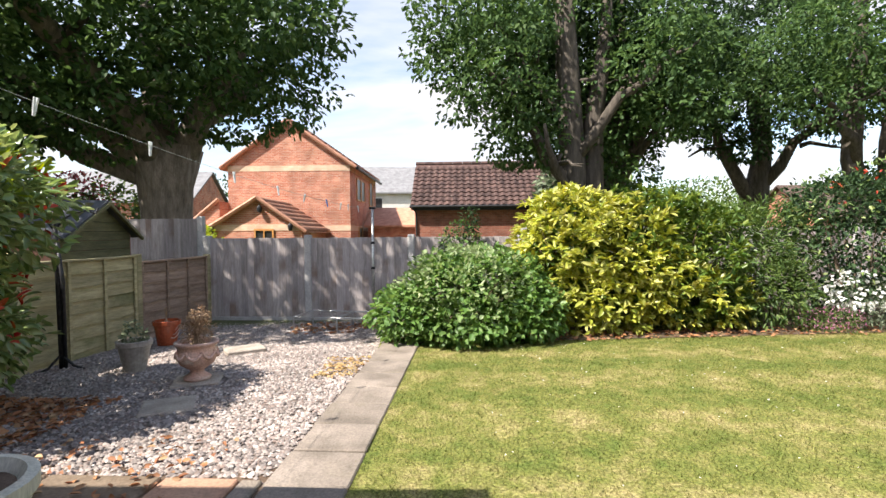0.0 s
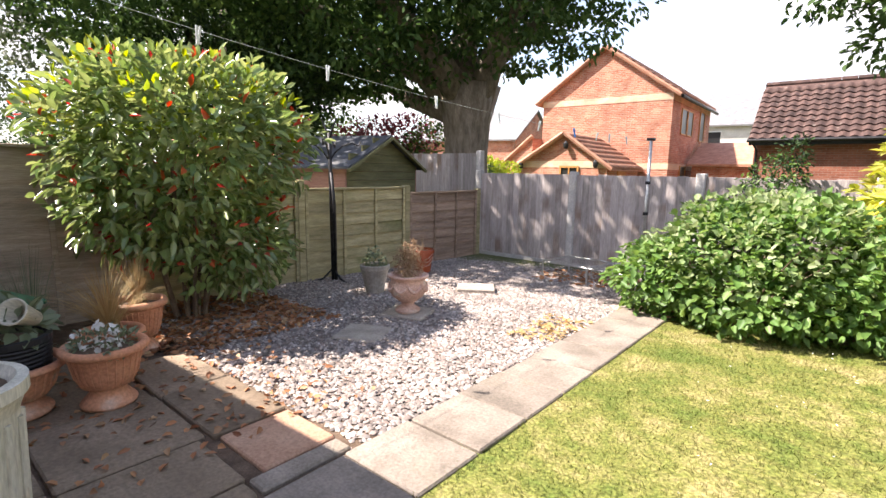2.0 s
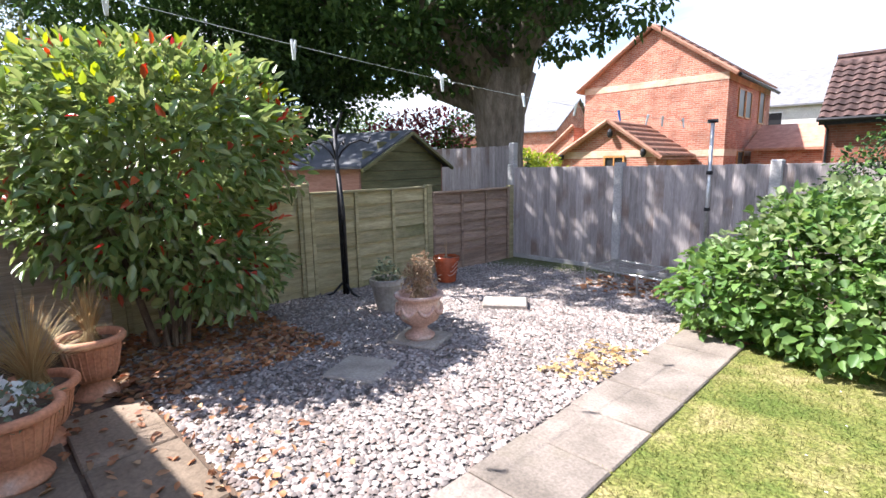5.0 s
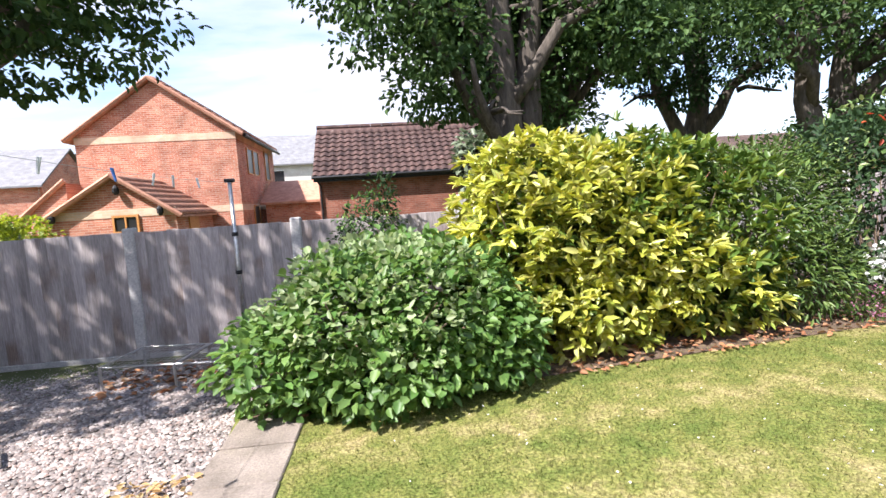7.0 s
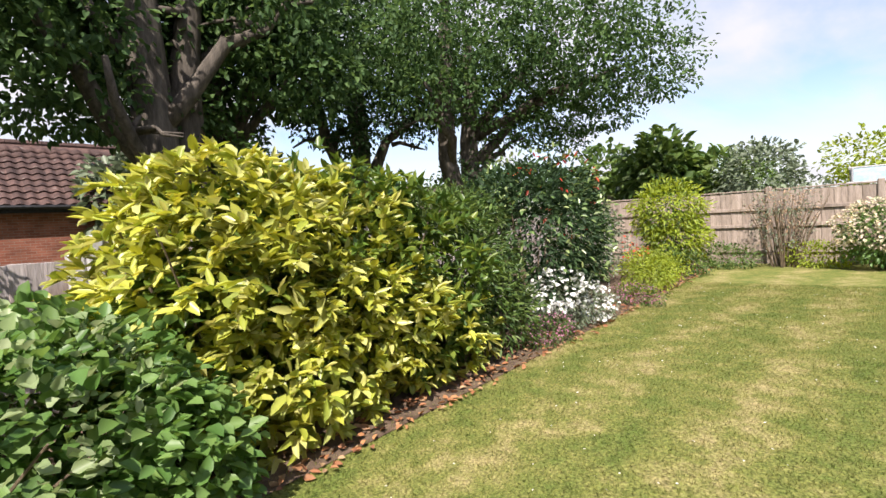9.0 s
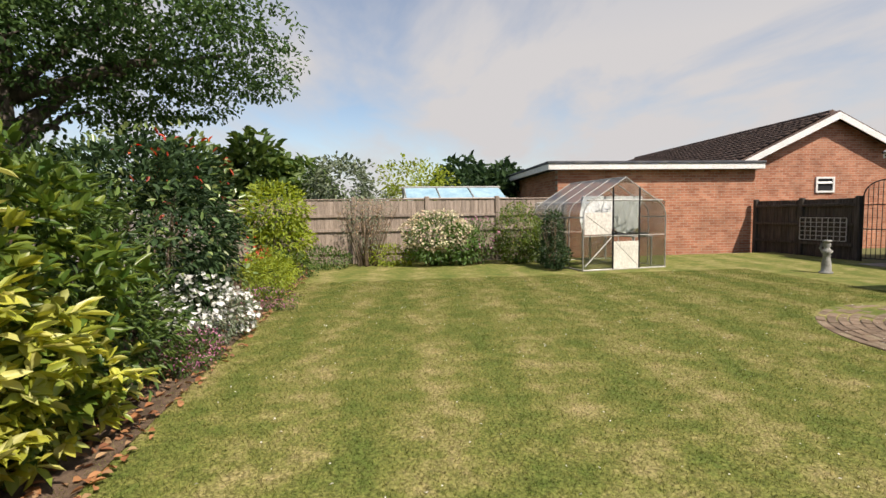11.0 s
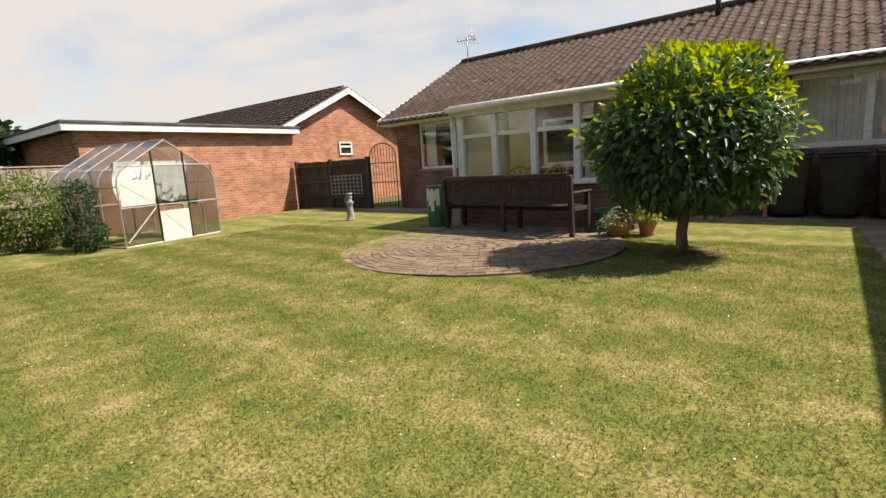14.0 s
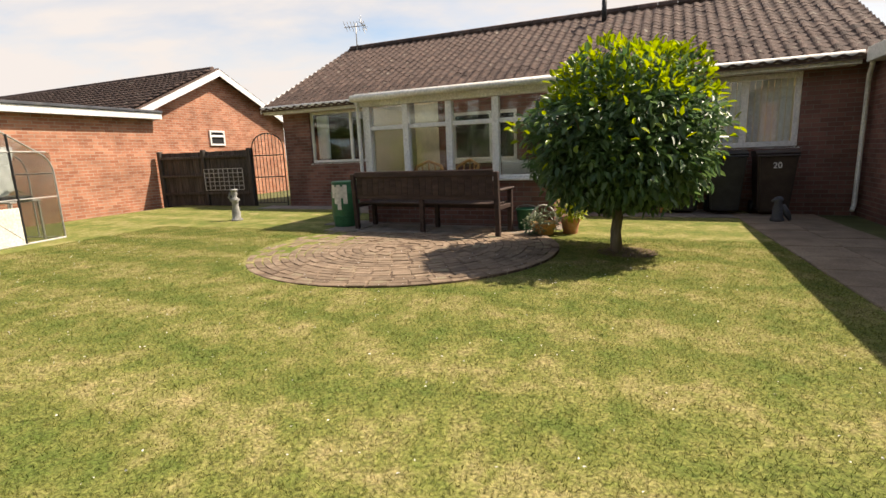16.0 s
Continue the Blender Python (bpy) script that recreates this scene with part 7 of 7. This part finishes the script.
tagged(foliage(wf, "blossom", [(-0.25, -0.05, 0.5, 0.45, 0.32, 0.26), (0.35, -0.18, 0.26, 0.35, 0.26, 0.24)], 400, 0.05, 0.05, L_FLW, 65, 0.55, floor=0.05), kind="stuff")
pk = shrub("pink_flowers", 4.75, 6.85, "low pink flowers at the lawn edge")
pk["category"] = "flowers"
foliage(pk, "leaves", [(0, 0, 0.14, 0.45, 0.2, 0.16)], 700, 0.04, 0.014, L_MID, 66, 0.3, floor=0.01)
tagged(foliage(pk, "blossom", [(0, 0, 0.18, 0.45, 0.2, 0.14)], 450, 0.017, 0.017, L_FLP, 67, 0.7, floor=0.02), kind="stuff")
pk2 = copy_thing(pk, pose(7.1, 6.75, gz(7.1, 6.75), 0, 0, 80))
lm = shrub("lime_shrub", 8.1, 6.95, "low lime-green shrub with an orange flower spike")
foliage(lm, "leaves", [(0, 0, 0.35, 0.6, 0.4, 0.38), (0.6, 0, 0.28, 0.5, 0.35, 0.3)], 2600, 0.05, 0.022, L_LIME, 68, 0.5, floor=0.02)
foliage(lm, "flowers", [(-0.3, 0.1, 0.75, 0.12, 0.12, 0.2), (0.2, 0.1, 0.68, 0.2, 0.12, 0.08)], 60, 0.04, 0.03, L_RED, 69, 0.4)
bl = shrub("blue_green_shrub", 8.3, 8.1, "tall grey-green shrub at the back of the border")
stems(bl, 10, 0.6, 1.4, 71)
foliage(bl, "leaves", [(0, 0, 0.95, 0.75, 0.6, 0.9), (0.7, 0, 0.75, 0.6, 0.6, 0.7)], 3800, 0.06, 0.03, L_GREYG, 72, 0.5, floor=0.02)
foliage(bl, "dark_leaves", [(0.1, 0.1, 1.0, 0.8, 0.6, 0.95)], 2000, 0.07, 0.03, L_MID, 73, 0.4, floor=0.02)
yb = shrub("golden_shrub", 11.1, 7.4, "bright yellow-green shrub in the far corner")
stems(yb, 12, 0.6, 1.4, 74)
foliage(yb, "leaves", [(0, 0, 1.25, 0.75, 0.75, 0.65), (-0.1, -0.2, 0.7, 0.7, 0.6, 0.55)], 3800, 0.1, 0.04, L_LIME, 75, 0.5, floor=0.1)
foliage(yb, "dark_leaves", [(0, 0, 0.8, 0.7, 0.6, 0.75)], 1200, 0.09, 0.035, L_MID, 76, 0.4, floor=0.05)
bd = shrub("bare_shrub", 12.05, 5.5, "half-bare brown-stemmed shrub against the fence")
stems(bd, 34, 0.75, 1.5, 77, M_TWIG, 0.016)
foliage(bd, "leaves", [(0, 0, 1.3, 0.75, 0.65, 0.35), (0, 0, 0.8, 0.7, 0.6, 0.5)], 900, 0.05, 0.022, L_GREYG, 78, 0.5)
foliage(bd, "brown_leaves", [(0, 0, 1.15, 0.75, 0.65, 0.45)], 450, 0.05, 0.02, L_DRY, 79, 0.5)
hy = shrub("hydrangea", 11.75, 3.9, "rounded hydrangea with creamy flower heads")
stems(hy, 10, 0.5, 0.8, 80)
foliage(hy, "leaves", [(0, 0, 0.6, 0.6, 0.75, 0.6), (0, -0.6, 0.5, 0.5, 0.5, 0.5)], 3600, 0.075, 0.045, L_DOG, 81, 0.5, floor=0.02)
tagged(foliage(hy, "blossom", [(-0.15, 0, 0.8, 0.5, 0.8, 0.45)], 1500, 0.055, 0.055, L_CREAMF, 82, 0.92, floor=0.35), kind="stuff")
rs = shrub("rose_bush", 11.85, 2.9, "loose rose bush with pink blooms")
stems(rs, 12, 0.4, 0.9, 83)
foliage(rs, "leaves", [(0, 0, 0.55, 0.45, 0.55, 0.55)], 1300, 0.06, 0.03, L_MID, 84, 0.4, floor=0.02)
tagged(foliage(rs, "blossom", [(-0.1, 0, 0.7, 0.45, 0.5, 0.4)], 70, 0.05, 0.05, L_FLP, 85, 0.85), kind="stuff")
vb = shrub("round_shrub", 11.75, 1.95, "rounded dense green shrub by the greenhouse")
stems(vb, 10, 0.5, 1.0, 86)
foliage(vb, "leaves", [(0, 0, 0.8, 0.55, 0.6, 0.62), (0, 0, 0.4, 0.45, 0.5, 0.4)], 4200, 0.065, 0.032, L_LAURELG, 87, 0.5, floor=0.05)
cl = shrub("climber", 10.45, 1.55, "dark leafy climber growing up the greenhouse side")
stems(cl, 14, 0.4, 1.1, 88)
foliage(cl, "leaves", [(0, 0, 0.35, 0.6, 0.3, 0.38), (0.2, -0.05, 0.85, 0.35, 0.22, 0.45)], 2600, 0.055, 0.03, L_DARK, 89, 0.4, floor=0.02)
for k, (x, y) in enumerate(((11.75, 6.4), (12.05, 4.9), (11.9, 1.2), (9.7, 7.2), (10.4, 7.0))):
    u = thing("border_plants", x, y, 0, "low mixed green border plants by the fence", "plants", "border plants")
    foliage(u, "leaves", [(0, 0, 0.22, 0.5, 0.6, 0.28), (0.1, 0.3, 0.3, 0.35, 0.4, 0.25)], 1300, 0.06, 0.03, (L_MID, L_LIME)[k % 2], 90 + k, 0.4, floor=0.01)
ros = shrub("climbing_rose", *corner(0.35, 8.85), "dark-leaved climbing rose against the grey fence")
ros.scale = (0.85, 0.85, 0.85)
stems(ros, 12, 0.35, 1.5, 95)
foliage(ros, "leaves", [(0, 0, 1.35, 0.42, 0.3, 0.42), (-0.2, 0, 0.9, 0.4, 0.3, 0.5), (0.15, 0, 1.75, 0.2, 0.16, 0.3)], 1500, 0.06, 0.032, L_DARK, 96, 0.3)
foliage(ros, "light_leaves", [(0, 0, 1.4, 0.42, 0.3, 0.4)], 250, 0.06, 0.032, L_DOG, 97, 0.6)

pho = shrub("photinia", *corner(-3.32, 4.2), "large photinia with glossy green leaves and red tips")
stems(pho, 12, 0.55, 1.6, 98, M_TWIG, 0.02)
pc = [(0, 0.05, 1.52, 0.92, 1.12, 0.66), (0.1, -0.1, 1.05, 0.6, 0.85, 0.55), (0.2, 0.3, 0.6, 0.4, 0.6, 0.4), (0, 0.05, 1.78, 0.75, 0.95, 0.45)]
foliage(pho, "leaves", pc, 9000, 0.108, 0.047, L_PHOT, 99, 0.35, floor=0.12, droop=0.1)
foliage(pho, "red_leaves", [(0, 0, 1.58, 0.84, 1.04, 0.58), (0.15, 0, 0.9, 0.52, 0.76, 0.5)], 300, 0.09, 0.036, L_RED, 100, 0.92, floor=0.2, droop=-0.4)
foliage(pho, "bright_leaves", [(0, 0, 1.7, 0.82, 1.0, 0.48)], 420, 0.09, 0.038, L_BRIGHT, 101, 0.9, floor=1.5, droop=-0.4)


# ---- trees ----
def limb_points(rng, a, b, sag=0.15, n=5):
    a, b = Vector(a), Vector(b)
    return [a.lerp(b, k / (n - 1)) + Vector((rng.uniform(-sag, sag), rng.uniform(-sag, sag), rng.uniform(-sag, sag) + sag * math.sin(math.pi * k / (n - 1)))) * (1 if 0 < k < n - 1 else 0) for k in range(n)]


def tree(name, x, y, label, trunk, radii, limbs, crown, n, leaf, material, seed, inner=0.35, group="", extra=()):
    t = thing(name, x, y, 0, label, "tree", group, z=-0.25)
    rng = random.Random(seed)
    bm = bmesh.new()
    add_tube(bm, trunk, radii, 14)
    for v in bm.verts:
        a = math.atan2(v.co.y, v.co.x)
        f = 1 + 0.09 * math.sin(5 * a + v.co.z * 1.3) + 0.05 * math.sin(9 * a - v.co.z)
        v.co.x *= f if abs(v.co.x) < 1 else 1
        v.co.y *= f if abs(v.co.y) < 1 else 1
    part("trunk", bm, M_OAKBARK, t, smooth=True)
    for p, q, r in limbs:
        part("limb", tube(limb_points(rng, p, q), [r, r * 0.85, r * 0.7, r * 0.52, r * 0.3], 9), M_OAKBARK, t, smooth=True)
        for _ in range(3):
            m = Vector(p).lerp(Vector(q), rng.uniform(0.4, 0.9))
            e = m + Vector((rng.uniform(-1, 1), rng.uniform(-1, 1), rng.uniform(-0.3, 0.8)))
            part("branch", tube(limb_points(rng, m, e, 0.1, 4), [r * 0.4, r * 0.3, r * 0.2, r * 0.1], 6), M_OAKBARK, t, smooth=True)
    # break the crown's bodies into many leafy sprays
    rg = np.random.default_rng(seed)
    p, o = clump_points(rg, crown, max(60, n // 70), 0.45)
    sprays = [(*q, *(rg.uniform(0.28, 0.62) * np.array([1.15, 1.15, 0.7]))) for q in p]
    foliage(t, "crown", sprays, n, leaf, leaf * 0.6, material, seed + 1, inner, spread=1.0)
    for k, (cr, m2, n2, lf) in enumerate(extra):
        foliage(t, "outer_leaves", cr, n2, lf, lf * 0.5, m2, seed + 5 + k, 0.7)
    return t


oak = tree("oak_tree", *corner(-6.31, 11.95), "old spreading oak with a thick trunk behind the fence", [(0, 0, 0), (0, 0, 0.6), (0.02, 0, 1.6), (0.02, 0, 2.4), (0.05, 0, 3.2)], [0.62, 0.48, 0.42, 0.47, 0.6],
     [((-0.2, 0, 2.7), (-2.6, -1.6, 4.8), 0.32), ((0.25, 0, 2.8), (1.8, -1.0, 5.0), 0.3), ((0, 0, 3.0), (-0.6, 0.6, 6.5), 0.34), ((0, -0.2, 2.9), (-0.8, -3.4, 5.6), 0.3), ((-0.6, -2.4, 5.0), (-1.9, -5.4, 5.4), 0.15), ((-2.0, -1.3, 4.4), (-4.4, -4.6, 5.0), 0.16), ((-0.3, 0, 2.6), (-4.2, 0.3, 4.2), 0.24), ((0.2, 0.1, 2.9), (2.0, 1.0, 5.6), 0.24)],
     [(-0.2, -0.8, 5.6, 2.7, 2.6, 1.9), (1.7, -0.8, 5.3, 1.5, 1.8, 1.5), (-2.6, -1.4, 4.6, 2.3, 2.3, 1.5), (-0.9, -3.6, 5.6, 2.1, 1.9, 1.2), (-1.3, -1.6, 3.7, 1.9, 1.6, 0.8), (-4.6, 0.0, 4.4, 2.0, 2.2, 1.4), (1.2, -0.5, 4.0, 1.5, 1.3, 0.8), (-3.2, -3.8, 5.2, 2.0, 1.8, 1.2), (0, 0, 7.5, 3.2, 3, 1.6), (-1.8, -5.2, 5.2, 2.0, 1.5, 1.1), (0.3, -4.9, 5.8, 1.7, 1.4, 1.0), (-4.6, -4.6, 4.9, 2.0, 1.8, 1.2), (-3.6, -6.4, 5.4, 1.6, 1.4, 1.0)], 84000, 0.13, L_OAK, 120)
oak.scale = (1.2, 1.2, 1.1)
for bough in oak.children:
    if bough.name.startswith(("trunk", "limb")):
        bough.data.materials[0] = M_BARK
tree("poplar_tree", 3.2, 12.5, "tall tree with two upright trunks and dark leaves behind the fence", [(0, 0, 0), (0, 0, 1.0), (0.02, 0, 3.0), (-0.1, 0, 5.5), (-0.25, 0, 8.5)], [0.42, 0.34, 0.3, 0.26, 0.14],
     [((0.3, 0.1, 0.2), (0.95, 0.2, 7.6), 0.33), ((0, 0, 2.6), (-2.2, -0.8, 5.2), 0.16), ((0, 0, 3.2), (1.9, -1.0, 5.5), 0.16), ((0, 0, 4.0), (-1.8, 0.4, 6.6), 0.14), ((0.5, 0, 3.6), (2.4, 0.4, 6.2), 0.15), ((0, 0, 2.0), (-1.0, -1.4, 3.8), 0.12)],
     [(0, 1.0, 6.6, 2.3, 1.5, 2.2), (-1.9, -0.4, 5.4, 1.4, 1.4, 1.4), (2.2, -0.2, 5.2, 1.3, 1.5, 1.5), (0.2, 1.1, 4.4, 1.7, 1.0, 1.1), (-1.3, -0.3, 4.0, 0.9, 0.9, 0.8), (1.2, 0.9, 3.4, 1.1, 0.9, 0.8), (-2.6, 0, 6.4, 1.1, 1.2, 1.2)], 34000, 0.135, L_OAK, 130)
tree("poplar_tree", 5.0, 14.7, "tall dark tree behind the shrubs", [(0, 0, 0), (0, 0, 1.0), (0.05, 0, 3.0), (0.2, 0, 6.0), (0.1, 0, 9.0)], [0.5, 0.42, 0.37, 0.3, 0.14],
     [((0, 0, 3.0), (2.2, -0.8, 6.2), 0.2), ((0, 0, 3.6), (-2.0, -0.8, 6.5), 0.18), ((0, 0, 2.6), (1.2, -1.6, 4.8), 0.14)],
     [(0, 0, 7.5, 2.4, 2.0, 2.4), (1.7, -0.4, 5.6, 1.4, 1.5, 1.6), (-1.7, -0.4, 6.0, 1.4, 1.4, 1.5), (0.3, 0.9, 4.3, 1.4, 0.9, 1.0)], 24000, 0.14, L_DARK, 140)
tree("leaning_tree", 9.4, 15.4, "dark tree with a bare lower trunk and leaning limbs", [(0, 0, 0), (0.05, 0, 1.2), (0.2, 0, 2.4), (0.5, 0, 4.0), (0.4, 0, 7.0)], [0.42, 0.36, 0.34, 0.26, 0.12],
     [((0.2, 0, 2.3), (-1.8, -0.6, 5.4), 0.22), ((0.3, 0, 2.8), (2.2, -0.8, 5.2), 0.2), ((0.4, 0, 3.6), (0.2, 0.6, 7.2), 0.18)],
     [(0.4, 0, 7.4, 2.4, 2.0, 2.2), (-1.9, -0.4, 6.0, 1.7, 1.5, 1.4), (2.2, -0.6, 5.6, 1.7, 1.6, 1.2), (-0.6, -0.4, 4.6, 1.3, 1.1, 0.8)], 26000, 0.13, L_DARK, 150)
tree("leaning_tree", 9.9, 11.9, "leaning oak with ivy-dark trunk beyond the border", [(0.5, 0, 0), (0.3, 0, 1.0), (-0.1, 0, 2.2), (-0.35, 0.1, 3.2), (-0.3, 0, 5.0), (-0.2, 0, 7.5)], [0.32, 0.28, 0.24, 0.22, 0.18, 0.1],
     [((0.55, 0, 0.3), (0.9, 0.2, 6.6), 0.34), ((0.8, 0, 3.2), (3.4, -1.0, 5.0), 0.16), ((0.8, 0, 4.0), (2.6, -1.6, 6.2), 0.14), ((-0.3, 0, 3.0), (-1.8, -0.6, 4.6), 0.13), ((0.8, 0, 2.8), (2.6, -0.4, 3.9), 0.1), ((0.8, 0, 3.8), (2.6, -3.2, 5.2), 0.13)],
     [(0.4, 0, 6.6, 2.2, 2.0, 2.0), (2.6, -0.9, 5.2, 1.7, 1.4, 1.3), (-1.6, -0.4, 5.2, 1.4, 1.3, 1.2), (3.4, -0.8, 4.2, 1.1, 1.0, 0.7), (1.0, -0.6, 4.2, 1.2, 1.0, 0.8), (0.6, 0, 2.6, 0.7, 0.6, 0.6), (2.6, -3.4, 5.2, 1.5, 1.5, 1.0), (1.2, -2.4, 5.8, 1.8, 1.7, 1.4), (3.0, -2.2, 4.5, 1.3, 1.2, 0.7)], 46000, 0.11, L_OAK, 160)
tree("dark_tree", -12.0, 10.0, "dark tree standing in the neighbour's garden", [(0, 0, 0), (0, 0, 1.5), (0.1, 0, 3.0), (0, 0, 5.5)], [0.4, 0.32, 0.3, 0.16],
     [((0, 0, 2.2), (-1.8, -0.8, 4.2), 0.16), ((0, 0, 2.4), (1.9, -0.8, 4.0), 0.16), ((0, 0, 2.8), (0.3, -1.6, 5.0), 0.14)],
     [(0, 0, 5.0, 3.0, 2.6, 1.9), (-2.4, -1.0, 4.0, 2.0, 1.8, 1.4), (2.2, -0.6, 3.8, 1.9, 1.7, 1.2), (0.2, -1.6, 3.2, 1.8, 1.4, 0.9), (0.4, -0.8, 2.2, 2.4, 1.8, 1.0), (2.4, -1.2, 2.7, 1.4, 1.3, 0.8)], 32000, 0.13, L_DARK, 170)
tree("pale_tree", -13.5, 3.6, "pale feathery tree beyond the side fence", [(0, 0, 0), (0, 0, 1.5), (0.1, 0, 4.0)], [0.3, 0.24, 0.1],
     [((0, 0, 1.8), (-1.2, 0.4, 3.6), 0.1), ((0, 0, 2.0), (1.2, 0.4, 3.8), 0.1)],
     [(0, 0, 3.6, 2.0, 2.2, 1.9), (0.4, -1.4, 3.0, 1.6, 1.6, 1.5), (0, 1.6, 4.4, 1.7, 1.7, 1.6)], 15000, 0.1, L_GREYG, 180)


def ball_tree():
    t = thing("ball_tree", 1.29, -1.33, 0, "clipped ball-headed tree on the lawn, its young top leaves coloured as sunlit", "tree", z=0.03)
    part("trunk", tube([(0, 0, -0.05), (0.02, 0.01, 0.25), (-0.02, 0, 0.6), (0.0, 0.02, 1.3)], [0.075, 0.062, 0.058, 0.04], 12), M_BARK, t, smooth=True)
    rng = random.Random(7)
    for k in range(12):
        a = 2 * math.pi * k / 12
        part("branch", tube(limb_points(rng, (0, 0, 0.62 + 0.05 * k), (0.9 * math.cos(a), 0.9 * math.sin(a), 1.2 + 0.7 * rng.random()), 0.08), [0.025, 0.02, 0.016, 0.011, 0.006], 6), M_BARK, t)
    foliage(t, "crown", [(0, 0, 1.38, 1.05, 1.05, 0.85), (0, 0, 1.08, 0.95, 0.95, 0.6)], 10500, 0.105, 0.046, L_BALL, 200, 0.5, droop=0.55, spread=1.1)
    foliage(t, "inner_leaves", [(0, 0, 1.35, 0.8, 0.8, 0.65)], 2600, 0.1, 0.05, L_BALL, 201, 0.2)
    # young growth on the crown's top, its colour also brightened for sunlight
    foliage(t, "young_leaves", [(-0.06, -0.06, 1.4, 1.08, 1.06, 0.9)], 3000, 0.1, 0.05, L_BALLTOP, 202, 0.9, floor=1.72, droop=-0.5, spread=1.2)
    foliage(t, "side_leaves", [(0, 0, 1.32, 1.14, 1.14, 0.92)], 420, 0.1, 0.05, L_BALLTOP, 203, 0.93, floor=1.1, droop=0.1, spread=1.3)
    part("soil_ring", lathe([(0.55, -0.02), (0.55, 0.006), (0.3, 0.012), (0.01, 0.02)], 28), M_SOIL, t)


ball_tree()


def hedge_tree(name, x, y, w, d, h, material, label, seed, n=4200, leaf=0.16, base=0.0):
    t = thing(name, x, y, 0, label, "tree", "distant trees", z=-0.3 + base)
    part("trunk", tube([(0, 0, 0), (0.05, 0, h * 0.6)], [0.05 * h, 0.03 * h], 8), M_BARK, t)
    rng = random.Random(seed)
    cr = [(rng.uniform(-0.35, 0.35) * w, rng.uniform(-0.3, 0.3) * d, h * rng.uniform(0.4, 0.75), w * rng.uniform(0.28, 0.42), d * rng.uniform(0.28, 0.42), h * rng.uniform(0.2, 0.3)) for _ in range(7)]
    foliage(t, "crown", cr, n, leaf, leaf * 0.6, material, seed, 0.4, spread=1.0)


for k, (x, y, w, d, h, m, lab) in enumerate((
        (16.5, 8.2, 3.4, 3.0, 4.4, L_MID, "leafy tree behind the far fence"), (15.4, 5.6, 3.4, 2.6, 3.5, L_GREYG, "grey-green bush behind the far fence"),
        (18.5, 3.4, 3.6, 3.0, 3.9, L_LIME, "light green willow behind the far fence"), (19.5, 1.0, 3.4, 3.0, 4.0, L_DARK, "dark bush behind the far fence"),
        (20, 12, 4, 4, 4.4, L_MID, "tall leafy tree in the distance"), (13.5, 12.5, 4.0, 3.0, 3.3, L_DARK, "dark hedge beyond the border"),
        (16, 17, 5, 4, 3.6, L_MID, "leafy tree in the distance"), (30, -3, 3, 3, 4.6, L_DARK, "round dark tree far behind the garage"),
        (-10.0, 13.5, 3.0, 2.4, 3.4, L_COPPER, "copper-leaved small tree behind the fence"), (-8.4, 14.6, 3.0, 2.2, 3.3, L_MID, "green bush behind the fence"),
        (-13.0, 14.0, 3.4, 2.5, 3.6, L_MID, "green bush behind the shed"), (-8.0, 17.5, 2.0, 2.0, 2.2, L_LIME, "pale green bush by the brick house"),
        (-9.5, 40, 8, 5, 6.5, L_MID, "trees behind the brick house"), (-28, 50, 16, 8, 8, L_DARK, "distant row of trees"), (-46, 44, 16, 8, 8, L_MID, "distant row of trees"),
        (2, 60, 14, 8, 9, L_MID, "distant trees between the houses"), (20, 40, 14, 8, 6.0, L_MID, "distant trees beyond the lane"), (34, 30, 12, 9, 6.5, L_DARK, "distant trees beyond the lane"),
        (44, 14, 12, 10, 6.5, L_MID, "distant trees to the east"), (-60, 20, 14, 12, 8, L_DARK, "distant trees to the west"), (6.5, 22, 4, 3, 5.2, L_GREYG, "pale tree behind the outbuilding"))):
    hedge_tree("background_tree", x, y, w, d, h, m, lab, 300 + k, 4200 if h < 5 else 5200, 0.13 if h < 4 else 0.32)
